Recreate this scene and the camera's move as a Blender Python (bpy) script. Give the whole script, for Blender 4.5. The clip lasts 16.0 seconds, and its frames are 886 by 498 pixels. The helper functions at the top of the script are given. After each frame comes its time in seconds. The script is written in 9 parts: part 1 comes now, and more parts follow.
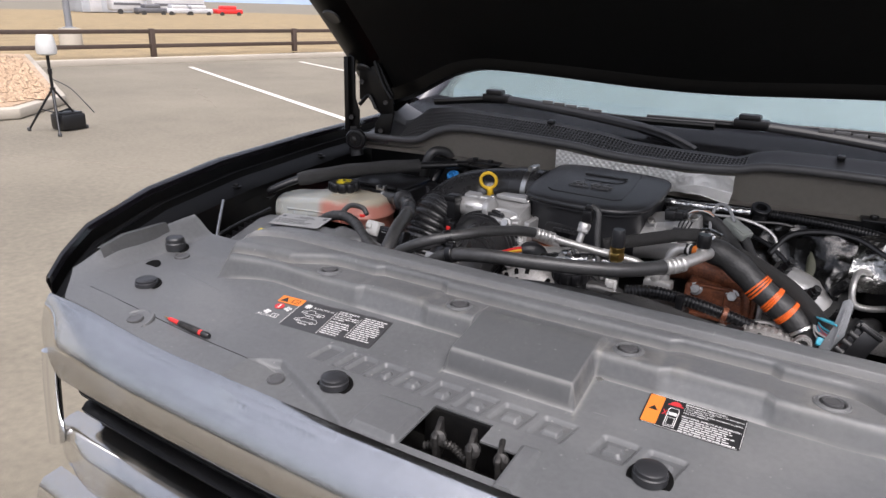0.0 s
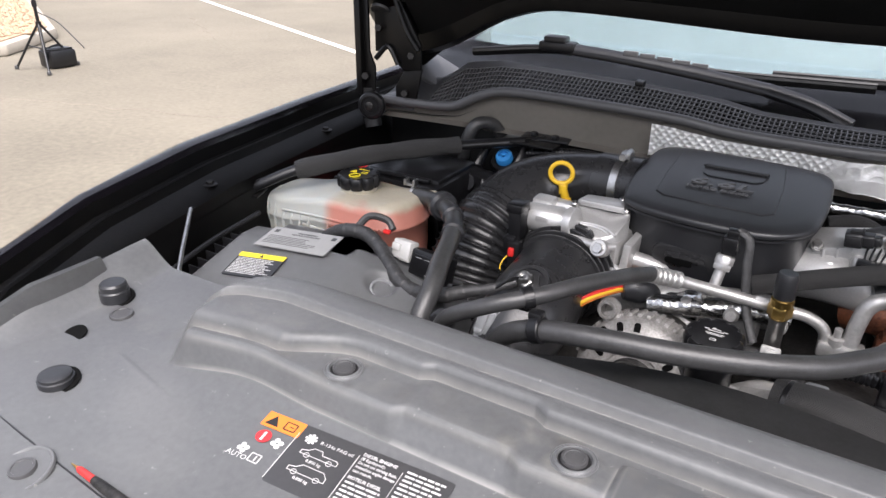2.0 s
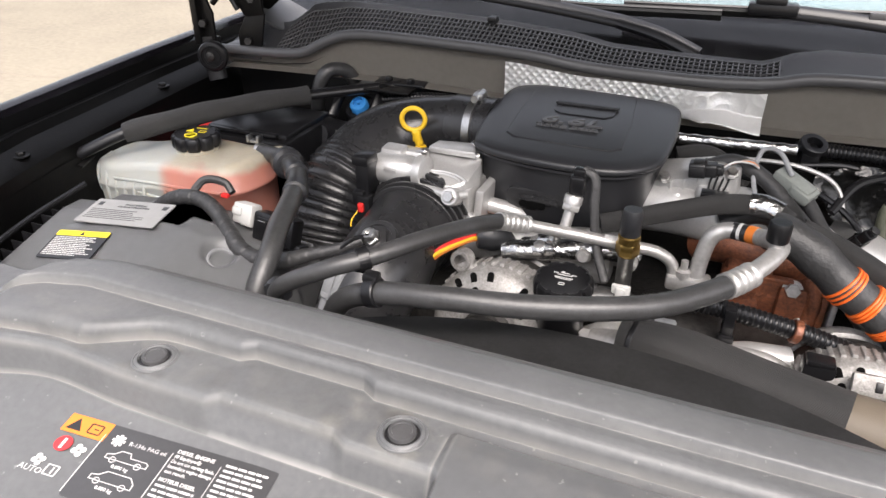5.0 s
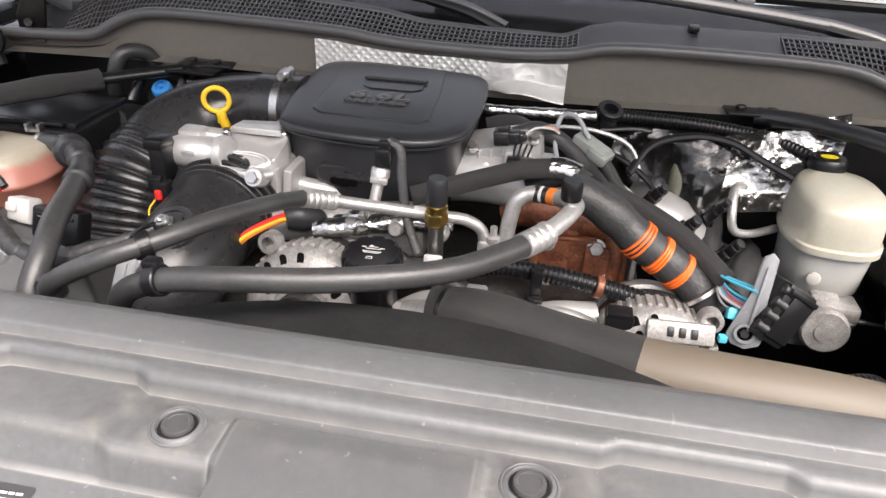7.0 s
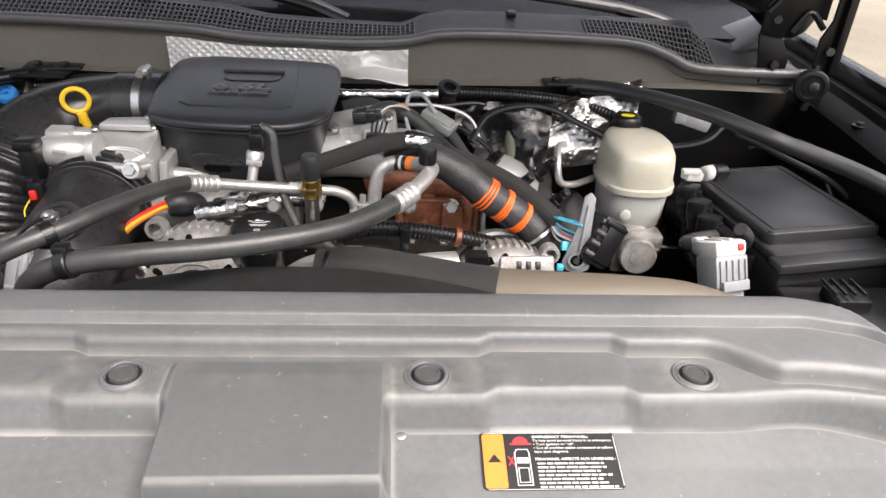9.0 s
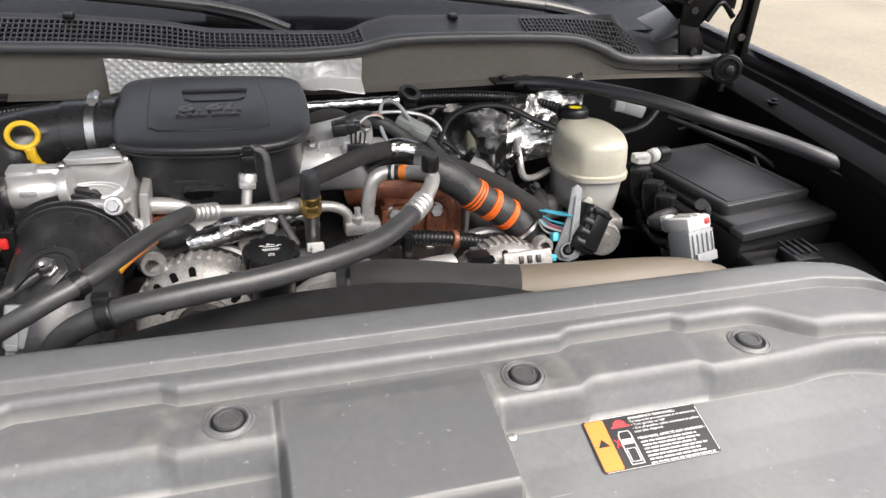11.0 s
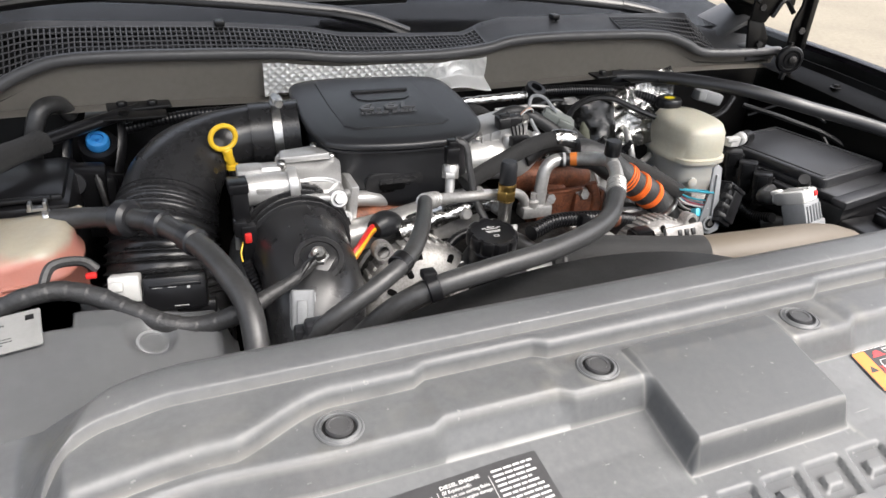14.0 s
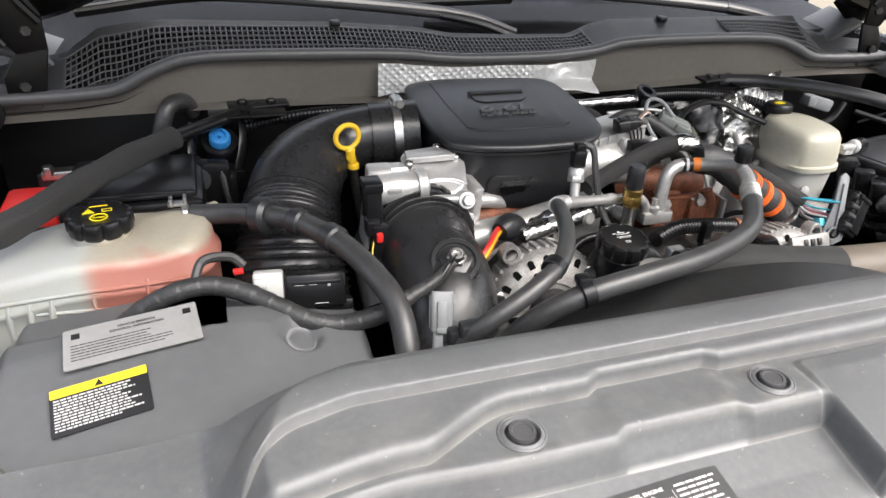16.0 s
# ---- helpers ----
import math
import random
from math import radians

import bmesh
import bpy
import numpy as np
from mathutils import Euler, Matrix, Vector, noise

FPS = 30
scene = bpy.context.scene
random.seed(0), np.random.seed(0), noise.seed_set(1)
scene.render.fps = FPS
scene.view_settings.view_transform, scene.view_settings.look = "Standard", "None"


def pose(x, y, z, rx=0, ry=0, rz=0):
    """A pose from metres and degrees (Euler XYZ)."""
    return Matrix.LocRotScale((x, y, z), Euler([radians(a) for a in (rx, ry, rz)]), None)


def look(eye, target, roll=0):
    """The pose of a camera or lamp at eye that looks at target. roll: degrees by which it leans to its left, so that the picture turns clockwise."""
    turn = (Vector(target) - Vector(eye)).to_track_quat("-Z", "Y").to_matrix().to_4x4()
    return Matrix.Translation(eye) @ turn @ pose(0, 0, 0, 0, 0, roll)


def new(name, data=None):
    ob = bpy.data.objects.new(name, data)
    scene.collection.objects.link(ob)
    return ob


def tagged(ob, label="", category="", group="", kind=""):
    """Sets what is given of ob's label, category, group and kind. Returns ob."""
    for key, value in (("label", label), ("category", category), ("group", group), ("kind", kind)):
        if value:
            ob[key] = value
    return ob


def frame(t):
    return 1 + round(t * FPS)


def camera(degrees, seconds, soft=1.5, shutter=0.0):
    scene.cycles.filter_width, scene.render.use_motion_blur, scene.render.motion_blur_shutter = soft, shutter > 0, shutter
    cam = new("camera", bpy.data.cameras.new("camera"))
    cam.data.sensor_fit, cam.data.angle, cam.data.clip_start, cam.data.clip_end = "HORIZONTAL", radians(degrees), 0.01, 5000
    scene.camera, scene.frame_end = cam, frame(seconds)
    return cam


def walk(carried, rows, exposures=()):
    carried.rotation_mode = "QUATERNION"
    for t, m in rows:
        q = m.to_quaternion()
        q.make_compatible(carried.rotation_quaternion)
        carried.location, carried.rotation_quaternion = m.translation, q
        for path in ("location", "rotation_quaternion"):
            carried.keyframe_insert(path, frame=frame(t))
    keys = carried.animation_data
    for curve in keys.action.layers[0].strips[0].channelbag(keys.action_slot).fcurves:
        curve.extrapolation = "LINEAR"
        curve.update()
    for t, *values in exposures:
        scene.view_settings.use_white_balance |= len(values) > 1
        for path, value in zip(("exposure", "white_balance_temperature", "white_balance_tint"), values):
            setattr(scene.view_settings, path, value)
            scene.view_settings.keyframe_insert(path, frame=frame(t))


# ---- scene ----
cam = camera(65.2, 16.0)
PATH = [
    (0, (0.32, -0.711, 1.51), (-0.636, 0.917, 0.849), 1.6),
    (0.5, (0.251, -0.585, 1.514), (-0.704, 1.034, 0.831), 1.2),
    (1, (0.179, -0.491, 1.51), (-0.772, 1.106, 0.773), 1.1),
    (1.5, (0.104, -0.423, 1.51), (-0.842, 1.147, 0.71), 0.9),
    (2, (0.048, -0.384, 1.503), (-0.89, 1.165, 0.654), 0.7),
    (2.5, (0.029, -0.367, 1.5), (-0.885, 1.173, 0.609), 0.7),
    (3, (0.03, -0.357, 1.497), (-0.837, 1.195, 0.581), 0.8),
    (3.5, (0.038, -0.349, 1.492), (-0.78, 1.219, 0.558), 1.0),
    (4, (0.052, -0.338, 1.491), (-0.713, 1.246, 0.54), 1.0),
    (6.3, (0.114, -0.286, 1.484), (-0.327, 1.382, 0.473), 1.3),
    (6.5, (0.115, -0.289, 1.473), (-0.274, 1.405, 0.485), 2.1),
    (7, (0.139, -0.283, 1.465), (-0.149, 1.43, 0.473), 2.3),
    (7.5, (0.145, -0.285, 1.464), (-0.039, 1.438, 0.464), 2.6),
    (8, (0.137, -0.322, 1.467), (0.055, 1.406, 0.464), 3.0),
    (8.5, (0.132, -0.372, 1.48), (0.156, 1.36, 0.479), 3.0),
    (9, (0.12, -0.396, 1.488), (0.265, 1.333, 0.492), 3.2),
    (9.2, (0.112, -0.396, 1.494), (0.307, 1.324, 0.493), 3.3),
    (11.3, (-0.086, -0.366, 1.496), (0.48, 1.281, 0.513), 3.2),
    (11.5, (-0.118, -0.359, 1.494), (0.484, 1.277, 0.514), 3.4),
    (12, (-0.168, -0.358, 1.503), (0.477, 1.259, 0.519), 3.4),
    (12.5, (-0.21, -0.362, 1.502), (0.468, 1.241, 0.517), 3.5),
    (13, (-0.266, -0.374, 1.5), (0.423, 1.225, 0.515), 3.3),
    (13.5, (-0.324, -0.372, 1.501), (0.369, 1.227, 0.519), 3.2),
    (14, (-0.369, -0.355, 1.502), (0.323, 1.245, 0.52), 3.2),
    (14.5, (-0.401, -0.336, 1.501), (0.284, 1.267, 0.52), 3.2),
    (15, (-0.43, -0.327, 1.495), (0.235, 1.284, 0.516), 3.0),
    (15.5, (-0.45, -0.319, 1.497), (0.18, 1.305, 0.514), 2.9),
    (16, (-0.463, -0.313, 1.495), (0.12, 1.328, 0.512), 2.8),
]
walk(cam, [(t, look(eye, target, roll)) for t, eye, target, roll in PATH], [(0.0, 1.20, 6320, 16), (0.5, 1.50, 6320, 16), (1.5, 1.72, 6320, 16), (3.0, 1.92, 6450, 13), (6.5, 2.12, 6750, 15), (7.3, 2.20, 6750, 15), (8.2, 2.14, 6750, 15), (9.0, 2.00, 6750, 14), (12.0, 1.92, 6600, 11), (16.0, 2.02, 6550, 11)])

# ---- world and light ----
world = bpy.data.worlds.new("overcast_sky")
scene.world = world
world.use_nodes = True
wn = world.node_tree
sky = wn.nodes.new("ShaderNodeTexSky")
sky.sky_type = 'NISHITA'
sky.sun_disc = False
sky.sun_elevation = radians(58)
sky.sun_rotation = radians(124)
sky.air_density, sky.dust_density, sky.ozone_density = 1.0, 4.0, 1.0
hsv = wn.nodes.new("ShaderNodeHueSaturation")
hsv.inputs["Saturation"].default_value = 0.35
wn.links.new(sky.outputs[0], hsv.inputs["Color"])
where = wn.nodes.new("ShaderNodeTexCoord")
height = wn.nodes.new("ShaderNodeSeparateXYZ")
wn.links.new(where.outputs["Generated"], height.inputs[0])
cloud = wn.nodes.new("ShaderNodeMapRange")
cloud.inputs["To Min"].default_value, cloud.inputs["To Max"].default_value = 0.48, 1.5
wn.links.new(height.outputs["Z"], cloud.inputs["Value"])
dome = wn.nodes.new("ShaderNodeVectorMath")
dome.operation = 'SCALE'
wn.links.new(hsv.outputs[0], dome.inputs[0])
wn.links.new(cloud.outputs[0], dome.inputs["Scale"])
wn.links.new(dome.outputs[0], wn.nodes["Background"].inputs["Color"])
wn.nodes["Background"].inputs["Strength"].default_value = 0.12
sun_data = bpy.data.lights.new("sun", 'SUN')
sun_data.energy, sun_data.angle, sun_data.color = 2.0, radians(60), (1.0, 0.95, 0.88)
sun = new("sun", sun_data)
sun.matrix_world = look((1.7, -2.7, 5.8), (0, 0, 0))

# ---- materials ----


def mat(name, color, rough=0.5, metal=0.0, color2=None, s1=8.0, s2=120.0, amount=0.5, bump=0.0, bscale=600.0, rough2=None,
        coat=0.0, spec=0.5, trans=0.0, alpha=None, stretch=(1, 1, 1)):
    """A surface with slow stains, fine grain and a fine relief, all at real-world size."""
    m = bpy.data.materials.new(name)
    m.use_nodes = True
    nt = m.node_tree
    b = nt.nodes["Principled BSDF"]
    b.inputs["Roughness"].default_value = rough
    b.inputs["Metallic"].default_value = metal
    b.inputs["Coat Weight"].default_value = coat
    b.inputs["Coat Roughness"].default_value = 0.05
    b.inputs["Specular IOR Level"].default_value = spec
    b.inputs["Transmission Weight"].default_value = trans
    if color2 is None:
        color2 = tuple(c * 0.7 for c in color)
    tc = nt.nodes.new("ShaderNodeTexCoord")
    mp = nt.nodes.new("ShaderNodeMapping")
    mp.inputs["Scale"].default_value = stretch
    nt.links.new(tc.outputs["Object"], mp.inputs["Vector"])
    big = nt.nodes.new("ShaderNodeTexNoise")
    big.inputs["Scale"].default_value, big.inputs["Detail"].default_value, big.inputs["Roughness"].default_value = s1, 6.0, 0.62
    fine = nt.nodes.new("ShaderNodeTexNoise")
    fine.inputs["Scale"].default_value, fine.inputs["Detail"].default_value = s2, 4.0
    for n in (big, fine):
        nt.links.new(mp.outputs[0], n.inputs["Vector"])
    add = nt.nodes.new("ShaderNodeMath")
    add.operation = 'MULTIPLY_ADD'
    add.inputs[1].default_value = 0.4
    nt.links.new(fine.outputs["Fac"], add.inputs[0])
    scaled = nt.nodes.new("ShaderNodeMath")
    scaled.operation = 'MULTIPLY'
    scaled.inputs[1].default_value = 0.6
    nt.links.new(big.outputs["Fac"], scaled.inputs[0])
    nt.links.new(scaled.outputs[0], add.inputs[2])
    ramp = nt.nodes.new("ShaderNodeMapRange")
    ramp.inputs["From Min"].default_value, ramp.inputs["From Max"].default_value = 0.38, 0.62
    ramp.inputs["To Min"].default_value, ramp.inputs["To Max"].default_value = 0.5 - amount * 0.5, 0.5 + amount * 0.5
    nt.links.new(add.outputs[0], ramp.inputs["Value"])
    mix = nt.nodes.new("ShaderNodeMix")
    mix.data_type = 'RGBA'
    mix.inputs["A"].default_value = (*color2, 1)
    mix.inputs["B"].default_value = (*color, 1)
    nt.links.new(ramp.outputs[0], mix.inputs["Factor"])
    nt.links.new(mix.outputs["Result"], b.inputs["Base Color"])
    if rough2 is not None:
        rr = nt.nodes.new("ShaderNodeMapRange")
        rr.inputs["From Min"].default_value, rr.inputs["From Max"].default_value = 0.35, 0.65
        rr.inputs["To Min"].default_value, rr.inputs["To Max"].default_value = rough2, rough
        nt.links.new(big.outputs["Fac"], rr.inputs["Value"])
        nt.links.new(rr.outputs[0], b.inputs["Roughness"])
    if bump:
        bt = nt.nodes.new("ShaderNodeTexNoise")
        bt.inputs["Scale"].default_value, bt.inputs["Detail"].default_value = bscale, 3.0
        nt.links.new(mp.outputs[0], bt.inputs["Vector"])
        bp = nt.nodes.new("ShaderNodeBump")
        bp.inputs["Strength"].default_value, bp.inputs["Distance"].default_value = bump, 0.6 / bscale
        nt.links.new(bt.outputs["Fac"], bp.inputs["Height"])
        nt.links.new(bp.outputs[0], b.inputs["Normal"])
    return m


def weave(m, scale, strength, distance=0.0008):
    """Adds a woven relief of two crossed waves to a material."""
    nt = m.node_tree
    tc = nt.nodes.new("ShaderNodeTexCoord")
    heights = []
    for turn in (0.9, -0.9):
        mp = nt.nodes.new("ShaderNodeMapping")
        mp.inputs["Rotation"].default_value = (0.5, turn, turn)
        w = nt.nodes.new("ShaderNodeTexWave")
        w.inputs["Scale"].default_value = scale
        nt.links.new(tc.outputs["Object"], mp.inputs["Vector"])
        nt.links.new(mp.outputs[0], w.inputs["Vector"])
        heights.append(w)
    mul = nt.nodes.new("ShaderNodeMath")
    mul.operation = 'MAXIMUM'
    for i, w in enumerate(heights):
        nt.links.new(w.outputs["Fac"], mul.inputs[i])
    bp = nt.nodes.new("ShaderNodeBump")
    bp.inputs["Strength"].default_value, bp.inputs["Distance"].default_value = strength, distance
    nt.links.new(mul.outputs[0], bp.inputs["Height"])
    nt.links.new(bp.outputs[0], nt.nodes["Principled BSDF"].inputs["Normal"])
    return m


M_COVER = mat("dusty_grey_plastic", (0.094, 0.097, 0.100), 0.44, color2=(0.072, 0.074, 0.077), s1=9, s2=160, amount=0.9, bump=0.30, bscale=1500, rough2=0.38, spec=0.42)
M_AIRBOX = mat("smooth_grey_plastic", (0.19, 0.194, 0.20), 0.36, color2=(0.155, 0.159, 0.165), s1=7, s2=70, amount=0.6, bump=0.15, bscale=1500)
M_PIN = mat("grey_black_plastic", (0.062, 0.062, 0.064), 0.36, s1=25, s2=300, bump=0.2, bscale=1800)


def moulded_wear(m, pale, dust):
    """Rubbed convex edges, dust in the creases, painted edge sheen and recess shade, faint scuffs and hairline
    scratches.
    """
    nt = m.node_tree
    b = nt.nodes["Principled BSDF"]
    tc = nt.nodes.new("ShaderNodeTexCoord")
    geo = nt.nodes.new("ShaderNodeNewGeometry")

    def noise_of(scale, detail, lo, hi, top, stretch=(1, 1, 1), turn=0.0):
        mp = nt.nodes.new("ShaderNodeMapping")
        mp.inputs["Scale"].default_value, mp.inputs["Rotation"].default_value = stretch, (0, 0, turn)
        nt.links.new(tc.outputs["Object"], mp.inputs["Vector"])
        n = nt.nodes.new("ShaderNodeTexNoise")
        n.inputs["Scale"].default_value, n.inputs["Detail"].default_value = scale, detail
        nt.links.new(mp.outputs[0], n.inputs["Vector"])
        r = nt.nodes.new("ShaderNodeMapRange")
        r.inputs["From Min"].default_value, r.inputs["From Max"].default_value, r.inputs["To Max"].default_value = lo, hi, top
        nt.links.new(n.outputs["Fac"], r.inputs["Value"])
        return r.outputs[0]

    def edge(lo, hi, top):
        r = nt.nodes.new("ShaderNodeMapRange")
        r.inputs["From Min"].default_value, r.inputs["From Max"].default_value, r.inputs["To Max"].default_value = lo, hi, top
        nt.links.new(geo.outputs["Pointiness"], r.inputs["Value"])
        return r.outputs[0]

    def times(p, q):
        ml = nt.nodes.new("ShaderNodeMath")
        ml.operation = 'MULTIPLY'
        nt.links.new(p, ml.inputs[0])
        nt.links.new(q, ml.inputs[1])
        return ml.outputs[0]

    col = b.inputs["Base Color"].links[0].from_socket
    line = nt.nodes.new("ShaderNodeAttribute")
    line.attribute_name = "crease"
    dirt = nt.nodes.new("ShaderNodeAttribute")
    dirt.attribute_name = "dirt"
    # darker tint: rubbed box plastic, and shade painted into the sunken shapes
    rubbed_shade = nt.nodes.new("ShaderNodeAttribute")
    rubbed_shade.attribute_name = "rubbed_shade"
    for fac, tint in ((times(rubbed_shade.outputs["Fac"], noise_of(9, 6, 0.20, 0.62, 0.75)), (0.050, 0.052, 0.055)), (times(edge(0.55, 0.64, 0.16), noise_of(24, 4, 0.25, 0.6, 1.0)), pale), (times(line.outputs["Fac"], noise_of(16, 5, 0.15, 0.55, 1.0)), dust),
                      (times(dirt.outputs["Fac"], noise_of(45, 7, 0.46, 0.68, 0.45)), (0.20, 0.19, 0.168)), (times(dirt.outputs["Fac"], noise_of(34, 7, 0.50, 0.68, 0.75)), (0.045, 0.044, 0.042)),
                      (noise_of(5, 8, 0.56, 0.80, 0.20), dust), (noise_of(150, 3, 0.70, 0.76, 0.6), pale), (noise_of(1.0, 3, 0.735, 0.78, 0.55, (11, 190, 30), 0.6), pale), (noise_of(1.0, 3, 0.745, 0.79, 0.5, (160, 12, 30), 0.25), pale)):
        mix = nt.nodes.new("ShaderNodeMix")
        mix.data_type = 'RGBA'
        nt.links.new(fac, mix.inputs["Factor"])
        nt.links.new(col, mix.inputs["A"])
        mix.inputs["B"].default_value = (*tint, 1)
        col = mix.outputs["Result"]
    nt.links.new(col, b.inputs["Base Color"])
    return m


M_BLACKPL = mat("black_plastic", (0.009, 0.009, 0.010), 0.28, s1=25, s2=300, amount=0.8, bump=0.2, bscale=1800, spec=0.36)
M_MATTEBLK = mat("matte_black_plastic", (0.020, 0.021, 0.023), 0.36, color2=(0.014, 0.014, 0.016), s1=18, s2=240, bump=0.3, bscale=1500)
M_RUBBER = mat("rubber_hose", (0.040, 0.040, 0.041), 0.36, color2=(0.022, 0.022, 0.022), s1=30, s2=260, amount=0.9, bump=0.3, bscale=900)
M_PAINT = mat("black_paint", (0.010, 0.009, 0.012), 0.14, s1=6, s2=60, coat=1.0, amount=0.6, spec=0.7)
M_UNDER = mat("dull_black_paint", (0.0030, 0.0030, 0.0034), 0.34, color2=(0.0055, 0.0052, 0.005), s1=10, s2=80, amount=0.9, bump=0.1, bscale=300, spec=0.28)
M_HOODPAD = mat("hood_insulation", (0.015, 0.015, 0.015), 0.6, s1=10, s2=200, bump=0.4, bscale=500, spec=0.3)
M_COWL = mat("cowl_plastic", (0.075, 0.075, 0.077), 0.36, color2=(0.055, 0.055, 0.057), s1=9, s2=120, bump=0.3, bscale=1400)
M_COWLFACE = mat("cowl_panel", (0.265, 0.245, 0.218), 0.42, color2=(0.205, 0.189, 0.168), s1=6, s2=100, bump=0.15, bscale=1200)
M_CHROME = mat("chrome", (0.92, 0.92, 0.92), 0.13, 1.0, color2=(0.84, 0.84, 0.84), s1=5, s2=60, rough2=0.09)
M_ALU = mat("cast_aluminium", (0.56, 0.555, 0.545), 0.42, 0.6, color2=(0.44, 0.435, 0.425), s1=26, s2=420, amount=0.7, bump=0.2, bscale=1100, rough2=0.32)
M_TUBE = mat("aluminium_tube", (0.52, 0.51, 0.50), 0.42, 0.7, color2=(0.36, 0.355, 0.34), s1=25, s2=220, amount=0.9, bump=0.1, bscale=500)
M_CAST = mat("dull_cast_aluminium", (0.40, 0.39, 0.375), 0.5, 0.5, color2=(0.22, 0.21, 0.20), s1=45, s2=420, amount=1.0, bump=0.6, bscale=600)
M_STEEL = mat("zinc_steel", (0.55, 0.55, 0.54), 0.32, 1.0, color2=(0.35, 0.34, 0.33), s1=40, s2=300, amount=0.9)
M_RUST = mat("rusty_iron", (0.27, 0.095, 0.045), 0.42, 0.3, color2=(0.085, 0.032, 0.020), s1=42, s2=300, amount=1.0, bump=0.6, bscale=500)
M_DUCT = mat("satin_black_duct", (0.024, 0.024, 0.025), 0.33, color2=(0.015, 0.015, 0.016), s1=14, s2=260, amount=0.9, bump=0.2, bscale=1500, rough2=0.24)
M_IRON = mat("grimy_iron", (0.045, 0.042, 0.040), 0.5, 0.4, color2=(0.006, 0.006, 0.006), s1=22, s2=180, amount=1.0, bump=0.6, bscale=400)
M_BRASS = mat("brass", (0.62, 0.42, 0.14), 0.3, 1.0, color2=(0.42, 0.27, 0.08), s1=60, s2=400)
M_YELLOW = mat("yellow_plastic", (0.78, 0.50, 0.03), 0.4, color2=(0.66, 0.40, 0.02), s1=40, s2=300)
M_BLUE = mat("blue_plastic", (0.03, 0.22, 0.55), 0.35, s1=40, s2=300)
M_CYAN = mat("light_blue_connector", (0.08, 0.50, 0.66), 0.4, s1=80, s2=500)
M_RED = mat("red_plastic", (0.62, 0.03, 0.025), 0.4, color2=(0.5, 0.02, 0.02), s1=30, s2=300)
M_ORANGE = mat("orange_tie", (0.85, 0.16, 0.02), 0.45, color2=(0.7, 0.11, 0.015), s1=80, s2=500)
M_ORLABEL = mat("orange_label", (0.58, 0.165, 0.02), 0.5, s1=40, s2=200, amount=0.4, color2=(0.5, 0.14, 0.02))
M_WHITE = mat("white_plastic", (0.47, 0.47, 0.46), 0.45, color2=(0.40, 0.40, 0.385), s1=40, s2=300)
M_LTGREY = mat("grey_connector_plastic", (0.23, 0.24, 0.25), 0.42, color2=(0.17, 0.175, 0.18), s1=40, s2=300)
M_INKWHITE = mat("white_print", (0.58, 0.58, 0.57), 0.55, s1=160, s2=500, amount=1.0, color2=(0.36, 0.36, 0.355))
M_LABELGREY = mat("dusty_grey_label", (0.25, 0.25, 0.245), 0.4, color2=(0.20, 0.20, 0.195), s1=30, s2=200)
M_LABELBLK = mat("glossy_label", (0.040, 0.040, 0.042), 0.32, s1=40, s2=300, spec=0.6)
# near-black pieces laid on surfaces for the shade inside holes and slots
M_PITCH = mat("recess_shade_black", (0.002, 0.002, 0.002), 0.8, s1=60, s2=300, spec=0.1)
M_INKBLACK = mat("black_print", (0.014, 0.014, 0.015), 0.38, s1=80, s2=300)
M_YELLAB = mat("yellow_print", (0.85, 0.68, 0.02), 0.5, s1=40, s2=200, amount=0.3)
M_REDINK = mat("red_print", (0.45, 0.025, 0.03), 0.5, s1=40, s2=200, amount=0.3)
M_FOIL = mat("aluminium_foil", (0.56, 0.56, 0.55), 0.26, 1.0, color2=(0.48, 0.48, 0.47), s1=20, s2=160, bump=0.5, bscale=40)
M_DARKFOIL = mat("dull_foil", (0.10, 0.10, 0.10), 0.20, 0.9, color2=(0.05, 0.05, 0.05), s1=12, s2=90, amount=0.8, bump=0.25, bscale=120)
M_QUILT = mat("embossed_foil", (0.93, 0.93, 0.92), 0.34, 0.25, color2=(0.84, 0.84, 0.82), s1=12, s2=160, bump=0.3, bscale=300)
M_SLEEVE = weave(mat("woven_sleeve", (0.030, 0.029, 0.028), 0.62, color2=(0.016, 0.016, 0.016), s1=20, s2=300), 760, 0.8, 0.0009)
M_WRAP = mat("cloth_tape", (0.032, 0.032, 0.033), 0.48, color2=(0.020, 0.020, 0.020), s1=30, s2=280, amount=1.0, bump=0.35, bscale=260)
M_TAN = mat("tan_hose", (0.108, 0.089, 0.067), 0.55, color2=(0.105, 0.085, 0.063), s1=12, s2=150, bump=0.2, bscale=700)
# pale teal of the reflected sky is put into the base colour
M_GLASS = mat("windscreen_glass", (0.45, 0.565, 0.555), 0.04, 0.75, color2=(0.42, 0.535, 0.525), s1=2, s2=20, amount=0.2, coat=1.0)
M_FRIT = mat("black_glass_edge", (0.006, 0.006, 0.007), 0.16, spec=0.22, s1=4, s2=60, color2=(0.006, 0.006, 0.007))
M_GASKET = mat("black_rubber_seal", (0.014, 0.014, 0.014), 0.5, s1=20, s2=260, bump=0.2, bscale=900)
M_GREEN = mat("grimy_green_braid", (0.10, 0.105, 0.07), 0.7, color2=(0.06, 0.06, 0.045), s1=60, s2=300, bump=0.6, bscale=600)


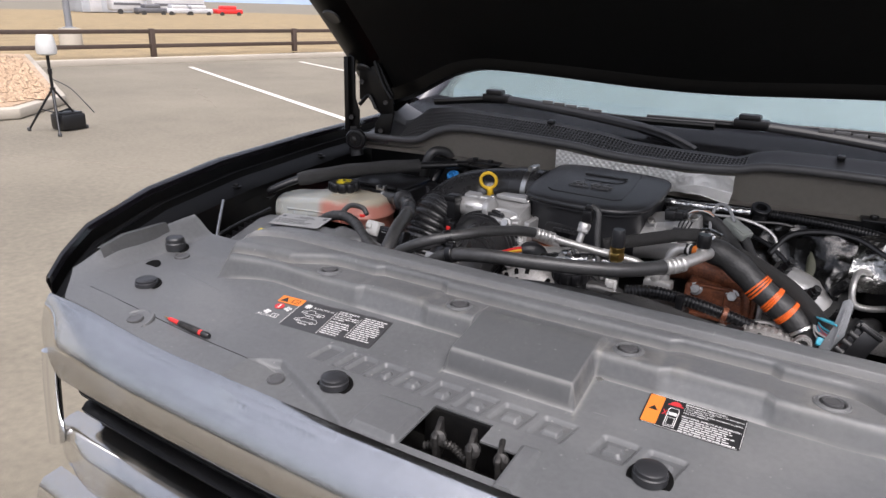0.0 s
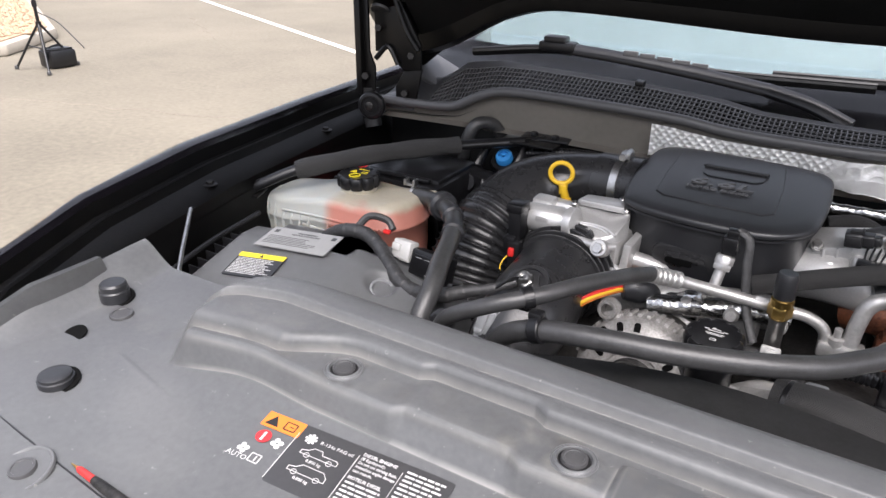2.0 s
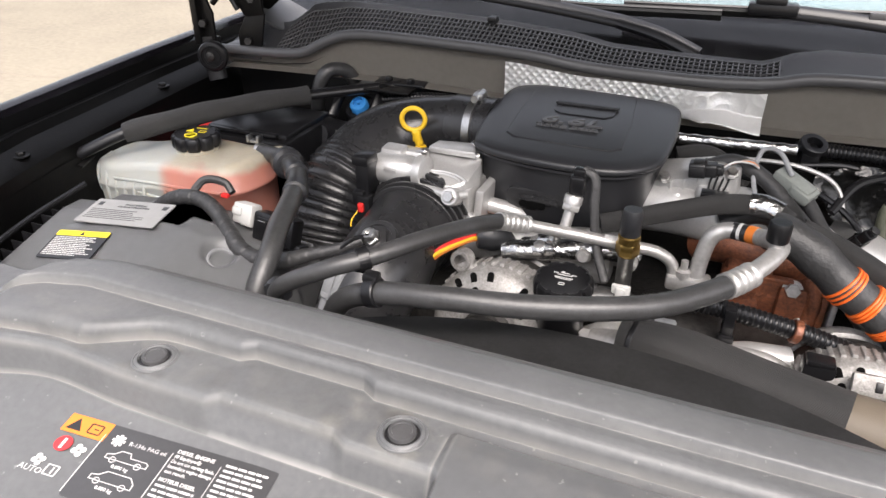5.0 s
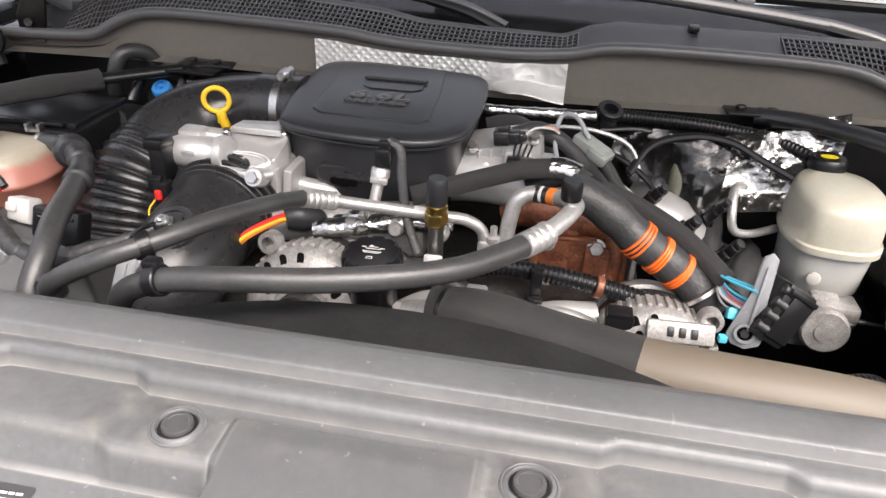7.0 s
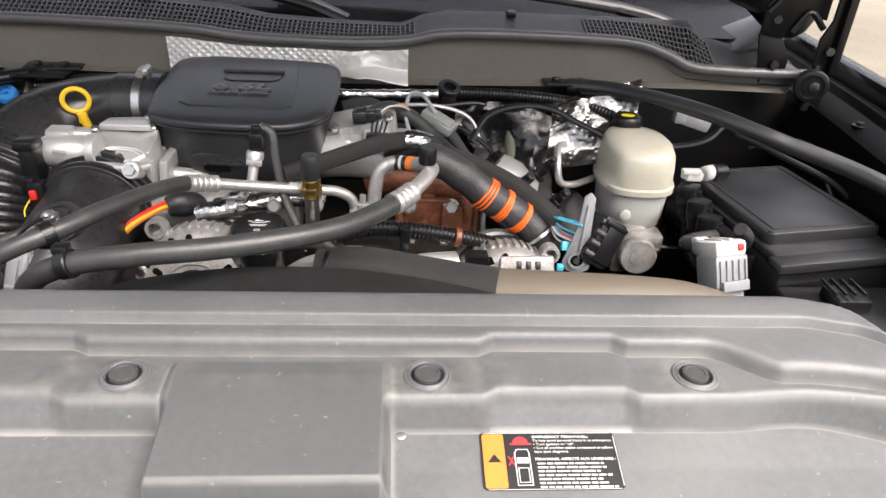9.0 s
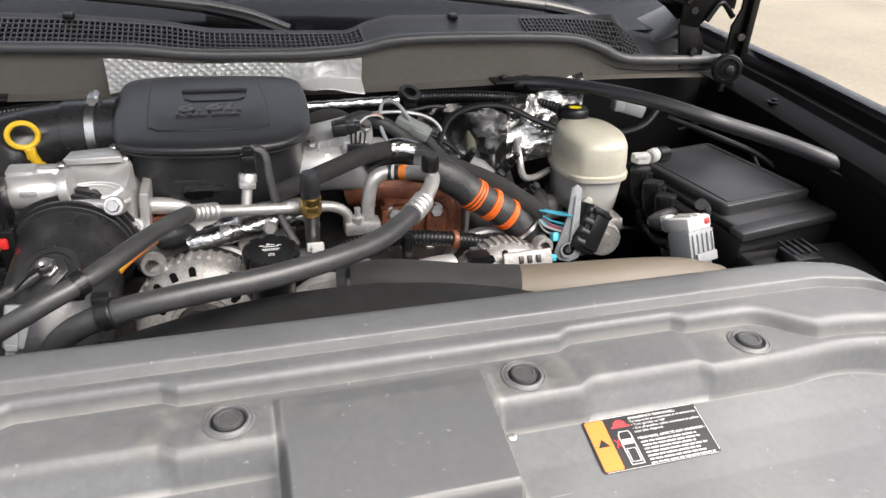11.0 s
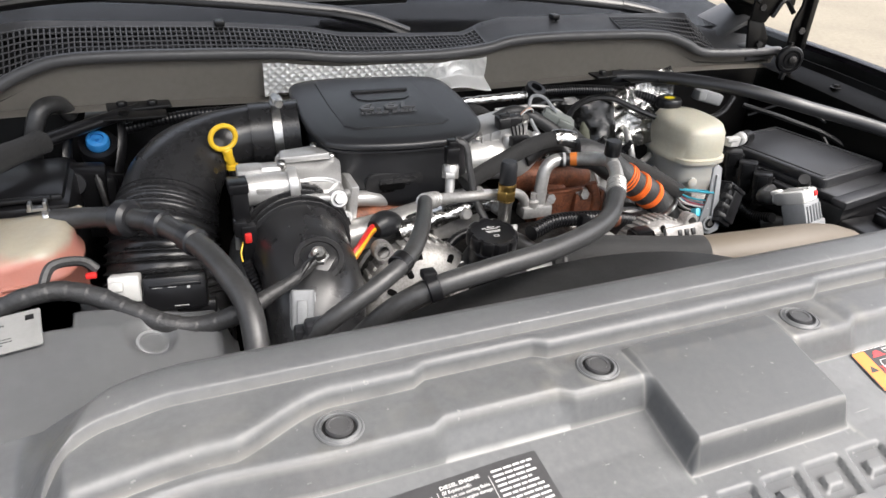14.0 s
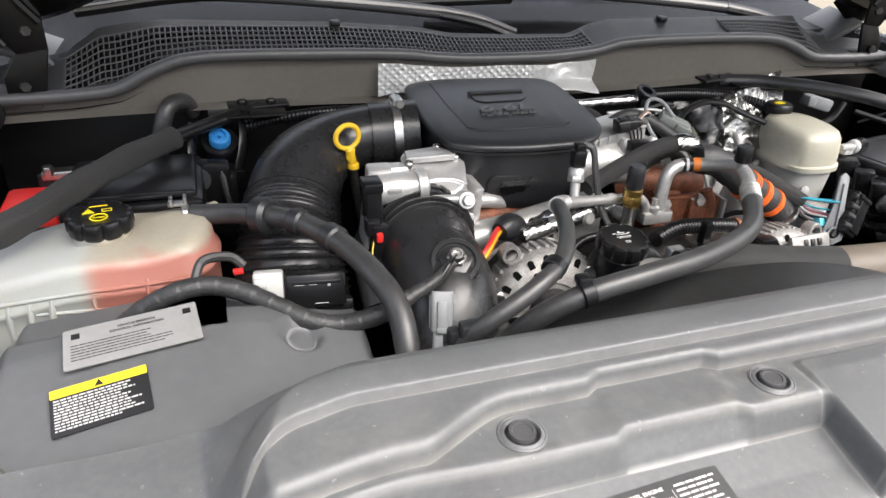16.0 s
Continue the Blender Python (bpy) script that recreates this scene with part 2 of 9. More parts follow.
def liquid_tank(name, shell, fluid, level, span, pale=None):
    """A milky tank wall: the fluid behind it tints the part that it fills."""
    m = mat(name, shell, 0.38, color2=tuple(c * 0.88 for c in shell), s1=14, s2=150, amount=0.8, bump=0.1, bscale=300)
    nt = m.node_tree
    b = nt.nodes["Principled BSDF"]
    b.inputs["Subsurface Weight"].default_value = 0.35
    b.inputs["Subsurface Radius"].default_value = (0.012, 0.009, 0.006)
    b.inputs["Subsurface Scale"].default_value = 1.0
    tc = nt.nodes.new("ShaderNodeTexCoord")
    sep = nt.nodes.new("ShaderNodeSeparateXYZ")
    nt.links.new(tc.outputs["Object"], sep.inputs[0])
    ns = nt.nodes.new("ShaderNodeTexNoise")
    ns.inputs["Scale"].default_value = 25
    nt.links.new(tc.outputs["Object"], ns.inputs["Vector"])
    wob = nt.nodes.new("ShaderNodeMath")
    wob.operation = 'MULTIPLY_ADD'
    wob.inputs[1].default_value = 0.02
    nt.links.new(ns.outputs["Fac"], wob.inputs[0])
    nt.links.new(sep.outputs["Z"], wob.inputs[2])
    up = nt.nodes.new("ShaderNodeMapRange")
    up.interpolation_type = 'SMOOTHSTEP'
    up.inputs["From Min"].default_value, up.inputs["From Max"].default_value = level + 0.012, level
    nt.links.new(wob.outputs[0], up.inputs["Value"])
    side = nt.nodes.new("ShaderNodeMapRange")
    side.interpolation_type = 'SMOOTHSTEP'
    side.inputs["From Min"].default_value, side.inputs["From Max"].default_value = span[0], span[1]
    nt.links.new(sep.outputs["X"], side.inputs["Value"])
    both = nt.nodes.new("ShaderNodeMath")
    both.operation = 'MULTIPLY'
    nt.links.new(up.outputs[0], both.inputs[0])
    nt.links.new(side.outputs[0], both.inputs[1])
    mix = nt.nodes.new("ShaderNodeMix")
    mix.data_type = 'RGBA'
    old = b.inputs["Base Color"].links[0].from_socket
    if pale:
        tint = nt.nodes.new("ShaderNodeMix")
        tint.data_type = 'RGBA'
        nt.links.new(side.outputs[0], tint.inputs["Factor"])
        tint.inputs["A"].default_value = (*pale, 1)
        nt.links.new(old, tint.inputs["B"])
        old = tint.outputs["Result"]
    nt.links.new(both.outputs[0], mix.inputs["Factor"])
    nt.links.new(old, mix.inputs["A"])
    mix.inputs["B"].default_value = (*fluid, 1)
    nt.links.new(mix.outputs["Result"], b.inputs["Base Color"])
    return m


moulded_wear(M_COVER, (0.21, 0.21, 0.205), (0.24, 0.235, 0.222))

# ---- shapes ----
ORIGIN = {}


def thing(name, at, label, category, group="", kind=""):
    ob = new(name)
    ob.empty_display_size = 0.05
    ob.location = at
    ORIGIN[ob] = Vector(at)
    return tagged(ob, label, category, group, kind)


def finish(bm, name, material, origin, sharp=38):
    bmesh.ops.recalc_face_normals(bm, faces=bm.faces)
    bm.transform(Matrix.Translation(-origin))
    me = bpy.data.meshes.new(name)
    bm.to_mesh(me)
    bm.free()
    me.materials.append(material)
    me.shade_smooth()
    me.set_sharp_from_angle(angle=radians(sharp))
    return me


def part(name, bm, material, parent, label="", sharp=38):
    """Links a bmesh, given in world places, as one mesh under a thing or a part."""
    o = ORIGIN[parent]
    ob = new(name, finish(bm, name, material, o, sharp))
    ob.parent = parent
    ORIGIN[ob] = o
    return tagged(ob, label)


def solo(name, bm, material, label, category, kind="", group="", sharp=38, at=None):
    """A thing of one mesh."""
    o = Vector(at) if at else Vector((0, 0, 0))
    ob = new(name, finish(bm, name, material, o, sharp))
    ob.location = o
    ORIGIN[ob] = o
    return tagged(ob, label, category, group, kind)


def join(*bms):
    out = bms[0]
    for b in bms[1:]:
        me = bpy.data.meshes.new("tmp")
        b.to_mesh(me)
        b.free()
        out.from_mesh(me)
        bpy.data.meshes.remove(me)
    return out


def moved(bm, m):
    bm.transform(m)
    return bm


def box(c, s, bevel=0.002, m=None, seg=2):
    bm = bmesh.new()
    bmesh.ops.create_cube(bm, size=1)
    bm.transform(Matrix.Diagonal((*s, 1)))
    if bevel:
        bmesh.ops.bevel(bm, geom=list(bm.edges), offset=min(bevel, min(s) * 0.45), segments=seg, affect='EDGES', profile=0.5)
    if m is not None:
        bm.transform(m)
    bm.transform(Matrix.Translation(c))
    return bm


def axis_matrix(at, way):
    """z along way, with its foot at the place."""
    return Matrix.Translation(at) @ Vector(way).normalized().to_track_quat('Z', 'Y').to_matrix().to_4x4()


def lathe(profile, at, way=(0, 0, 1), seg=32):
    """profile: (radius, height) pairs from the foot to the top."""
    bm = bmesh.new()
    rings = []
    for r, h in profile:
        if r < 1e-6:
            rings.append([bm.verts.new((0, 0, h))])
        else:
            rings.append([bm.verts.new((r * math.cos(2 * math.pi * i / seg), r * math.sin(2 * math.pi * i / seg), h)) for i in range(seg)])
    for a, b in zip(rings, rings[1:]):
        for i in range(seg):
            j = (i + 1) % seg
            if len(a) == 1 and len(b) > 1:
                bm.faces.new((a[0], b[i], b[j]))
            elif len(b) == 1 and len(a) > 1:
                bm.faces.new((a[i], a[j], b[0]))
            elif len(a) > 1:
                bm.faces.new((a[i], a[j], b[j], b[i]))
    for ring, top in ((rings[0], 0), (rings[-1], 1)):
        if len(ring) > 1:
            bm.faces.new(ring if top else ring[::-1])
    bm.transform(axis_matrix(at, way))
    return bm


def rod(a, b, r, seg=12, bevel=0.0):
    a, b = Vector(a), Vector(b)
    h = (b - a).length
    e = bevel or min(r * 0.25, h * 0.2)
    return lathe([(r - e, 0), (r, e), (r, h - e), (r - e, h)], a, b - a, seg)


def hexagon(at, way, r, h):
    return lathe([(r * 0.94, 0), (r, h * 0.12), (r, h * 0.85), (r * 0.9, h)], at, way, 6)


def spline(pts, n=8):
    """A smooth run of points through the ones given."""
    p = [Vector(q) for q in pts]
    p = [p[0] * 2 - p[1]] + p + [p[-1] * 2 - p[-2]]
    out = []
    for i in range(1, len(p) - 2):
        for k in range(n):
            t = k / n
            out.append(0.5 * ((2 * p[i]) + (p[i + 1] - p[i - 1]) * t + (2 * p[i - 1] - 5 * p[i] + 4 * p[i + 1] - p[i + 2]) * t * t
                              + (3 * p[i] - p[i - 1] - 3 * p[i + 1] + p[i + 2]) * t ** 3))
    out.append(p[-2])
    return out


def tube(pts, r, seg=14, n=8, radius=None, smooth=True, flat=1.0):
    """A pipe along a run of points; radius(u, metres) may shape it along the way."""
    run = spline(pts, n) if smooth else [Vector(q) for q in pts]
    bm = bmesh.new()
    rings = []
    along = [0.0]
    for a, b in zip(run, run[1:]):
        along.append(along[-1] + (b - a).length)
    t0 = (run[1] - run[0]).normalized()
    side = t0.orthogonal().normalized()
    for i, p in enumerate(run):
        t = (run[min(i + 1, len(run) - 1)] - run[max(i - 1, 0)]).normalized()
        side = (side - t * side.dot(t)).normalized()
        up = t.cross(side)
        rr = radius(along[i] / along[-1], along[i]) if radius else r
        rings.append([bm.verts.new(p + (side * math.cos(2 * math.pi * k / seg) + up * math.sin(2 * math.pi * k / seg) * flat) * rr) for k in range(seg)])
    for a, b in zip(rings, rings[1:]):
        for k in range(seg):
            j = (k + 1) % seg
            bm.faces.new((a[k], a[j], b[j], b[k]))
    bm.faces.new(rings[0][::-1])
    bm.faces.new(rings[-1])
    return bm


def corrugated(pts, r, pitch=0.005, depth=0.0012, seg=12):
    run = spline(pts, 10)
    length = sum((b - a).length for a, b in zip(run, run[1:]))
    n = max(4, int(length / pitch * 4))
    out, acc, j = [], 0.0, 0
    seglen = [(b - a).length for a, b in zip(run, run[1:])]
    for i in range(n + 1):
        d = length * i / n
        while j < len(seglen) - 1 and acc + seglen[j] < d:
            acc += seglen[j]
            j += 1
        out.append(run[j].lerp(run[j + 1], min(1.0, (d - acc) / max(seglen[j], 1e-9))))
    bm = tube(out, r, seg, smooth=False, radius=lambda u, s: r - depth * (0.5 - 0.5 * math.cos(2 * math.pi * s / pitch)))
    return bm


def prism(outline, z0, z1, bevel=0.003, m=None, seg=2, top=None):
    """An upright block over an outline; top(x, y) may shape its upper face."""
    bm = bmesh.new()
    low = [bm.verts.new((x, y, z0)) for x, y in outline]
    bm.faces.new(low)
    ret = bmesh.ops.extrude_face_region(bm, geom=list(bm.faces))
    for v in [g for g in ret["geom"] if isinstance(g, bmesh.types.BMVert)]:
        v.co.z = top(v.co.x, v.co.y) if top else z1
    bmesh.ops.recalc_face_normals(bm, faces=bm.faces)
    if bevel:
        bmesh.ops.bevel(bm, geom=list(bm.edges), offset=bevel, segments=seg, affect='EDGES', profile=0.5)
    if m is not None:
        bm.transform(m)
    return bm


def rounded(w, h, r, n=5, at=(0, 0)):
    """The outline of a rectangle with round corners."""
    out = []
    for cx, cy, a0 in ((w / 2 - r, h / 2 - r, 0), (-w / 2 + r, h / 2 - r, 90), (-w / 2 + r, -h / 2 + r, 180), (w / 2 - r, -h / 2 + r, 270)):
        for i in range(n + 1):
            a = radians(a0 + 90 * i / n)
            out.append((at[0] + cx + r * math.cos(a), at[1] + cy + r * math.sin(a)))
    return out


def smooth_outline(pts, n=5):
    """A closed smooth outline through plan points."""
    p = [Vector((x, y, 0)) for x, y in pts]
    k = len(p)
    out = []
    for i in range(k):
        a, b, c, d = p[i - 1], p[i], p[(i + 1) % k], p[(i + 2) % k]
        for j in range(n):
            t = j / n
            q = 0.5 * ((2 * b) + (c - a) * t + (2 * a - 5 * b + 4 * c - d) * t * t + (3 * b - a - 3 * c + d) * t ** 3)
            out.append((q.x, q.y))
    return out


def sheet(nx, ny, fn, thick=0.0):
    """A grid sheet: fn(u, v) gives the place, u and v from 0 to 1."""
    bm = bmesh.new()
    g = [[bm.verts.new(fn(i / nx, j / ny)) for i in range(nx + 1)] for j in range(ny + 1)]
    for j in range(ny):
        for i in range(nx):
            bm.faces.new((g[j][i], g[j][i + 1], g[j + 1][i + 1], g[j + 1][i]))
    if thick:
        bmesh.ops.solidify(bm, geom=list(bm.faces), thickness=thick)
    return bm


def lettering(text, size, m, depth=0.0003, bold=0.0):
    """Raised letters in the plane of m."""
    cu = bpy.data.curves.new("letters", 'FONT')
    cu.body, cu.size, cu.extrude, cu.offset, cu.resolution_u = text, size, depth, bold, 2
    cu.align_x, cu.align_y = 'CENTER', 'CENTER'
    ob = bpy.data.objects.new("letters", cu)
    scene.collection.objects.link(ob)
    bpy.context.view_layer.update()
    me = bpy.data.meshes.new_from_object(ob.evaluated_get(bpy.context.evaluated_depsgraph_get()))
    bm = bmesh.new()
    bm.from_mesh(me)
    bm.transform(m)
    bpy.data.objects.remove(ob)
    bpy.data.curves.remove(cu)
    bpy.data.meshes.remove(me)
    return bm


def plane_at(o, xdir, ydir):
    """A frame whose x and y run along the two ways."""
    x = Vector(xdir).normalized()
    z = x.cross(Vector(ydir)).normalized()
    y = z.cross(x)
    m = Matrix((x, y, z)).transposed().to_4x4()
    m.translation = o
    return m


def bars(rows, m, h=0.0003):
    """Flat printed bars: rows of x, y, width, height in the plane of m."""
    return moved(join(*[box((x, y, 0), (w, d, h), 0) for x, y, w, d in rows]), m)


def smooth(v, a, b):
    t = min(1.0, max(0.0, (v - a) / (b - a)))
    return t * t * (3 - 2 * t)


def lin(v, a, b):
    return min(1.0, max(0.0, (v - a) / (b - a)))


def lerp_table(table, v):
    for (a, p), (b, q) in zip(table, table[1:]):
        if v <= b:
            return p + (q - p) * max(0.0, (v - a) / (b - a))
    return table[-1][1]


def text_rows(x0, y0, width, n, pitch, h, seed, words=4):
    """Rows of unreadable print as short bars."""
    rnd = random.Random(seed)
    rows = []
    for i in range(n):
        x = x0
        end = x0 + width * rnd.uniform(0.72, 1.0)
        while x < end - 0.001:
            w = min(end - x, width * rnd.uniform(0.5, 1.4) / words)
            rows.append((x + w / 2, y0 - i * pitch, w, h))
            x += w + h * 0.7
    return rows

# ---- the truck's body ----
C = 0.03          # middle of the nose and cover
MID = 0.02        # middle of the fenders
truck = thing("pickup_truck", (MID, 0.6, 0.0), "black pickup truck with its hood raised, parked on asphalt", "pickup truck")


def mirror(bm):
    bm.transform(Matrix.Translation((2 * MID, 0, 0)) @ Matrix.Diagonal((-1, 1, 1, 1)))
    return bm


EDGE = [(-0.175, -0.692, 1.108), (-0.12, -0.738, 1.124), (-0.05, -0.775, 1.145), (0.1, -0.808, 1.172), (0.3, -0.827, 1.192), (0.6, -0.847, 1.204), (1.0, -0.868, 1.214), (1.35, -0.885, 1.22)]


def edge_at(y):
    return lerp_table([(r[0], r[1]) for r in EDGE], y), lerp_table([(r[0], r[2]) for r in EDGE], y)


def swept(section, ys, n):
    """A skin swept along y: section(y) gives its run of (x, z)."""
    rows = [section(y) for y in ys]
    return sheet(n - 1, len(ys) - 1, lambda u, v: (rows[round(v * (len(ys) - 1))][round(u * (n - 1))][0], ys[round(v * (len(ys) - 1))],
                                                   rows[round(v * (len(ys) - 1))][round(u * (n - 1))][1]), 0.002)


YS = [-0.175 + 1.515 * i / 60 for i in range(61)]


def fender_section(y):
    x, z = edge_at(y)
    k = 0.10 + 0.90 * smooth(y, -0.16, 0.35)
    n = 0.12 * (1 - smooth(y, -0.175, 0.04))     # tucked in behind the headlight
    return [(x - 0.16 * k + n, 0.62), (x - 0.165 * k + n, 0.80), (x - 0.15 * k + n, 0.95), (x - 0.12 * k + n * 0.7, z - 0.12), (x - 0.085 * k + n * 0.2, z - 0.040), (x - 0.04 * k, z - 0.010), (x - 0.016 * k, z - 0.0015),
            (x, z), (x + 0.006, z - 0.003), (x + 0.010, z - 0.012)]


def gutter_section(y):
    x, z = edge_at(y)
    w = 0.5 + 0.5 * math.sin(y * 40) * 0.2
    return [(x + 0.010, z - 0.012), (x + 0.014, z - 0.030), (x + 0.030, z - 0.034), (x + 0.036, z - 0.024), (x + 0.046, z - 0.022), (x + 0.052, z - 0.034),
            (x + 0.075, z - 0.042 - 0.004 * w), (x + 0.088, z - 0.052), (x + 0.092, z - 0.09)]


def wall_section(y):
    x, z = edge_at(y)
    b = 0.018 * math.sin(y * 14)
    return [(x + 0.092, z - 0.07), (x + 0.10 + b * 0.4, z - 0.16), (x + 0.13 + b, z - 0.25), (x + 0.15, z - 0.42), (x + 0.16, 0.55)]


for flip in (False, True):
    make = mirror if flip else (lambda b: b)
    fender = part("fender", make(swept(fender_section, YS, 10)), M_PAINT, truck, "glossy black painted fender")
    part("fender_gutter", make(swept(gutter_section, YS, 9)), M_UNDER, fender, "dull black inner fender flange")
    part("inner_fender", make(swept(wall_section, [y for y in YS if y >= -0.02], 5)), M_UNDER, fender, "dark inner wheel-house panel")
    for y in (0.27, 0.56):
        x, z = edge_at(y)
        part("bolt", make(join(lathe([(0.011, 0), (0.011, 0.0015), (0.008, 0.002)], (x + 0.068, y, z - 0.042), seg=16), hexagon((x + 0.068, y, z - 0.041), (0, 0, 1), 0.006, 0.005))), M_UNDER, fender)
    # front tyre and rim under the fender
    tyre = part("tyre", make(lathe([(0.22, -0.12), (0.36, -0.13), (0.40, -0.10), (0.405, 0.10), (0.36, 0.13), (0.22, 0.12)], (-0.76, 0.42, 0.405), (1, 0, 0), 36)), M_RUBBER, truck, "black front tyre")
    part("rim", make(lathe([(0.0, -0.10), (0.10, -0.10), (0.21, -0.115), (0.215, 0.10), (0.0, 0.10)], (-0.76, 0.42, 0.405), (1, 0, 0), 28)), M_ALU, tyre, "grey wheel rim")

# ---- front: grille, header bar, bumper ----


def y_front(x):
    a = abs(x - C)
    return -0.235 + 0.022 * (a / 0.63) ** 1.8 + max(0.0, a - 0.62) * 0.7


def y_nose(x):
    return -0.234 + 0.022 * (abs(x - C) / 0.63) ** 1.8


def nose(profile, x0, x1, n=60):
    """A bar that follows the nose from x0 to x1; profile of (dy, z)."""
    k = len(profile) - 1
    return sheet(n, k, lambda u, v: (x0 + (x1 - x0) * u, y_nose(x0 + (x1 - x0) * u) + profile[round(v * k)][0] * (1 - 0.55 * smooth(abs(x0 + (x1 - x0) * u - C), 0.57, 0.66)), profile[round(v * k)][1]
                                     + 0.011 * smooth(abs(x0 + (x1 - x0) * u - C), 0.38, 0.60) * lin(profile[round(v * k)][1], 1.0, 1.09)), 0.003)


grille = part("grille", nose([(0.005, 1.092), (0.001, 1.098), (-0.004, 1.0975), (-0.010, 1.0945), (-0.017, 1.090), (-0.024, 1.084), (-0.030, 1.078), (-0.036, 1.071), (-0.041, 1.063), (-0.045, 1.055), (-0.048, 1.046), (-0.049, 1.036), (-0.047, 1.026), (-0.042, 1.013), (-0.025, 1.007), (0.02, 1.007)],
                             C - 0.652, C + 0.652, 160), M_CHROME, truck, "polished chrome grille header bar with scratches")
for z in (0.992, 0.963, 0.934):
    part("slat", nose([(0.03, z + 0.012), (0.004, z + 0.010), (-0.006, z + 0.002), (0.0, z - 0.008), (0.03, z - 0.012)], C - 0.61, C + 0.61, 40), M_BLACKPL, grille)
part("mesh_backing", nose([(0.035, 1.017), (0.035, 0.845)], C - 0.62, C + 0.62, 40), M_MATTEBLK, grille)
part("lower_bar", nose([(0.03, 0.905), (-0.010, 0.903), (-0.022, 0.898), (-0.032, 0.889), (-0.038, 0.873), (-0.04, 0.847), (-0.030, 0.822), (0.03, 0.817)], C - 0.660, C + 0.660, 90), M_CHROME, grille, "lower chrome grille bar, scuffed")
for s in (-1, 1):
    x = C + s * 0.648
    y = y_nose(x)
    part("side_bar", tube([(x - s * 0.008, y - 0.02, 1.030), (x - s * 0.002, y - 0.024, 0.965), (x + s * 0.006, y - 0.026, 0.875)], 0.012, 12, flat=0.8), M_CHROME, grille, "chrome grille side frame")
    lamp = part("headlight", prism(rounded(0.20, 0.22, 0.03), 0, 0.10, 0.01, m=plane_at((C + s * 0.56, -0.05, 0.88), (1, s * 0.5, 0), (0, 0, 1)) @ Matrix.Translation((0, 0, -0.05))), M_GLASS, truck, "clear headlight lens")
bumper = part("bumper", nose([(0.04, 0.755), (-0.03, 0.752), (-0.055, 0.740), (-0.070, 0.715), (-0.075, 0.62), (-0.06, 0.50), (0.03, 0.47)], C - 0.76, C + 0.76, 60), M_CHROME, truck, "chrome front bumper")
# core support under the cover and closing panels of the bay
part("core_support", join(box((C, -0.10, 1.035), (1.26, 0.10, 0.05), 0.006), box((C, 0.02, 0.80), (1.30, 0.03, 0.45), 0.006), box((C - 0.60, -0.03, 1.02), (0.05, 0.20, 0.05), 0.005),
                          box((C + 0.60, -0.03, 1.02), (0.05, 0.20, 0.05), 0.005)), M_UNDER, truck, "black radiator core support")
part("splash_floor", box((MID, 0.35, 0.52), (1.50, 0.75, 0.02), 0.004), M_UNDER, truck)
part("firewall", box((MID, 0.745, 0.84), (1.55, 0.02, 0.66), 0.004), M_UNDER, truck, "dark firewall")
part("cab_front", box((MID, 1.25, 0.85), (1.86, 0.80, 0.50), 0.05), M_UNDER, truck)

# ---- cowl: seal lip, front face, air grille ----
LIP = [(-0.76, 1.196), (-0.70, 1.198), (-0.63, 1.200), (-0.58, 1.206), (-0.53, 1.230), (-0.47, 1.244), (-0.32, 1.243), (-0.19, 1.238), (-0.13, 1.231), (-0.066, 1.227), (0.055, 1.226), (0.14, 1.232),
       (0.195, 1.243), (0.31, 1.246), (0.48, 1.242), (0.546, 1.226), (0.594, 1.206), (0.664, 1.201), (0.73, 1.200), (0.79, 1.200)]
BACK = [(-0.76, 1.215), (-0.70, 1.232), (-0.65, 1.238), (-0.60, 1.272), (-0.525, 1.281), (-0.27, 1.272), (-0.14, 1.261), (-0.085, 1.250), (0.02, 1.245), (0.13, 1.243), (0.165, 1.258), (0.204, 1.266), (0.42, 1.266), (0.605, 1.264),
        (0.635, 1.240), (0.70, 1.225), (0.79, 1.215)]
lip_z = lambda x: lerp_table(LIP, x)
back_z = lambda x: lerp_table(BACK, x)
cowl = part("cowl_panel", sheet(120, 4, lambda u, v: (-0.76 + 1.55 * u, 0.698 + 0.006 * v, (lip_z(-0.76 + 1.55 * u) - 0.006) * (1 - v) + (1.171 + 0.004 * math.sin(u * 9)) * v), 0.003), M_COWLFACE, truck, "dusty grey-brown cowl front panel")
part("seal_lip", tube([(x, 0.691, z) for x, z in LIP], 0.0085, 12, 6), M_COWL, cowl, "soft black rubber cowl seal")
part("lower_flange", sheet(60, 2, lambda u, v: (-0.74 + 1.50 * u, 0.703 - 0.022 * v, 1.172 - 0.003 * v + 0.004 * math.sin(u * 9)), 0.003), M_COWLFACE, cowl)


def cowl_top(x, v):
    """The sloping top between the lip and its rear edge."""
    return (x, 0.696 + 0.078 * v, lip_z(x) * (1 - v) + back_z(x) * v - 0.002 - 0.004 * math.sin(math.pi * v))


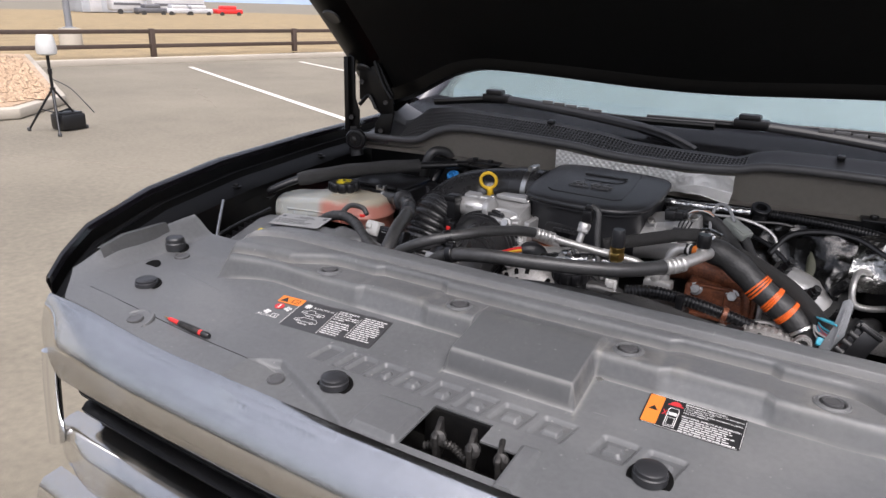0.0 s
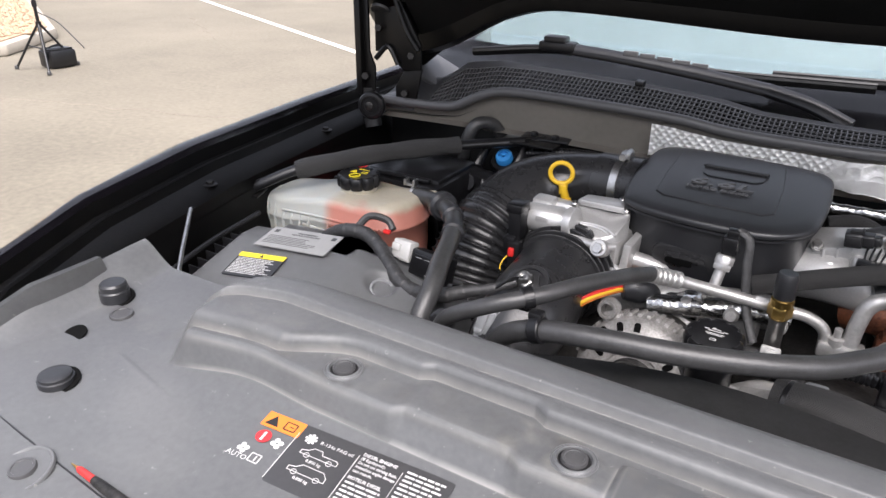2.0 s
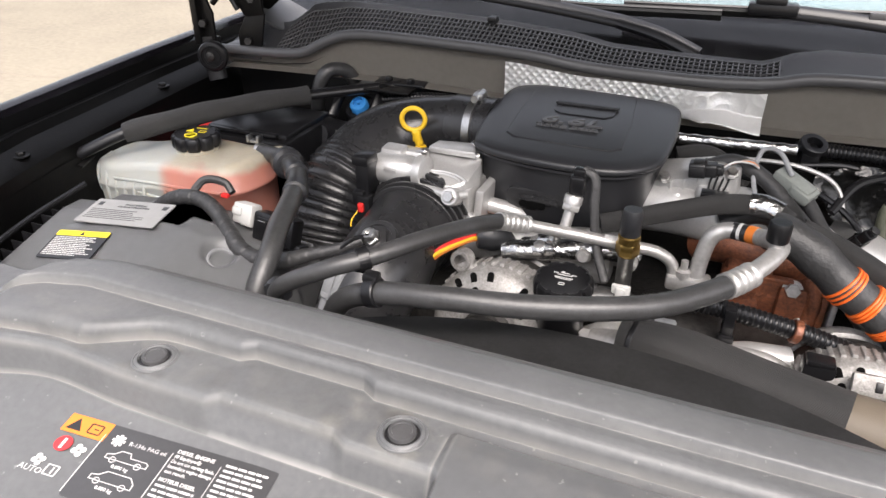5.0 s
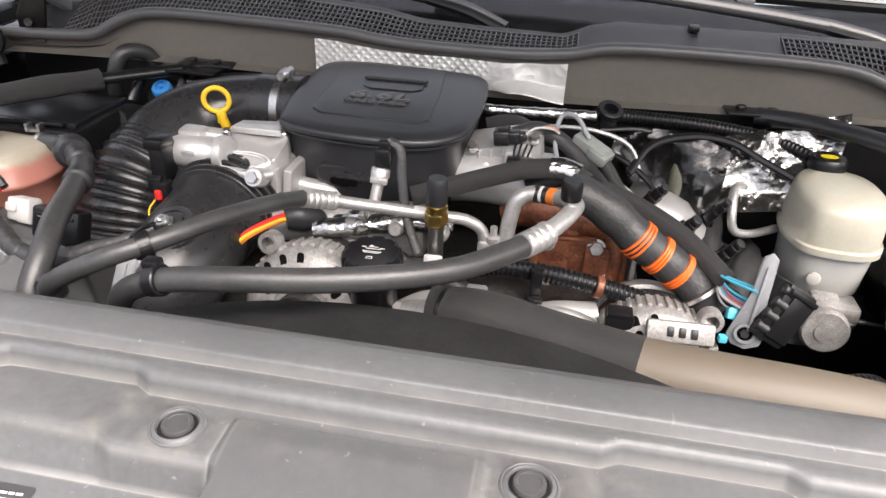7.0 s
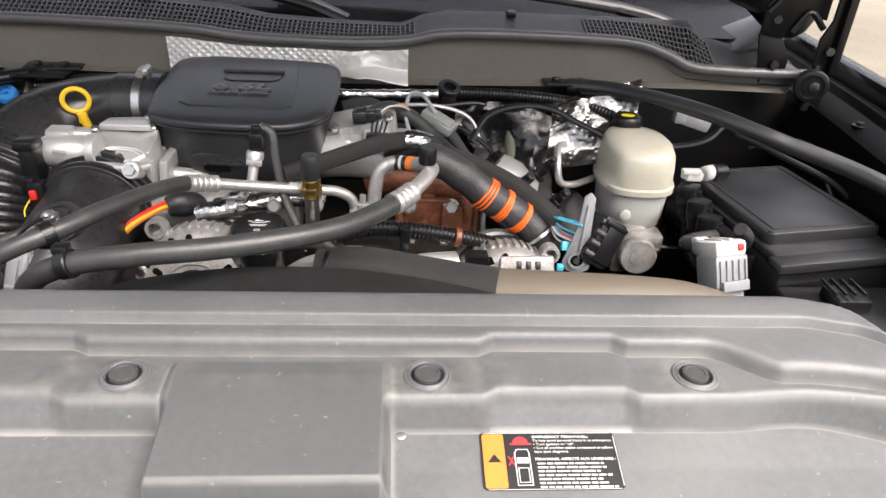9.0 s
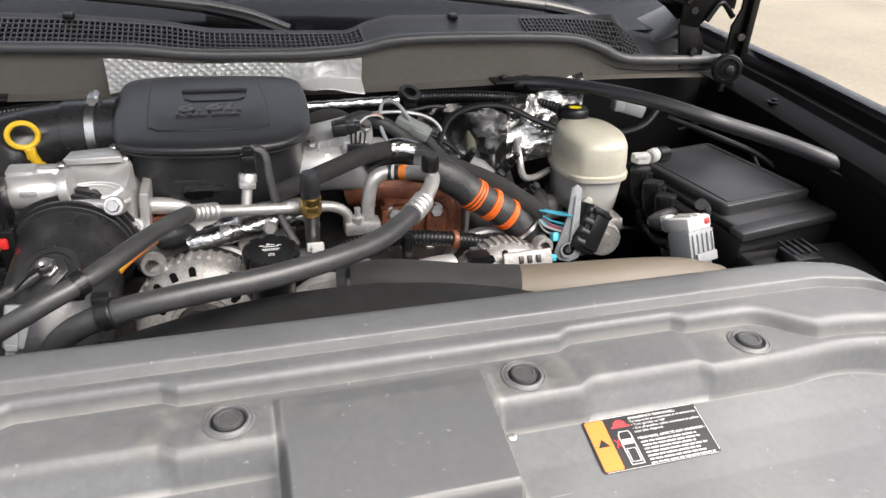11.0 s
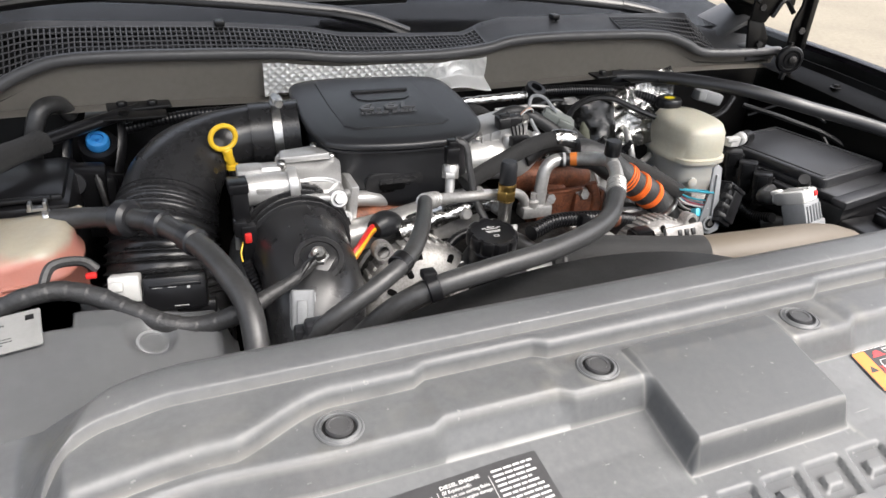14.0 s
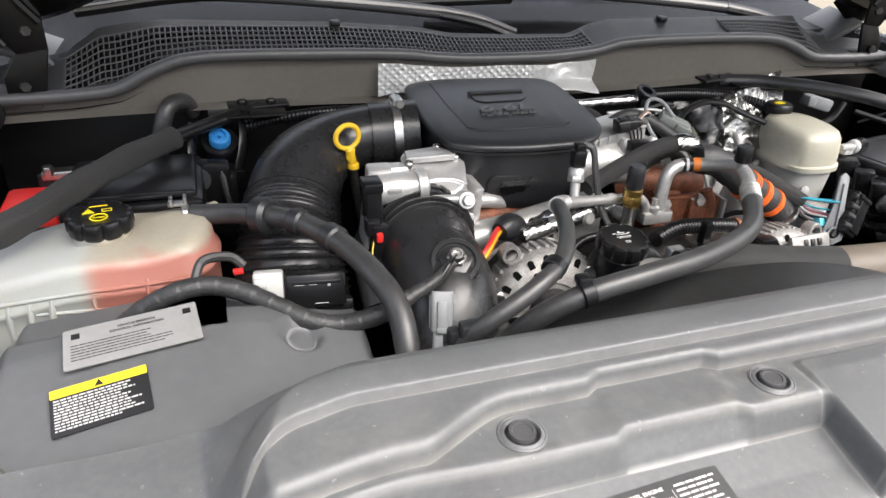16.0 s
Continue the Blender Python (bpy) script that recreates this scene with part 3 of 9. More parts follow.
OPENINGS = [(-0.648, 0.150), (0.425, 0.640)]
part("cowl_tray", sheet(120, 3, lambda u, v: Vector(cowl_top(-0.74 + 1.51 * u, v)) - Vector((0, -0.004, 0.020)), 0.002), M_INKBLACK, cowl, "dark tray under the air intake")
part("cowl_frame", join(sheet(110, 2, lambda u, v: cowl_top(-0.76 + 1.55 * u, 0.0 + 0.16 * v), 0.003), sheet(110, 3, lambda u, v: Vector(cowl_top(-0.74 + 1.51 * u, 0.86 + 0.14 * v)), 0.003),
                        sheet(20, 6, lambda u, v: cowl_top(-0.76 + 0.112 * u, v), 0.003), sheet(40, 6, lambda u, v: cowl_top(0.15 + 0.275 * u, v), 0.003),
                        sheet(20, 6, lambda u, v: cowl_top(0.64 + 0.15 * u, v), 0.003),
                        sheet(80, 3, lambda u, v: (-0.72 + 1.47 * u, 0.774 + 0.02 * v, back_z(-0.72 + 1.47 * u) - 0.004 - 0.03 * v), 0.003)), M_COWL, cowl, "dark grey cowl cover")
for x0, x1 in OPENINGS:
    k = int((x1 - x0) / 0.0074)
    fins = [bmesh.new()]
    for i in range(k + 1):
        x = x0 + (x1 - x0) * i / k
        a, b = Vector(cowl_top(x, 0.14)), Vector(cowl_top(x, 0.88))
        d = (b - a)
        fins.append(box((a + b) / 2 + Vector((0, 0, -0.0006)), (0.0015, d.length, 0.0042), 0, m=d.to_track_quat('Y', 'Z').to_matrix().to_4x4()))
    row = 0
    while row < 10:
        run = []
        for i in range(81):
            x = x0 + (x1 - x0) * i / 80
            a, b = Vector(cowl_top(x, 0.88)), Vector(cowl_top(x, 0.14))
            t = 0.0112 * (row + 0.4) / (b - a).length
            if t < 1.0:
                run.append(a.lerp(b, t) + Vector((0, 0, 0.0014)))
            elif len(run) > 2:
                fins.append(tube(run, 0.0013, 4, smooth=False))
                run = []
            else:
                run = []
        if len(run) > 2:
            fins.append(tube(run, 0.0013, 4, smooth=False))
        row += 1
    part("air_grille", join(*fins), M_COWL, cowl, "slotted cowl air intake grille", sharp=30)
for x in (-0.272, 0.307):
    part("clip", box((x, 0.764, back_z(x) - 0.002), (0.015, 0.018, 0.010), 0.003), M_BLACKPL, cowl)
for s in (-1, 1):
    x = MID + s * 0.73
    part("end_cap", join(box((x, 0.725, 1.193), (0.07, 0.06, 0.026), 0.006), box((x - s * 0.03, 0.80, 1.235), (0.10, 0.09, 0.012), 0.005, m=Euler((0.2, -s * 0.4, 0)).to_matrix().to_4x4())), M_COWL, cowl)
# little flaps that hang over the bay
for x in (-0.42, 0.46):
    part("bracket", join(box((x, 0.672, 1.170), (0.10, 0.05, 0.003), 0.001), box((x + 0.03, 0.655, 1.172), (0.05, 0.03, 0.004), 0.001), lathe([(0.007, 0), (0.007, 0.004), (0.004, 0.006)], (x, 0.665, 1.171), seg=12)), M_UNDER, cowl, "dark stamped bracket")

# ---- windscreen, wipers ----


def screen(u, v):
    x = MID + (u - 0.5) * 1.56 * (1 - 0.12 * v)
    bow = 0.10 * ((u - 0.5) * 2) ** 2
    return (x, 0.93 + bow + 0.80 * v, 1.262 + 0.50 * v - bow * 0.08)


windscreen = part("windscreen", sheet(24, 12, screen, 0.005), M_GLASS, truck, "glossy windscreen with the overcast sky's pale teal in its colour")
part("black_border", sheet(40, 4, lambda u, v: (MID + (u - 0.5) * 1.56, 0.785 + (0.152 + 0.10 * ((u - 0.5) * 2) ** 2) * v, 1.232 + 0.036 * v), 0.004), M_FRIT, windscreen, "glossy black lower screen edge")
part("lower_frit", sheet(40, 2, lambda u, v: Vector(screen(u, 0.0 + 0.012 * v)) + Vector((0, -0.002, 0.004)), 0.001), M_FRIT, windscreen)
for s in (-1, 1):
    part("a_pillar", tube([(MID + s * 0.80, 1.00, 1.23), (MID + s * 0.77, 1.35, 1.46), (MID + s * 0.72, 1.72, 1.72)], 0.04, 10), M_PAINT, truck)
for pts, name in (([(-0.64, 0.862, 1.283), (-0.46, 0.868, 1.302), (-0.26, 0.872, 1.294), (-0.16, 0.868, 1.288), (0.06, 0.865, 1.292)], "left"), ([(-0.09, 0.885, 1.292), (0.13, 0.885, 1.297), (0.34, 0.885, 1.302), (0.62, 0.89, 1.297)], "right")):
    pts = [(px, py, pz - 0.010) for px, py, pz in pts]
    wiper = part("wiper", tube(pts, 0.006, 8, 8, flat=1.6), M_GASKET, truck, "black windscreen wiper")
    part("spine", tube([Vector(p) + Vector((0, -0.004, 0.007)) for p in pts], 0.0035, 6, 8), M_BLACKPL, wiper)
    m = Vector(pts[1])
    part("holder", join(box(m + Vector((0.0, -0.006, 0.008)), (0.070, 0.030, 0.018), 0.004), box(m + Vector((-0.004, -0.008, 0.020)), (0.044, 0.026, 0.014), 0.004)), M_BLACKPL, wiper)
    part("arm", join(tube([m + Vector((0.01, -0.008, 0.006)), m + Vector((0.12, -0.014, 0.0)), m + Vector((0.27, -0.026, -0.012)), m + Vector((0.38, -0.045, -0.022))], 0.0125, 10, 6, flat=0.55),
                     tube([m + Vector((0.375, -0.044, -0.022)), m + Vector((0.44, -0.060, -0.034)), m + Vector((0.50, -0.075, -0.055))], 0.0125, 10, 6, flat=0.7),
                     ), M_BLACKPL, wiper, "glossy black wiper arm")
    for i in range(5):
        part("arm_slot", box(m + Vector((0.14 + 0.030 * i, -0.016, 0.0085 - 0.0024 * i)), (0.026, 0.006, 0.010), 0.001), M_COWL, wiper)

# ---- raised hood and its hinges ----
SLOPE = 0.82
hood_z = lambda y: 1.362 + (0.74 - y) * SLOPE


def hood_y0(x):
    a = abs(x - MID)
    return 0.742 + 0.012 * math.cos(a * 7) + 0.30 * max(0.0, a - 0.52) ** 1.3


def hood_point(u, v, lift=0.0):
    x = MID + (u - 0.5) * 1.66
    y1 = -0.20 - 0.05 * math.cos((u - 0.5) * math.pi)
    y = hood_y0(x) * (1 - v) + y1 * v
    w = 0.075 * math.sin(math.pi * min(1, max(0, u))) ** 0.6
    drop = (0.014 + 0.062 * smooth(abs(x - MID), 0.42, 0.68)) * max(0.0, 1 - v) ** 7
    return (x, y + lift * 0.63, hood_z(y) + w * (0.3 + 0.4 * v) * 0.5 + lift * 0.77 - drop)


hood = part("hood", sheet(40, 24, lambda u, v: hood_point(u, v, 0.05), 0.004), M_PAINT, truck, "raised black hood")
part("hood_liner", sheet(40, 24, lambda u, v: hood_point(0.075 + 0.85 * u, 0.03 + 0.92 * v, 0.004 + 0.006 * math.sin(u * 20) * math.sin(v * 9)), 0.006), M_HOODPAD, hood, "matte black hood insulation liner")
for s in (0, 1):
    rail = part("side_rail", sheet(4, 24, lambda u, v: Vector(hood_point(s + (1 - 2 * s) * 0.085 * u, v, 0.05 - 0.06 * math.sin(math.pi * (0.15 + 0.7 * u)))), 0.003), M_UNDER, hood, "black stamped hood side rail")
    for v in (0.10, 0.22, 0.36, 0.5):
        p = Vector(hood_point(s + (1 - 2 * s) * 0.043, v, -0.008))
        part("slot", lathe([(0.022 if v < 0.3 else 0.014, 0), (0.020, 0.004), (0.012, 0.003), (0.0, 0.003)], p, (0, -0.63, -0.77), 18), M_MATTEBLK, rail)
part("rear_rail", sheet(60, 4, lambda u, v: Vector(hood_point(0.03 + 0.94 * u, 0.055 * v, 0.05 - 0.062 * math.sin(math.pi * (0.08 + 0.85 * v)))), 0.003), M_UNDER, hood, "black rear edge of the hood")
for s in (-1, 1):
    f = (lambda p: (p[0], p[1], p[2])) if s < 0 else (lambda p: (2 * MID - p[0] + 0.0, p[1], p[2]))
    xh = -0.738
    hinge = part("hinge", join(lathe([(0.024, -0.004), (0.026, 0.0), (0.026, 0.007), (0.024, 0.010), (0.019, 0.011), (0.018, 0.008), (0.014, 0.008), (0.013, 0.0095), (0.009, 0.0095)], f((xh, 0.652, 1.194)), (-s * 0.35, -1, 0.0), 28),
                               tube([f((xh - 0.006, 0.662, 1.150)), f((xh - 0.012, 0.664, 1.180)), f((xh - 0.014, 0.668, 1.222))], 0.016, 8, 6, flat=0.35)), M_BLACKPL, truck, "black steel hood hinge")
    part("pivot_bolt", lathe([(0.008, 0), (0.008, 0.003), (0.004, 0.005), (0, 0.005)], Vector(f((xh, 0.642, 1.194))), (-s * 0.35, -1, 0), 14), M_IRON, hinge, "dark pivot bolt")

    def flat(outline, y, t):
        return prism([(f((px, 0, 0))[0], pz) for px, pz in (outline if s < 0 else outline[::-1])], -t / 2, t / 2, 0.0015, m=plane_at((0, y, 0), (1, 0, 0), (0, 0, 1)))

    part("hinge_arm", join(flat([(-0.772, 1.155), (-0.742, 1.165), (-0.740, 1.262), (-0.752, 1.290), (-0.752, 1.395), (-0.770, 1.395)], 0.668, 0.006), flat([(-0.775, 1.21), (-0.762, 1.21), (-0.762, 1.39), (-0.775, 1.39)], 0.662, 0.018)), M_UNDER, hinge)
    part("hinge_plate", join(flat([(-0.754, 1.286), (-0.716, 1.294), (-0.690, 1.256), (-0.653, 1.262), (-0.653, 1.306), (-0.706, 1.395), (-0.754, 1.395)], 0.690, 0.006),
                             flat([(-0.712, 1.190), (-0.668, 1.198), (-0.653, 1.263), (-0.692, 1.257), (-0.712, 1.225)], 0.694, 0.006), tube([f((-0.705, 0.684, 1.385)), f((-0.680, 0.684, 1.330)), f((-0.656, 0.686, 1.296))], 0.006, 8, 6)), M_UNDER, hinge, "black stamped gusset plate")
    part("hinge_strut", join(tube([f((-0.748, 0.680, 1.275)), f((-0.722, 0.684, 1.298)), f((-0.700, 0.684, 1.268))], 0.005, 8, 6)), M_UNDER, hinge)
    part("hood_bracket", box(f((-0.715, 0.715, 1.392)), (0.10, 0.06, 0.03), 0.006), M_UNDER, hinge)
    for p in ((-0.757, 0.660, 1.245), (-0.742, 0.684, 1.330), (-0.675, 0.690, 1.285), (-0.690, 0.690, 1.215)):
        part("bolt", hexagon(f(p), (-s * 0.4, -1, 0.1), 0.007, 0.008), M_IRON, hinge)

# ---- radiator cover ----
BASE = [(-0.28, 1.092), (-0.21, 1.097), (-0.135, 1.1025), (-0.09, 1.1080), (-0.058, 1.1140), (-0.028, 1.1220), (0.10, 1.134)]
FLAT = [(-0.25, 1.111), (-0.20, 1.109), (-0.10, 1.106), (-0.03, 1.105), (0.03, 1.106), (0.08, 1.110), (0.12, 1.112)]     # flat end panels
END = [(-0.10, 0.46), (-0.08, 0.480), (-0.035, 0.506), (0.016, 0.525), (0.06, 0.532), (0.085, 0.530), (0.10, 0.515)]
END_W = [(-0.10, 0.020), (-0.035, 0.022), (0.016, 0.038), (0.06, 0.062), (0.085, 0.085), (0.10, 0.10)]
LETTERS = [(-0.186, 0.020), (-0.154, 0.008), (-0.132, 0.018), (-0.098, 0.024), (-0.060, 0.026), (-0.020, 0.026), (0.022, 0.028), (0.066, 0.030), (0.112, 0.030), (0.176, 0.030), (0.222, 0.030)]


def sunken(x, y):
    """How far a spot lies inside the slanted row of sunken shapes."""
    if not -0.15 < y < -0.09:
        return 0.0
    dy = abs(y + 0.125)
    sx = x - (y + 0.125) * 0.25
    for lx, lw in LETTERS:
        dx, half = abs(sx - lx), lw * 0.6
        if dx < half + 0.002:
            open_part = (1 - lin(dx, half - 0.0015, half + 0.0008)) * (1 - lin(dy, 0.0150, 0.0170))
            island = (1 - lin(dx, half - 0.0100, half - 0.0085)) * (1 - lin(dy, 0.0050, 0.0065)) if lw > 0.022 else 0.0
            return open_part * (1 - island)
    return 0.0

DIP = [(-0.28, -0.190), (-0.248, -0.172), (-0.222, -0.163), (-0.1945, -0.1745), (-0.168, -0.186), (-0.141, -0.1965), (-0.115, -0.209), (-0.089, -0.2216), (-0.065, -0.245), (0.8, -0.3)]
LINE = 0.0463     # crease behind the ledge


def across(x):
    """Way from the middle; the raised pads sit a little to the driver's side."""
    return abs(x - C - 0.011 * (1 - smooth(abs(x - C), 0.30, 0.40)))


def pad_at(a):
    return lin(a, 0.146, 0.158) * (1 - lin(a, 0.252, 0.263))


def wall_foot(a):
    return -0.0285 + 0.004 * smooth(a, 0.33, 0.40) - 0.016 * smooth(a, 0.40, 0.52)


def wall_width(a):
    return 0.0150 + 0.0060 * pad_at(a)


def ridge_foot(a):
    return max(wall_foot(a) + wall_width(a) + 0.004, 0.0255 + 0.0065 * pad_at(a) - 0.034 * smooth(a, 0.325, 0.400) - 0.022 * smooth(a, 0.43, 0.50))


def ridge_line(a):
    return max(ridge_foot(a) + 0.011, LINE - 0.010 * smooth(a, 0.42, 0.47) - 0.05 * smooth(a, 0.46, 0.53))


def ridge_z(y, foot, line):
    """Height of the long ridge over the deck: face, round shoulder, ledge, step, crown."""
    if y < foot:
        return 0.0
    if y < line:
        w = min(0.012, (line - foot) * 0.6)
        d = y - foot
        return lerp_table([(0, 0), (w * 0.11, 0.0088), (w * 0.22, 0.0115), (w * 0.40, 0.0137), (w * 0.66, 0.0151), (w, 0.0158), (line - foot, 0.0148)], d)
    return lerp_table([(0, 0.0150), (0.0022, 0.0222), (0.0034, 0.0234), (0.010, 0.0243), (0.022, 0.0243), (0.032, 0.0226), (0.039, 0.0190), (0.045, 0.0120), (0.06, 0.006)], y - line)


def cover_z(x, y):
    a = across(x)
    end = lerp_table(END, y)
    w = lerp_table(END_W, y)
    flat = smooth(a, 0.38, 0.60)
    z = lerp_table(BASE, y) * (1 - flat) + lerp_table(FLAT, y) * flat
    inside = lin(end - a, 0.0, w)
    inside *= 1.3 - 0.3 * inside
    # deck that carries the clips, with a steep front wall and a rounded edge
    wf = wall_foot(a)
    ww = wall_width(a)
    deck = lerp_table([(0, 0), (ww - 0.0085, 0.66), (ww - 0.0070, 0.80), (ww - 0.0050, 0.91), (ww - 0.0028, 0.975), (ww, 1.0), (1, 1.0)], y - wf) * inside if y > wf else 0.0
    z += (1.1492 + 0.0016 * pad_at(a) * (1 - smooth(y, 0.02, 0.034)) - z) * deck
    z += ridge_z(y, ridge_foot(a), ridge_line(a)) * inside
    # raised box in the middle
    bx = min(lin(x, -0.0415, -0.0345), 1 - lin(x, 0.1135, 0.1205))
    bx = 1 - (1 - bx) ** 1.6
    by = min(1 - (1 - lin(y, -0.0905, -0.080)) ** 1.8, 1 - lin(y, 0.0135, 0.0165))
    top = 1.1535 - 0.0165 * lin(y, 0.0, -0.083)
    z += max(0.0, top - z) * bx * by
    # sunken row of shapes
    z -= 0.0042 * sunken(x, y)
    # pads beside the latch
    z += 0.007 * lin(x, -0.076, -0.071) * (1 - lin(x, -0.020, -0.016)) * lin(y, -0.226, -0.221) * (1 - lin(y, -0.170, -0.165))
    z += 0.005 * lin(x, 0.096, 0.099) * (1 - lin(x, 0.114, 0.118)) * (1 - lin(y, -0.167, -0.163))
    # flange that climbs to the fender, soft swage on the flat end
    z += 0.030 * smooth(a, 0.665, 0.72) * smooth(y, -0.16, -0.05)
    z += 0.0010 * (1 - smooth(abs((0.57 - a) * 0.23 + y + 0.0495), 0.0, 0.005)) * smooth(a, 0.45, 0.47) * (1 - smooth(a, 0.55, 0.575))
    # scalloped dip by the nose
    z -= 0.011 * smooth(lerp_table(DIP, x) - y, 0.0, 0.007) * lin(x, -0.262, -0.222)
    return z


PINS_X = (-0.286, -0.072, 0.147, 0.352)
PIN_Y = 0.003
X0, X1 = C - 0.715, C + 0.715
columns = []
x = X0
while x < X1:
    columns.append(x)
    near = min(abs(x - q) for q in (-0.038, 0.117))
    a = across(x)
    x += 0.0008 if near < 0.006 else 0.0020 if a < 0.27 else 0.0026 if 0.43 < a < 0.54 else 0.0032
columns.append(X1)


def rows_at(x):
    """Places across the cover whose lines follow its creases."""
    a = across(x)
    yf = y_front(x) + 0.004
    keys = [(yf, 70), (-0.093, 16), (-0.079, 26), (wall_foot(a) - 0.0018, 2), (wall_foot(a), 4), (wall_foot(a) + wall_width(a) - 0.0085, 5), (wall_foot(a) + wall_width(a) - 0.0028, 2), (wall_foot(a) + wall_width(a), 14), (ridge_foot(a) - 0.0016, 2), (ridge_foot(a), 2), (ridge_foot(a) + 0.0013, 9),
            (max(ridge_foot(a) + 0.006, ridge_line(a) - 0.010), 5), (ridge_line(a) - 0.0016, 2), (ridge_line(a), 1), (ridge_line(a) + 0.0022, 2), (ridge_line(a) + 0.0034, 6), (ridge_line(a) + 0.022, 7), (ridge_line(a) + 0.045, 3), (0.101 - 0.05 * smooth(a, 0.46, 0.53) * 0, 0)]
    out = []
    for (p, n), (q, _) in zip(keys, keys[1:]):
        out += [p + (q - p) * k / n for k in range(n)]
    return out + [keys[-1][0]]


bm = bmesh.new()
bm.verts.layers.float.new("crease")
bm.verts.layers.float.new("dirt")
bm.verts.layers.float.new("rubbed_shade")
crease_layer, dirt_layer, rubbed_shade_layer = bm.verts.layers.float["crease"], bm.verts.layers.float["dirt"], bm.verts.layers.float["rubbed_shade"]


def crease(x, y):
    """Where dust sits in the creases, edges are worn pale and deck-edge sheen is painted."""
    a = across(x)
    near = lambda d, w: max(0.0, 1 - abs(d) / w)
    end = smooth(lerp_table(END, y) - a, 0.0, 0.05)
    in_box = -0.0425 < x < 0.1215 and -0.0915 < y < 0.016
    k = max(0.70 * near(y - ridge_foot(a), 0.0012), 0.90 * near(y - ridge_line(a) + 0.0006, 0.0009)) * end
    if not in_box:
        # wall foot holds dust; the deck edge gets its sky sheen painted pale
        k = max(k, end * max(0.60 * near(y - wall_foot(a), 0.0012), 0.30 * near(y - wall_foot(a) - wall_width(a) + 0.0062, 0.0022)))
    if -0.095 < y < 0.012:
        k = max(k, 0.45 * near(x + 0.0420, 0.0018), 0.5 * near(x - 0.1220, 0.0028), 0.22 * near(x + 0.0360, 0.0016), 0.22 * near(x - 0.1145, 0.0016))
    if in_box:
        k = max(k, 0.45 * near(y + 0.0822, 0.0020), 0.45 * near(y + 0.0905, 0.0016))
    return k


def dirt(x, y):
    """Grime round the clip seats and the deck between them."""
    a = across(x)
    d = min(math.hypot(x - q, y - PIN_Y) for q in PINS_X)
    k = (1 - smooth(d, 0.018, 0.038)) * lin(y, -0.022, -0.014) * (1 - lin(y, 0.0225, 0.0255))
    k = max(k, 0.8 * (1 - smooth(abs(a - 0.155), 0.008, 0.030)) * smooth(y, -0.02, -0.01) * (1 - smooth(y, 0.02, 0.03)))
    return max(k, 0.25 * lin(y, -0.016, -0.008) * (1 - lin(y, 0.024, 0.028)), 0.9 * (1 - smooth(abs(x - 0.121), 0.003, 0.007)) * (1 - smooth(y, 0.0, 0.012)) * smooth(y, -0.15, -0.09))


def cover_vert(x, y):
    v = bm.verts.new((x, y, cover_z(x, y)))
    v[crease_layer], v[dirt_layer] = crease(x, y), dirt(x, y)
    v[rubbed_shade_layer] = lin(x, -0.0405, -0.036) * (1 - lin(x, 0.114, 0.1185)) * lin(y, -0.092, -0.088) * (1 - lin(y, 0.012, 0.016))
    # sunken floors: recess shade put into the colour, with cleaner plastic
    v[rubbed_shade_layer] = max(v[rubbed_shade_layer], 0.8 * sunken(x, y))
    return v


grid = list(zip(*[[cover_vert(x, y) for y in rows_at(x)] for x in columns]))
NX, NY = len(columns) - 1, len(grid) - 1
rear = [bm.verts.new((v.co.x, v.co.y + 0.003, v.co.z - 0.045)) for v in grid[-1]]
front = [bm.verts.new((v.co.x, v.co.y - 0.002, v.co.z - 0.012)) for v in grid[0]]
for j in range(NY):
    for i in range(NX):
        v = grid[j][i].co
        if -0.0155 < v.x < 0.0955 and -0.222 < v.y < -0.149 and not (v.x > 0.055 and v.y > -0.178):
            continue
        bm.faces.new((grid[j][i], grid[j][i + 1], grid[j + 1][i + 1], grid[j + 1][i]))
for i in range(NX):
    bm.faces.new((grid[-1][i], grid[-1][i + 1], rear[i + 1], rear[i]))
    bm.faces.new((grid[0][i + 1], grid[0][i], front[i], front[i + 1]))
bmesh.ops.delete(bm, geom=[v for v in bm.verts if not v.link_faces], context='VERTS')
bmesh.ops.solidify(bm, geom=list(bm.faces), thickness=0.0025)
cover = thing("radiator_cover", (C, 0, 1.07), "scuffed dark grey plastic radiator cover behind the grille", "cover")
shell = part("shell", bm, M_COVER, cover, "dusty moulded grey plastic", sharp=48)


WALL = [(-0.664, -0.095), (-0.664, -0.050), (-0.664, 0.0), (-0.668, 0.035)]
for flip in (False, True):
    pts = [(2 * C - x, y) if flip else (x, y) for x, y in WALL]
    k = 1 if flip else -1
    part("side_wall", join(sheet(3, 4, lambda u, v: (pts[round(u * 3)][0] + k * (0.012 * v + 0.02 * max(0, v - 0.7)), pts[round(u * 3)][1], cover_z(*pts[round(u * 3)]) - 0.004 + (0.024 + 0.006 * (round(u * 3) in (1, 2))) * min(1, v * 1.15) - 0.03 * max(0, v - 0.87)), 0.003)), M_COVER, cover, "upright grey trim beside the fender")


def on_cover(x, y, up=0.0):
    return Vector((x, y, cover_z(x, y) + up))


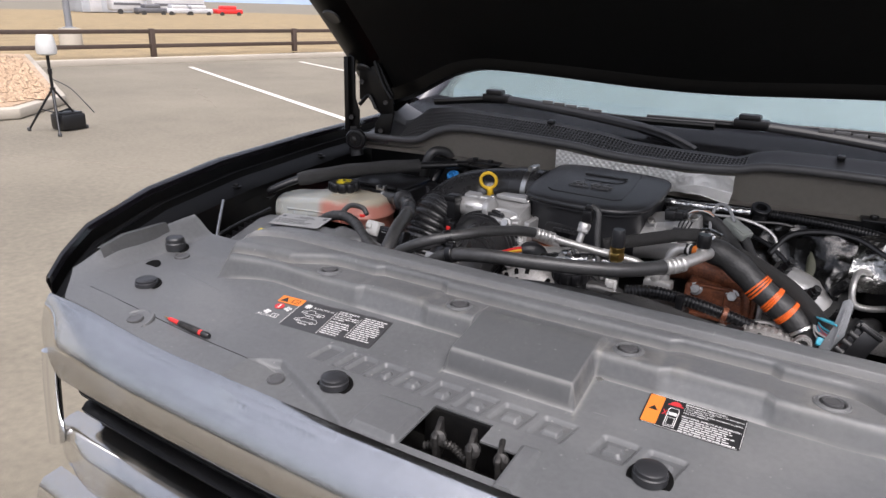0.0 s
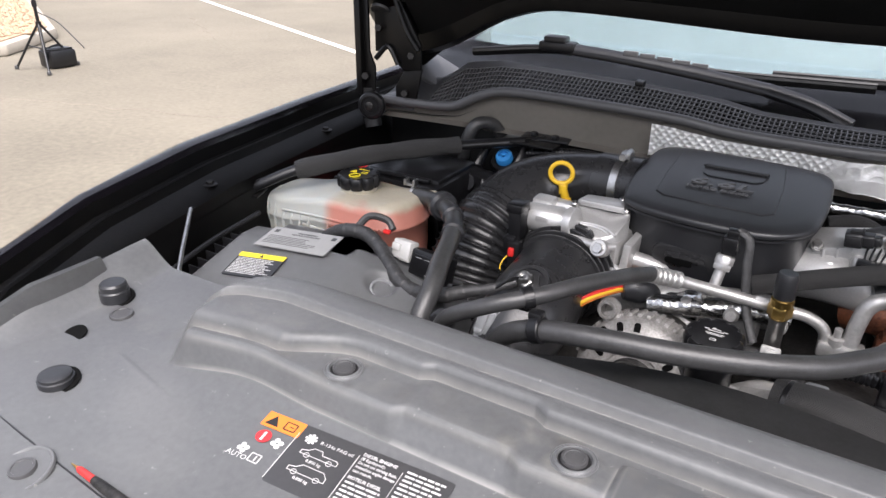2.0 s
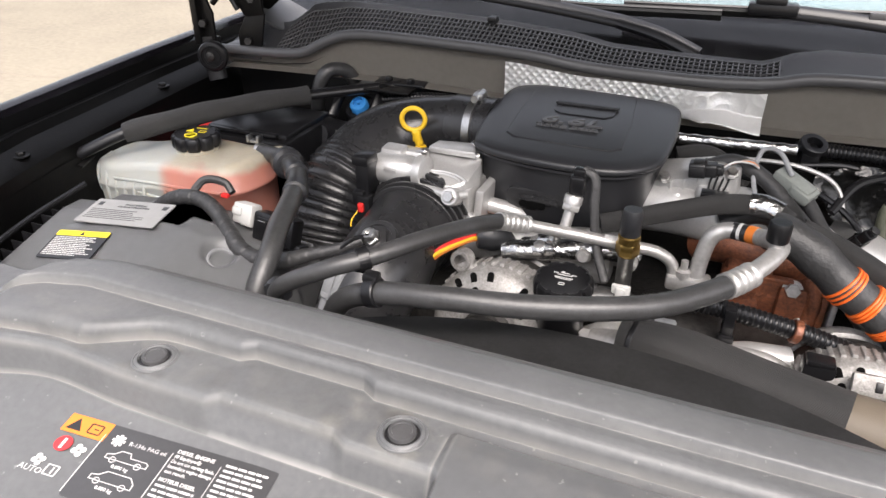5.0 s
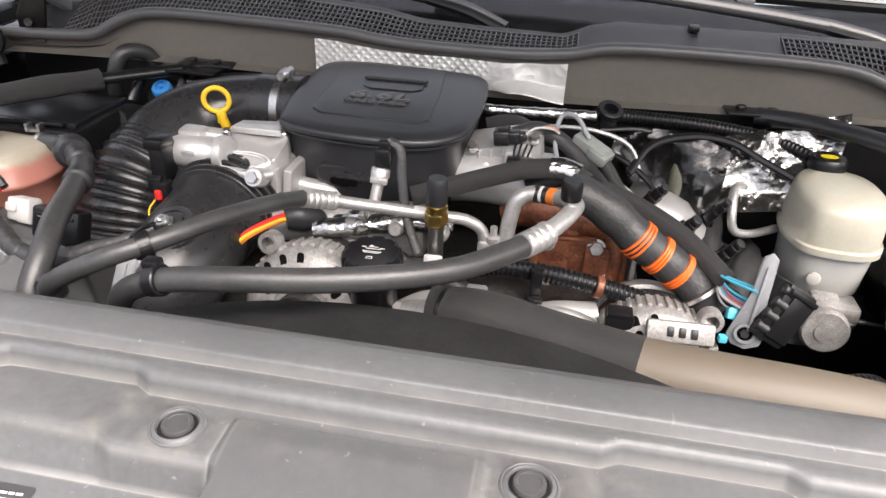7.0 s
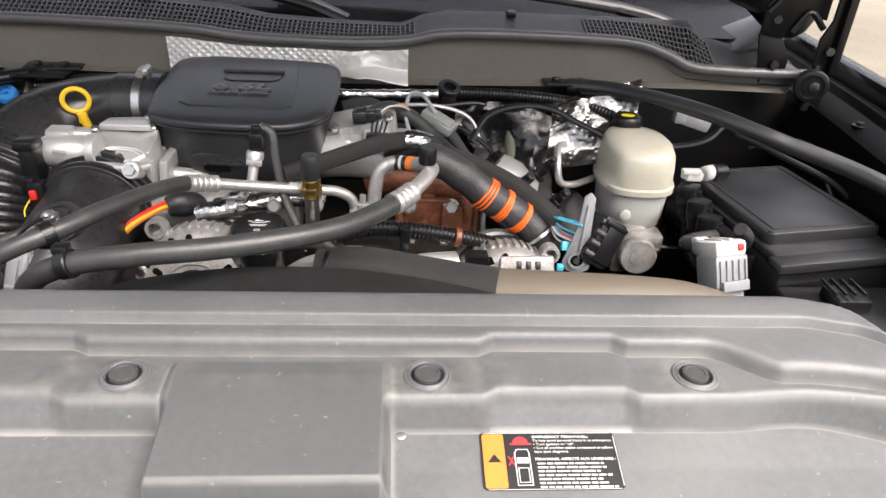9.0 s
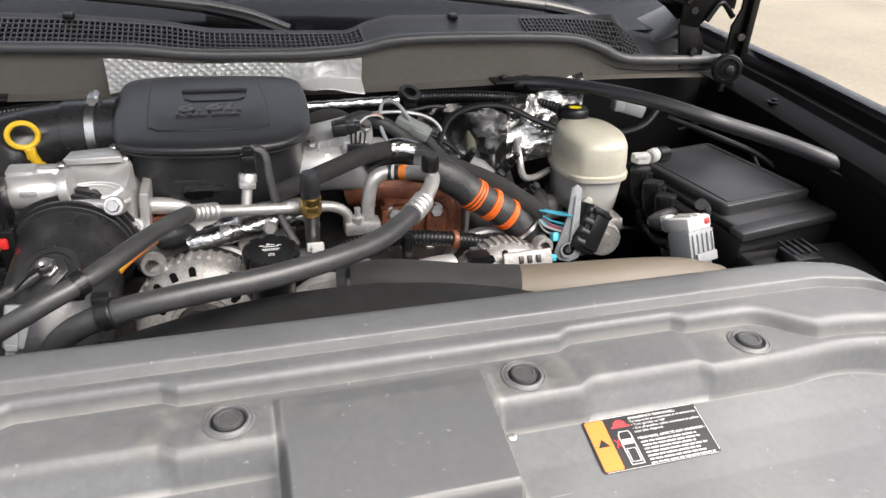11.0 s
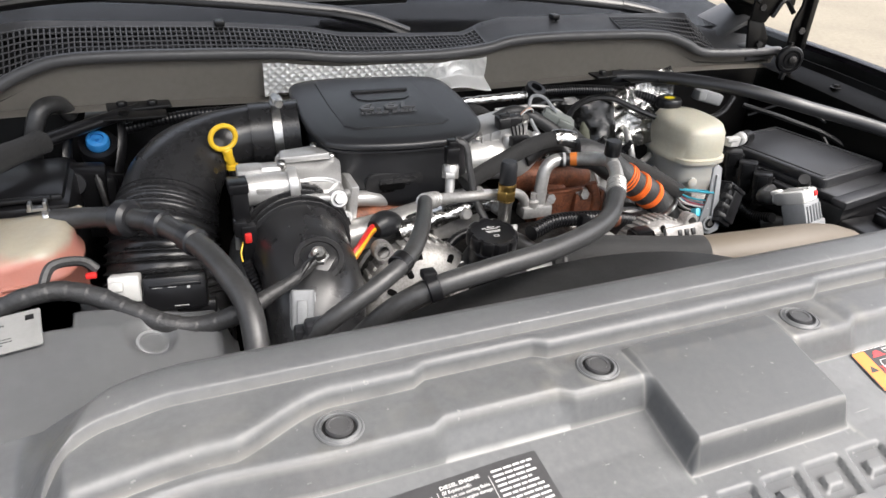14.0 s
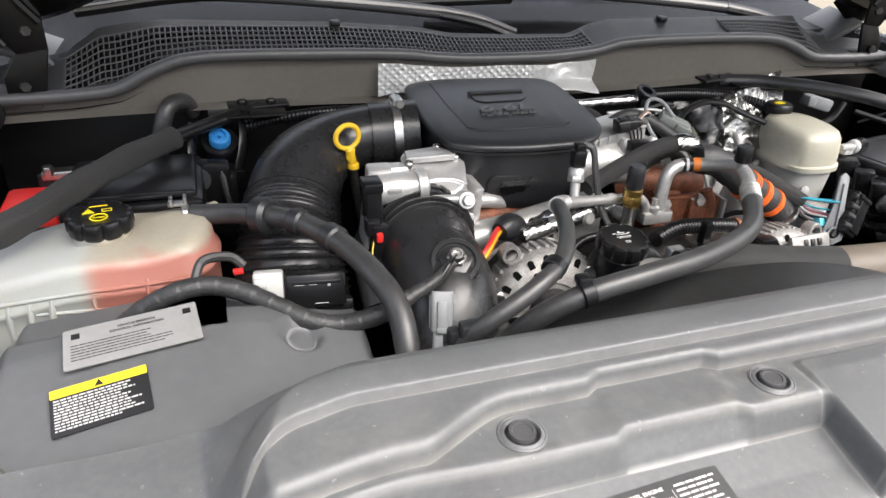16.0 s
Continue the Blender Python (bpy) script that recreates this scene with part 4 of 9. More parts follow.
def cover_frame(x, y, turn=0.0, up=0.0006, span=0.03):
    dx = on_cover(x + span, y) - on_cover(x - span, y)
    dy = on_cover(x, y + span * 0.6) - on_cover(x, y - span * 0.6)
    p = (on_cover(x + span, y) + on_cover(x - span, y) + on_cover(x, y + span * 0.6) + on_cover(x, y - span * 0.6)) / 4
    m = plane_at(p, dx, dy)
    return m @ Matrix.Translation((0, 0, up)) @ Matrix.Rotation(radians(turn), 4, 'Z')


def push_pin(x, y, r=0.0100, tall=0.0035):
    p = on_cover(x, y)
    way = (0, -0.1 if y < -0.03 else 0.0, 1)
    pin = part("push_pin", lathe([(r * 0.5, -0.003), (r, -0.002), (r, tall - 0.0012), (r * 0.95, tall), (r * 0.74, tall + 0.0002), (r * 0.70, tall - 0.0005), (0, tall - 0.0005)], p, way, 28), M_PIN, cover, "black push-in retainer")
    if tall > 0.0031:
        part("pin_seat", lathe([(0.0182, -0.001), (0.0176, 0.0008), (0.0165, 0.0014), (0.0158, 0.0010), (0.0146, 0.0022), (0.0134, 0.0024), (0.0126, 0.0016), (0.0122, -0.0012), (0.0119, 0.0001)], p, way, 36), M_COVER, pin, "worn grey plastic seat ring")
        # dark disc paints the shade between pin head and seat
        part("gap", lathe([(0.0122, 0.0002), (0.0122, 0.0005), (0.006, 0.0005)], p, way, 28), M_INKBLACK, pin)
    return pin


for x in PINS_X:
    push_pin(x, PIN_Y)
for x, y, r, tall in ((-0.601, 0.0, 0.013, 0.003), (-0.459, -0.193, 0.011, 0.003), (-0.212, -0.187, 0.011, 0.003), (0.661, 0.0, 0.013, 0.003)):
    push_pin(x, y, r, tall)
# screw in the plastic beside the box
part("screw", lathe([(0.0035, -0.001), (0.0035, 0.0008), (0.002, 0.0012), (0, 0.0008)], on_cover(0.128, -0.030), (0, -0.3, 1), 12), M_STEEL, cover, "small screw head")
# tall rubber hood bumpers on flat black discs that paint the shade of their holes
for x, y, tall in ((-0.638, 0.019, 0.022), (-0.542, -0.112, 0.011), (-0.133, -0.175, 0.013), (0.218, -0.147, 0.013), (0.602, -0.112, 0.011), (0.698, 0.019, 0.022)):
    p = on_cover(x, y)
    b = part("hood_bumper", lathe([(0.0165, 0), (0.0165, tall * 0.55), (0.0150, tall * 0.62), (0.0150, tall * 0.9), (0.0130, tall), (0.006, tall + 0.0004), (0, tall + 0.0004)], p, (0, 0, 1), 28), M_MATTEBLK, cover, "round black rubber hood bumper")
    part("seat", lathe([(0.0215, -0.0006), (0.0215, 0.0008), (0.015, 0.0010)], p, (0, -0.18, 1), 26), M_PITCH, b)
# flat black discs paint the shade of two holes
part("hole_shade", lathe([(0.0135, -0.0006), (0.0135, 0.0010), (0.012, 0.0010), (0, 0.0008)], on_cover(-0.608, -0.052), (0, -0.3, 1), 22), M_PITCH, cover)
part("hole_shade", lathe([(0.0135, -0.0006), (0.0135, 0.0010), (0.012, 0.0010), (0, 0.0008)], on_cover(0.668, -0.052), (0, -0.3, 1), 22), M_PITCH, cover)
for x, y in ((-0.459, -0.193), (-0.212, -0.187)):
    part("seat_ring", lathe([(0.0245, -0.002), (0.0238, 0.0004), (0.0228, 0.0007), (0.0218, 0.0004), (0.0208, -0.0010)], on_cover(x, y), (0, -0.22, 1), 34), M_COVER, cover, "moulded ring round the retainer")
SEAM = [(-0.60, -0.163), (-0.514, -0.170), (-0.450, -0.173), (-0.385, -0.176), (-0.32, -0.179), (-0.262, -0.182)]
part("seam", tube([on_cover(x, y, -0.0003) for x, y in SEAM], 0.0009, 6, 6), M_INKBLACK, cover, "thin dark parting seam")

# refrigerant label, printed on the plastic
m = cover_frame(-0.242, -0.070, 3, 0.0009) @ Matrix.Diagonal((1, 0.86, 1, 1))
info = part("refrigerant_label", moved(prism(rounded(0.143, 0.070, 0.003), -0.0002, 0.0002, 0), m @ Matrix.Translation((0.0245, 0, 0))), M_LABELBLK, cover, "black and orange printed refrigerant warning label")
part("orange_panel", moved(prism(rounded(0.040, 0.018, 0.001), 0, 0.0003, 0), m @ Matrix.Translation((-0.066, 0.026, 0))), M_ORLABEL, info, "orange warning panel")
part("warning_triangle", moved(prism([(-0.007, -0.006), (0.007, -0.006), (0, 0.006)], 0.0002, 0.0005, 0), m @ Matrix.Translation((-0.076, 0.026, 0))), M_INKBLACK, info)
part("book_sign", bars([(-0.058, 0.030, 0.010, 0.0012), (-0.058, 0.021, 0.010, 0.0012), (-0.0635, 0.0255, 0.0012, 0.009), (-0.0525, 0.0255, 0.0012, 0.009), (-0.057, 0.0255, 0.004, 0.001)], m @ Matrix.Translation((0, 0, 0.0004))), M_INKBLACK, info)
part("red_sign", moved(lathe([(0.0075, 0), (0.0075, 0.0003), (0, 0.0003)], (0, 0, 0), seg=24), m @ Matrix.Translation((-0.074, 0.006, 0.0002))), M_REDINK, info)
part("fan_sign", join(*[moved(lathe([(0.0026, 0), (0.0026, 0.0003), (0, 0.0003)], (0, 0, 0), seg=10), m @ Matrix.Translation((-0.058 + 0.0036 * math.cos(a), 0.004 + 0.0036 * math.sin(a), 0.0002))) for a in (0.4, 2.0, 3.5, 5.1)],
                      *[moved(lathe([(0.0024, 0), (0.0024, 0.0003), (0, 0.0003)], (0, 0, 0), seg=10), m @ Matrix.Translation((-0.082 + 0.0034 * math.cos(a), -0.013 + 0.0034 * math.sin(a), 0.0002))) for a in (0.4, 2.0, 3.5, 5.1)]), M_INKWHITE, info)
part("red_slash", bars([(-0.074, 0.006, 0.0022, 0.010)], m @ Matrix.Translation((0, 0, 0.0006))), M_INKWHITE, info)
part("auto_mark", lettering("AUTO", 0.0075, m @ Matrix.Translation((-0.083, -0.022, 0.0002)), 0.0001), M_INKWHITE, info)
part("manual_sign", bars([(-0.066, -0.014, 0.010, 0.001), (-0.066, -0.023, 0.010, 0.001), (-0.071, -0.0185, 0.001, 0.009), (-0.061, -0.0185, 0.001, 0.009), (-0.065, -0.0185, 0.0012, 0.006)], m @ Matrix.Translation((0, 0, 0.0003))), M_INKWHITE, info)
for dx, dy, dw, dh in ((-0.0475, -0.004, 0.0006, 0.056), (0.0125, -0.004, 0.0006, 0.058), (0.0530, 0.0, 0.0004, 0.05)):
    part("divider", bars([(dx, dy, dw, dh)], m @ Matrix.Translation((0, 0, 0.0003))), M_INKWHITE, info)
snow = [(math.cos(a) * 0.0045 - 0.034, math.sin(a) * 0.0045 + 0.022) for a in (0, 0.79, 1.57, 2.36, 3.14, 3.93, 4.71, 5.5)]
part("frost_sign", join(moved(lathe([(0.0035, 0), (0.0035, 0.0003), (0.0025, 0.0003)], (0, 0, 0), seg=14), m @ Matrix.Translation((-0.034, 0.022, 0.0002))), bars([(x, y, 0.0022, 0.0022) for x, y in snow], m @ Matrix.Translation((0, 0, 0.0003)))), M_INKWHITE, info)
part("charge_print", lettering("R-134a PAG oil", 0.0052, m @ Matrix.Translation((-0.008, 0.022, 0.0002)), 0.0001), M_INKWHITE, info)


def stroke(points, w, m, h=0.0003):
    """A printed line through points of the plane of m."""
    out = []
    for p, q in zip(points, points[1:]):
        d = Vector((q[0] - p[0], q[1] - p[1], 0))
        out.append(box(((p[0] + q[0]) / 2, (p[1] + q[1]) / 2, 0), (d.length + w, w, h), 0, m=Matrix.Rotation(math.atan2(d.y, d.x), 4, 'Z')))
    return moved(join(*out), m)


PICKUP = [(-0.018, -0.003), (-0.0178, 0.0005), (-0.012, 0.002), (-0.008, 0.006), (0.0, 0.006), (0.002, 0.002), (0.016, 0.002), (0.018, 0.0005), (0.018, -0.003), (-0.018, -0.003)]
VAN = [(-0.018, -0.003), (-0.0178, 0.001), (-0.012, 0.002), (-0.007, 0.0065), (0.013, 0.0065), (0.0175, 0.002), (0.018, -0.003), (-0.018, -0.003)]
up = m @ Matrix.Translation((0, 0, 0.0004))
for oy, shape in ((0.008, PICKUP), (-0.012, VAN)):
    part("truck_outline", stroke([(x - 0.017, y + oy) for x, y in shape], 0.0006, up), M_INKWHITE, info)
    for wx in (-0.028, -0.006):
        part("wheel_sign", stroke([(wx + 0.0026 * math.cos(q * 0.7), oy - 0.0032 + 0.0026 * math.sin(q * 0.7)) for q in range(10)], 0.0005, up), M_INKWHITE, info)
    part("mass_print", lettering("0.800 kg", 0.0042, m @ Matrix.Translation((-0.018, oy - 0.0085, 0.0004)), 0.0001, 0.00006), M_INKWHITE, info)


def print_block(lines, size, pitch, x, y, width, m, parent, heads=()):
    """Left-set lines of small letters, none wider than the width given."""
    for i, text in enumerate(lines):
        if not text:
            continue
        b = lettering(text, size * (1.08 if i in heads else 1.0), Matrix.Identity(4), 0.0001, 0.00009 if i in heads else 0.00004)
        x0, x1 = min(v.co.x for v in b.verts), max(v.co.x for v in b.verts)
        k = min(1.0, width / (x1 - x0))
        part("print_line", moved(b, m @ Matrix.Translation((x, y - pitch * i, 0.0006)) @ Matrix.Diagonal((k, 1, 1, 1)) @ Matrix.Translation((-x0, 0, 0))), M_INKWHITE, parent)


print_block(["DIESEL ENGINE", "(If Equipped):", "Do not use starting fluids.", "Immediate engine damage", "can result."], 0.0043, 0.0047, 0.0155, 0.0275, 0.036, m, info, (0,))
print_block(["MOTEUR DIESEL"], 0.0043, 0.0047, 0.0155, 0.0010, 0.030, m, info, (0,))
part("small_print", bars(text_rows(0.0155, -0.0040, 0.035, 6, 0.0046, 0.0018, 5, 5) + text_rows(0.056, 0.0275, 0.036, 12, 0.0046, 0.0018, 6, 5), m @ Matrix.Translation((0, 0, 0.0003))), M_INKWHITE, info)

# emergency label
m = cover_frame(0.234, -0.0505, 0, 0.0010) @ Matrix.Diagonal((0.97, 0.72, 1, 1))
emer = part("emergency_label", moved(prism(rounded(0.102, 0.062, 0.004), 0, 0.0004, 0), m), M_INKBLACK, cover, "black emergency label with orange warning strip")
for bx_, by_, bw_, bh_ in ((0.0, 0.0302, 0.096, 0.0005), (0, -0.0302, 0.096, 0.0005), (0.0502, 0, 0.0005, 0.054)):
    part("border", bars([(bx_, by_, bw_, bh_)], m @ Matrix.Translation((0, 0, 0.0005))), M_INKWHITE, emer)
part("orange_strip", moved(prism(rounded(0.016, 0.058, 0.002), 0.0004, 0.0007, 0), m @ Matrix.Translation((-0.0415, 0, 0))), M_ORLABEL, emer)
part("warning_triangle", moved(prism([(-0.005, -0.004), (0.005, -0.004), (0, 0.005)], 0.0007, 0.0010, 0), m @ Matrix.Translation((-0.0415, 0.002, 0))), M_INKBLACK, emer)
part("helmet_sign", join(moved(prism([(-0.006, 0), (0.006, 0), (0.005, 0.004), (0.002, 0.007), (-0.002, 0.007), (-0.005, 0.004)], 0.0004, 0.0007, 0), m @ Matrix.Translation((-0.021, 0.019, 0))), bars([(-0.021, 0.018, 0.016, 0.002)], m @ Matrix.Translation((0, 0, 0.0006)))), M_REDINK, emer)
part("cutter_sign", join(stroke([(-0.031, 0.004), (-0.027, -0.005)], 0.0010, m @ Matrix.Translation((0, 0, 0.0006))), stroke([(-0.0275, 0.004), (-0.031, -0.005)], 0.0010, m @ Matrix.Translation((0, 0, 0.0006)))), M_REDINK, emer)
part("truck_sign", stroke([(-0.0245, 0.012), (-0.0165, 0.012), (-0.0155, 0.008), (-0.0155, -0.026), (-0.0262, -0.026), (-0.0262, 0.008), (-0.0245, 0.012)], 0.0008, m @ Matrix.Translation((0, 0, 0.0006))), M_INKWHITE, emer)
part("windscreen_sign", bars([(-0.0208, 0.0, 0.0085, 0.006)], m @ Matrix.Translation((0, 0, 0.0006))), M_INKWHITE, emer)
part("tray_sign", stroke([(-0.0245, -0.008), (-0.0172, -0.008), (-0.0172, -0.023), (-0.0245, -0.023), (-0.0245, -0.008)], 0.0006, m @ Matrix.Translation((0, 0, 0.0006))), M_INKWHITE, emer)
lines = ["EMERGENCY PERSONNEL:", "To help avoid personal injury in an emergency,", "\u2022 Turn ignition to \"off\".", "\u2022 Cut all positive cables connected at yellow", "   tape (see diagram).", "", "PERSONNEL AFFECT\u00c9 AUX URGENCES :"]
print_block(lines, 0.0034, 0.0041, -0.0115, 0.0258, 0.060, m, emer, (0, 6))
part("small_print", bars(text_rows(-0.0105, -0.0035, 0.058, 7, 0.0041, 0.0017, 9, 8), m @ Matrix.Translation((0, 0, 0.0006))), M_INKWHITE, emer)

# latch in the opening of the cover
latch = thing("hood_latch", (0.03, -0.18, 1.06), "black greasy hood latch in the cover opening", "latch")
part("back_plate", join(box((0.037, -0.150, 1.064), (0.125, 0.004, 0.07), 0.001), box((0.037, -0.190, 1.042), (0.13, 0.07, 0.006), 0.001)), M_UNDER, latch)
for dx in (-0.022, 0.018, 0.05):
    part("claw", join(box((0.03 + dx, -0.178, 1.080), (0.006, 0.034, 0.042), 0.002, m=Euler((0.2, 0, 0.3)).to_matrix().to_4x4()), lathe([(0.008, 0), (0.008, 0.008), (0.005, 0.010)], (0.033 + dx, -0.182, 1.090), (0.4, -1, 0.4), 16)), M_IRON, latch)
part("spring", corrugated([(-0.005, -0.184, 1.074), (0.02, -0.178, 1.081), (0.045, -0.184, 1.075)], 0.005, 0.004, 0.0018), M_IRON, latch)

# pen left lying on the cover
pa, pb = on_cover(-0.429, -0.1697, 0.0042), on_cover(-0.343, -0.1735, 0.0042)
pen = thing("test_pen", on_cover(-0.390, -0.171), "small red and black pen lying on the cover", "pen")
w = (pb - pa).normalized()
part("barrel", lathe([(0.0030, 0), (0.0038, 0.003), (0.0046, 0.030), (0.0046, 0.040), (0.0040, 0.042)], pa + w * 0.030, w, 16), M_IRON, pen, "dark grey barrel")
part("grip", lathe([(0.0016, 0), (0.0028, 0.003), (0.0031, 0.022)], pa + w * 0.009, w, 14), M_RED, pen, "red front")
part("tip", lathe([(0.0004, 0), (0.0016, 0.010)], pa, w, 10), M_BRASS, pen, "brass tip")
part("red_ring", lathe([(0.0038, 0), (0.0038, 0.005)], pa + w * 0.072, w, 14), M_RED, pen)
part("cap", lathe([(0.0041, 0), (0.0041, 0.011), (0.003, 0.013)], pa + w * 0.077, w, 14), M_INKBLACK, pen)

# ---- engine bay ----
# engine block: the dark mass that carries the rest
engine = thing("engine_block", (0.02, 0.45, 0.54), "grimy dark diesel engine block with aluminium front", "engine")
part("block", join(box((0.0, 0.48, 0.80), (0.52, 0.44, 0.40), 0.02), box((-0.15, 0.50, 1.00), (0.16, 0.38, 0.08), 0.02), box((0.18, 0.50, 0.99), (0.16, 0.38, 0.06), 0.02)), M_IRON, engine)
part("oil_pan", box((0.0, 0.46, 0.58), (0.34, 0.40, 0.10), 0.02), M_IRON, engine)
part("front_case", join(lathe([(0.16, 0), (0.16, 0.05), (0.13, 0.07), (0.05, 0.08)], (0.02, 0.29, 0.86), (0, -1, 0), 40), box((0.0, 0.29, 0.97), (0.30, 0.05, 0.10), 0.015), box((0.09, 0.38, 1.03), (0.10, 0.08, 0.05), 0.012)), M_IRON, engine)
for s in (-1, 1):
    head = part("valve_cover", join(box((s * 0.17 + 0.01, 0.60, 1.035), (0.12, 0.20, 0.05), 0.02)), M_IRON, engine)
part("pulley", join(lathe([(0.075, 0), (0.08, 0.004), (0.08, 0.03), (0.06, 0.03), (0.055, 0.012), (0.02, 0.012), (0.02, 0.03)], (0.03, 0.215, 0.92), (0, -1, 0), 40)), M_IRON, engine)
# intake manifold bridges in raw aluminium
part("intake_manifold", join(tube([(-0.02, 0.52, 1.11), (0.06, 0.50, 1.125), (0.115, 0.50, 1.115), (0.15, 0.52, 1.07)], 0.036, 18, 6, flat=0.8), box((0.11, 0.505, 1.135), (0.07, 0.05, 0.035), 0.01),
                             *[lathe([(0.008, 0), (0.008, 0.014), (0.005, 0.018)], (0.085 + 0.022 * i, 0.482, 1.143), seg=10) for i in range(3)]), M_ALU, engine, "raw cast aluminium intake manifold")
part("manifold_cover", join(box((0.074, 0.520, 1.146), (0.088, 0.060, 0.052), 0.010, m=Euler((0.15, -0.25, -0.1)).to_matrix().to_4x4()), box((0.108, 0.505, 1.160), (0.030, 0.030, 0.040), 0.005, m=Euler((0.1, -0.1, -0.1)).to_matrix().to_4x4()),
                            *[box((0.048 + 0.014 * i, 0.4935, 1.142 + 0.003 * i), (0.003, 0.012, 0.036), 0.001) for i in range(4)], lathe([(0.012, 0), (0.012, 0.006), (0.009, 0.008)], (0.060, 0.486, 1.135), (0, -1, 0.2), 18)), M_ALU, engine, "pale cast aluminium manifold cover")
for p in ((0.040, 0.492, 1.160), (0.100, 0.486, 1.128), (0.112, 0.490, 1.178)):
    part("manifold_bolt", join(lathe([(0.0075, 0), (0.0075, 0.002)], p, (0, -0.6, 0.8), 14), hexagon(Vector(p) + Vector((0, -0.001, 0.0015)), (0, -0.6, 0.8), 0.0058, 0.007)), M_STEEL, engine)
part("lower_manifold", join(tube([(-0.20, 0.40, 1.075), (-0.12, 0.40, 1.085), (-0.04, 0.41, 1.095), (0.02, 0.43, 1.09)], 0.021, 14, 6), box((-0.03, 0.40, 1.085), (0.07, 0.03, 0.05), 0.008),
                            *[lathe([(0.009, 0), (0.009, 0.014), (0.006, 0.018), (0, 0.018)], (-0.075 + 0.05 * i, 0.385, 1.10), (0, -1, 0.2), 12) for i in range(3)]), M_TUBE, engine)
part("copper_pipe", tube([(-0.20, 0.430, 1.074), (-0.15, 0.440, 1.084), (-0.095, 0.456, 1.079), (-0.04, 0.47, 1.07)], 0.0135, 14, 6), M_RUST, engine, "heat-tinted copper-brown pipe")
for p, q in (((-0.13, 0.33, 1.03), (-0.05, 0.36, 1.05)), ((0.10, 0.33, 1.01), (0.20, 0.36, 1.03)), ((0.00, 0.30, 1.04), (0.06, 0.30, 1.05))):
    part("casting", join(tube([p, (Vector(p) + Vector(q)) / 2 + Vector((0, 0, 0.012)), q], 0.018, 10, 5), *[hexagon(Vector(p) + Vector((0.02 * i, -0.012, 0.014)), (0, -0.4, 1), 0.007, 0.010) for i in range(4)]), M_ALU, engine)

# rusty turbo housing
turbo = thing("turbocharger", (0.17, 0.50, 0.98), "rust-brown cast iron turbo pedestal", "turbocharger")
part("housing", join(box((0.178, 0.485, 1.030), (0.105, 0.06, 0.085), 0.012), tube([(0.09, 0.500, 1.085), (0.13, 0.482, 1.094), (0.18, 0.480, 1.088), (0.225, 0.50, 1.072)], 0.024, 18, 6), box((0.205, 0.452, 1.045), (0.040, 0.03, 0.06), 0.005), box((0.155, 0.455, 1.020), (0.03, 0.02, 0.07), 0.005),
                     box((0.150, 0.462, 1.072), (0.052, 0.022, 0.032), 0.006, m=Euler((0.3, 0.1, 0.1)).to_matrix().to_4x4()), box((0.128, 0.452, 1.045), (0.012, 0.03, 0.07), 0.004), tube([(0.215, 0.448, 1.085), (0.222, 0.440, 1.06), (0.218, 0.442, 1.02)], 0.009, 10, 6)), M_RUST, turbo)
part("flange", join(box((0.168, 0.449, 1.052), (0.070, 0.008, 0.052), 0.003, m=Euler((0.12, 0, 0.05)).to_matrix().to_4x4()), box((0.168, 0.446, 1.026), (0.078, 0.010, 0.008), 0.002), box((0.168, 0.444, 1.080), (0.060, 0.010, 0.006), 0.002)), M_RUST, turbo, "flat rusty flange")
part("cast_mark", bars([(-0.016, 0.004, 0.006, 0.010), (-0.004, 0.004, 0.006, 0.010), (0.010, 0.004, 0.010, 0.010)], plane_at((0.170, 0.4445, 1.055), (1, 0.05, 0), (0, 0.12, 1)), 0.0014), M_RUST, turbo)
for p in ((0.198, 0.458, 1.072), (0.140, 0.458, 1.072), (0.145, 0.454, 1.012), (0.215, 0.452, 1.030), (0.190, 0.452, 1.012)):
    part("bolt", join(lathe([(0.011, 0), (0.011, 0.002)], Vector(p) + Vector((0, -0.016, 0)), (0, -1, 0.3), 14), hexagon(Vector(p) + Vector((0, -0.016, 0)), (0, -1, 0.3), 0.0085, 0.010)), M_STEEL, turbo)
part("rib_plate", join(box((0.185, 0.462, 1.025), (0.095, 0.016, 0.095), 0.006), *[box((0.185, 0.452, 0.992 + 0.017 * i), (0.088, 0.008, 0.006), 0.002) for i in range(5)], box((0.232, 0.450, 1.03), (0.008, 0.03, 0.09), 0.003)), M_RUST, turbo, "ribbed rusty casting")
part("bright_edge", box((0.242, 0.446, 1.03), (0.006, 0.030, 0.085), 0.002), M_ALU, turbo)
part("exhaust_shield", tube([(0.24, 0.56, 1.06), (0.30, 0.58, 1.03), (0.36, 0.60, 0.96)], 0.05, 16, 6), M_ALU, turbo)

# 6.6 l resonator cover
res = thing("intake_cover", (-0.08, 0.54, 1.08), "black plastic intake resonator with raised lettering on the engine", "engine cover")
COV = smooth_outline([(-0.189, 0.463), (-0.180, 0.449), (-0.156, 0.436), (-0.12, 0.427), (-0.085, 0.423), (-0.051, 0.423), (-0.017, 0.427), (0.009, 0.440), (0.031, 0.466), (0.039, 0.497), (0.042, 0.554), (0.040, 0.612), (0.033, 0.634), (0.014, 0.645), (-0.048, 0.650), (-0.09, 0.652),
                      (-0.137, 0.656), (-0.176, 0.653), (-0.193, 0.642), (-0.199, 0.615), (-0.200, 0.570), (-0.198, 0.512)], 4)
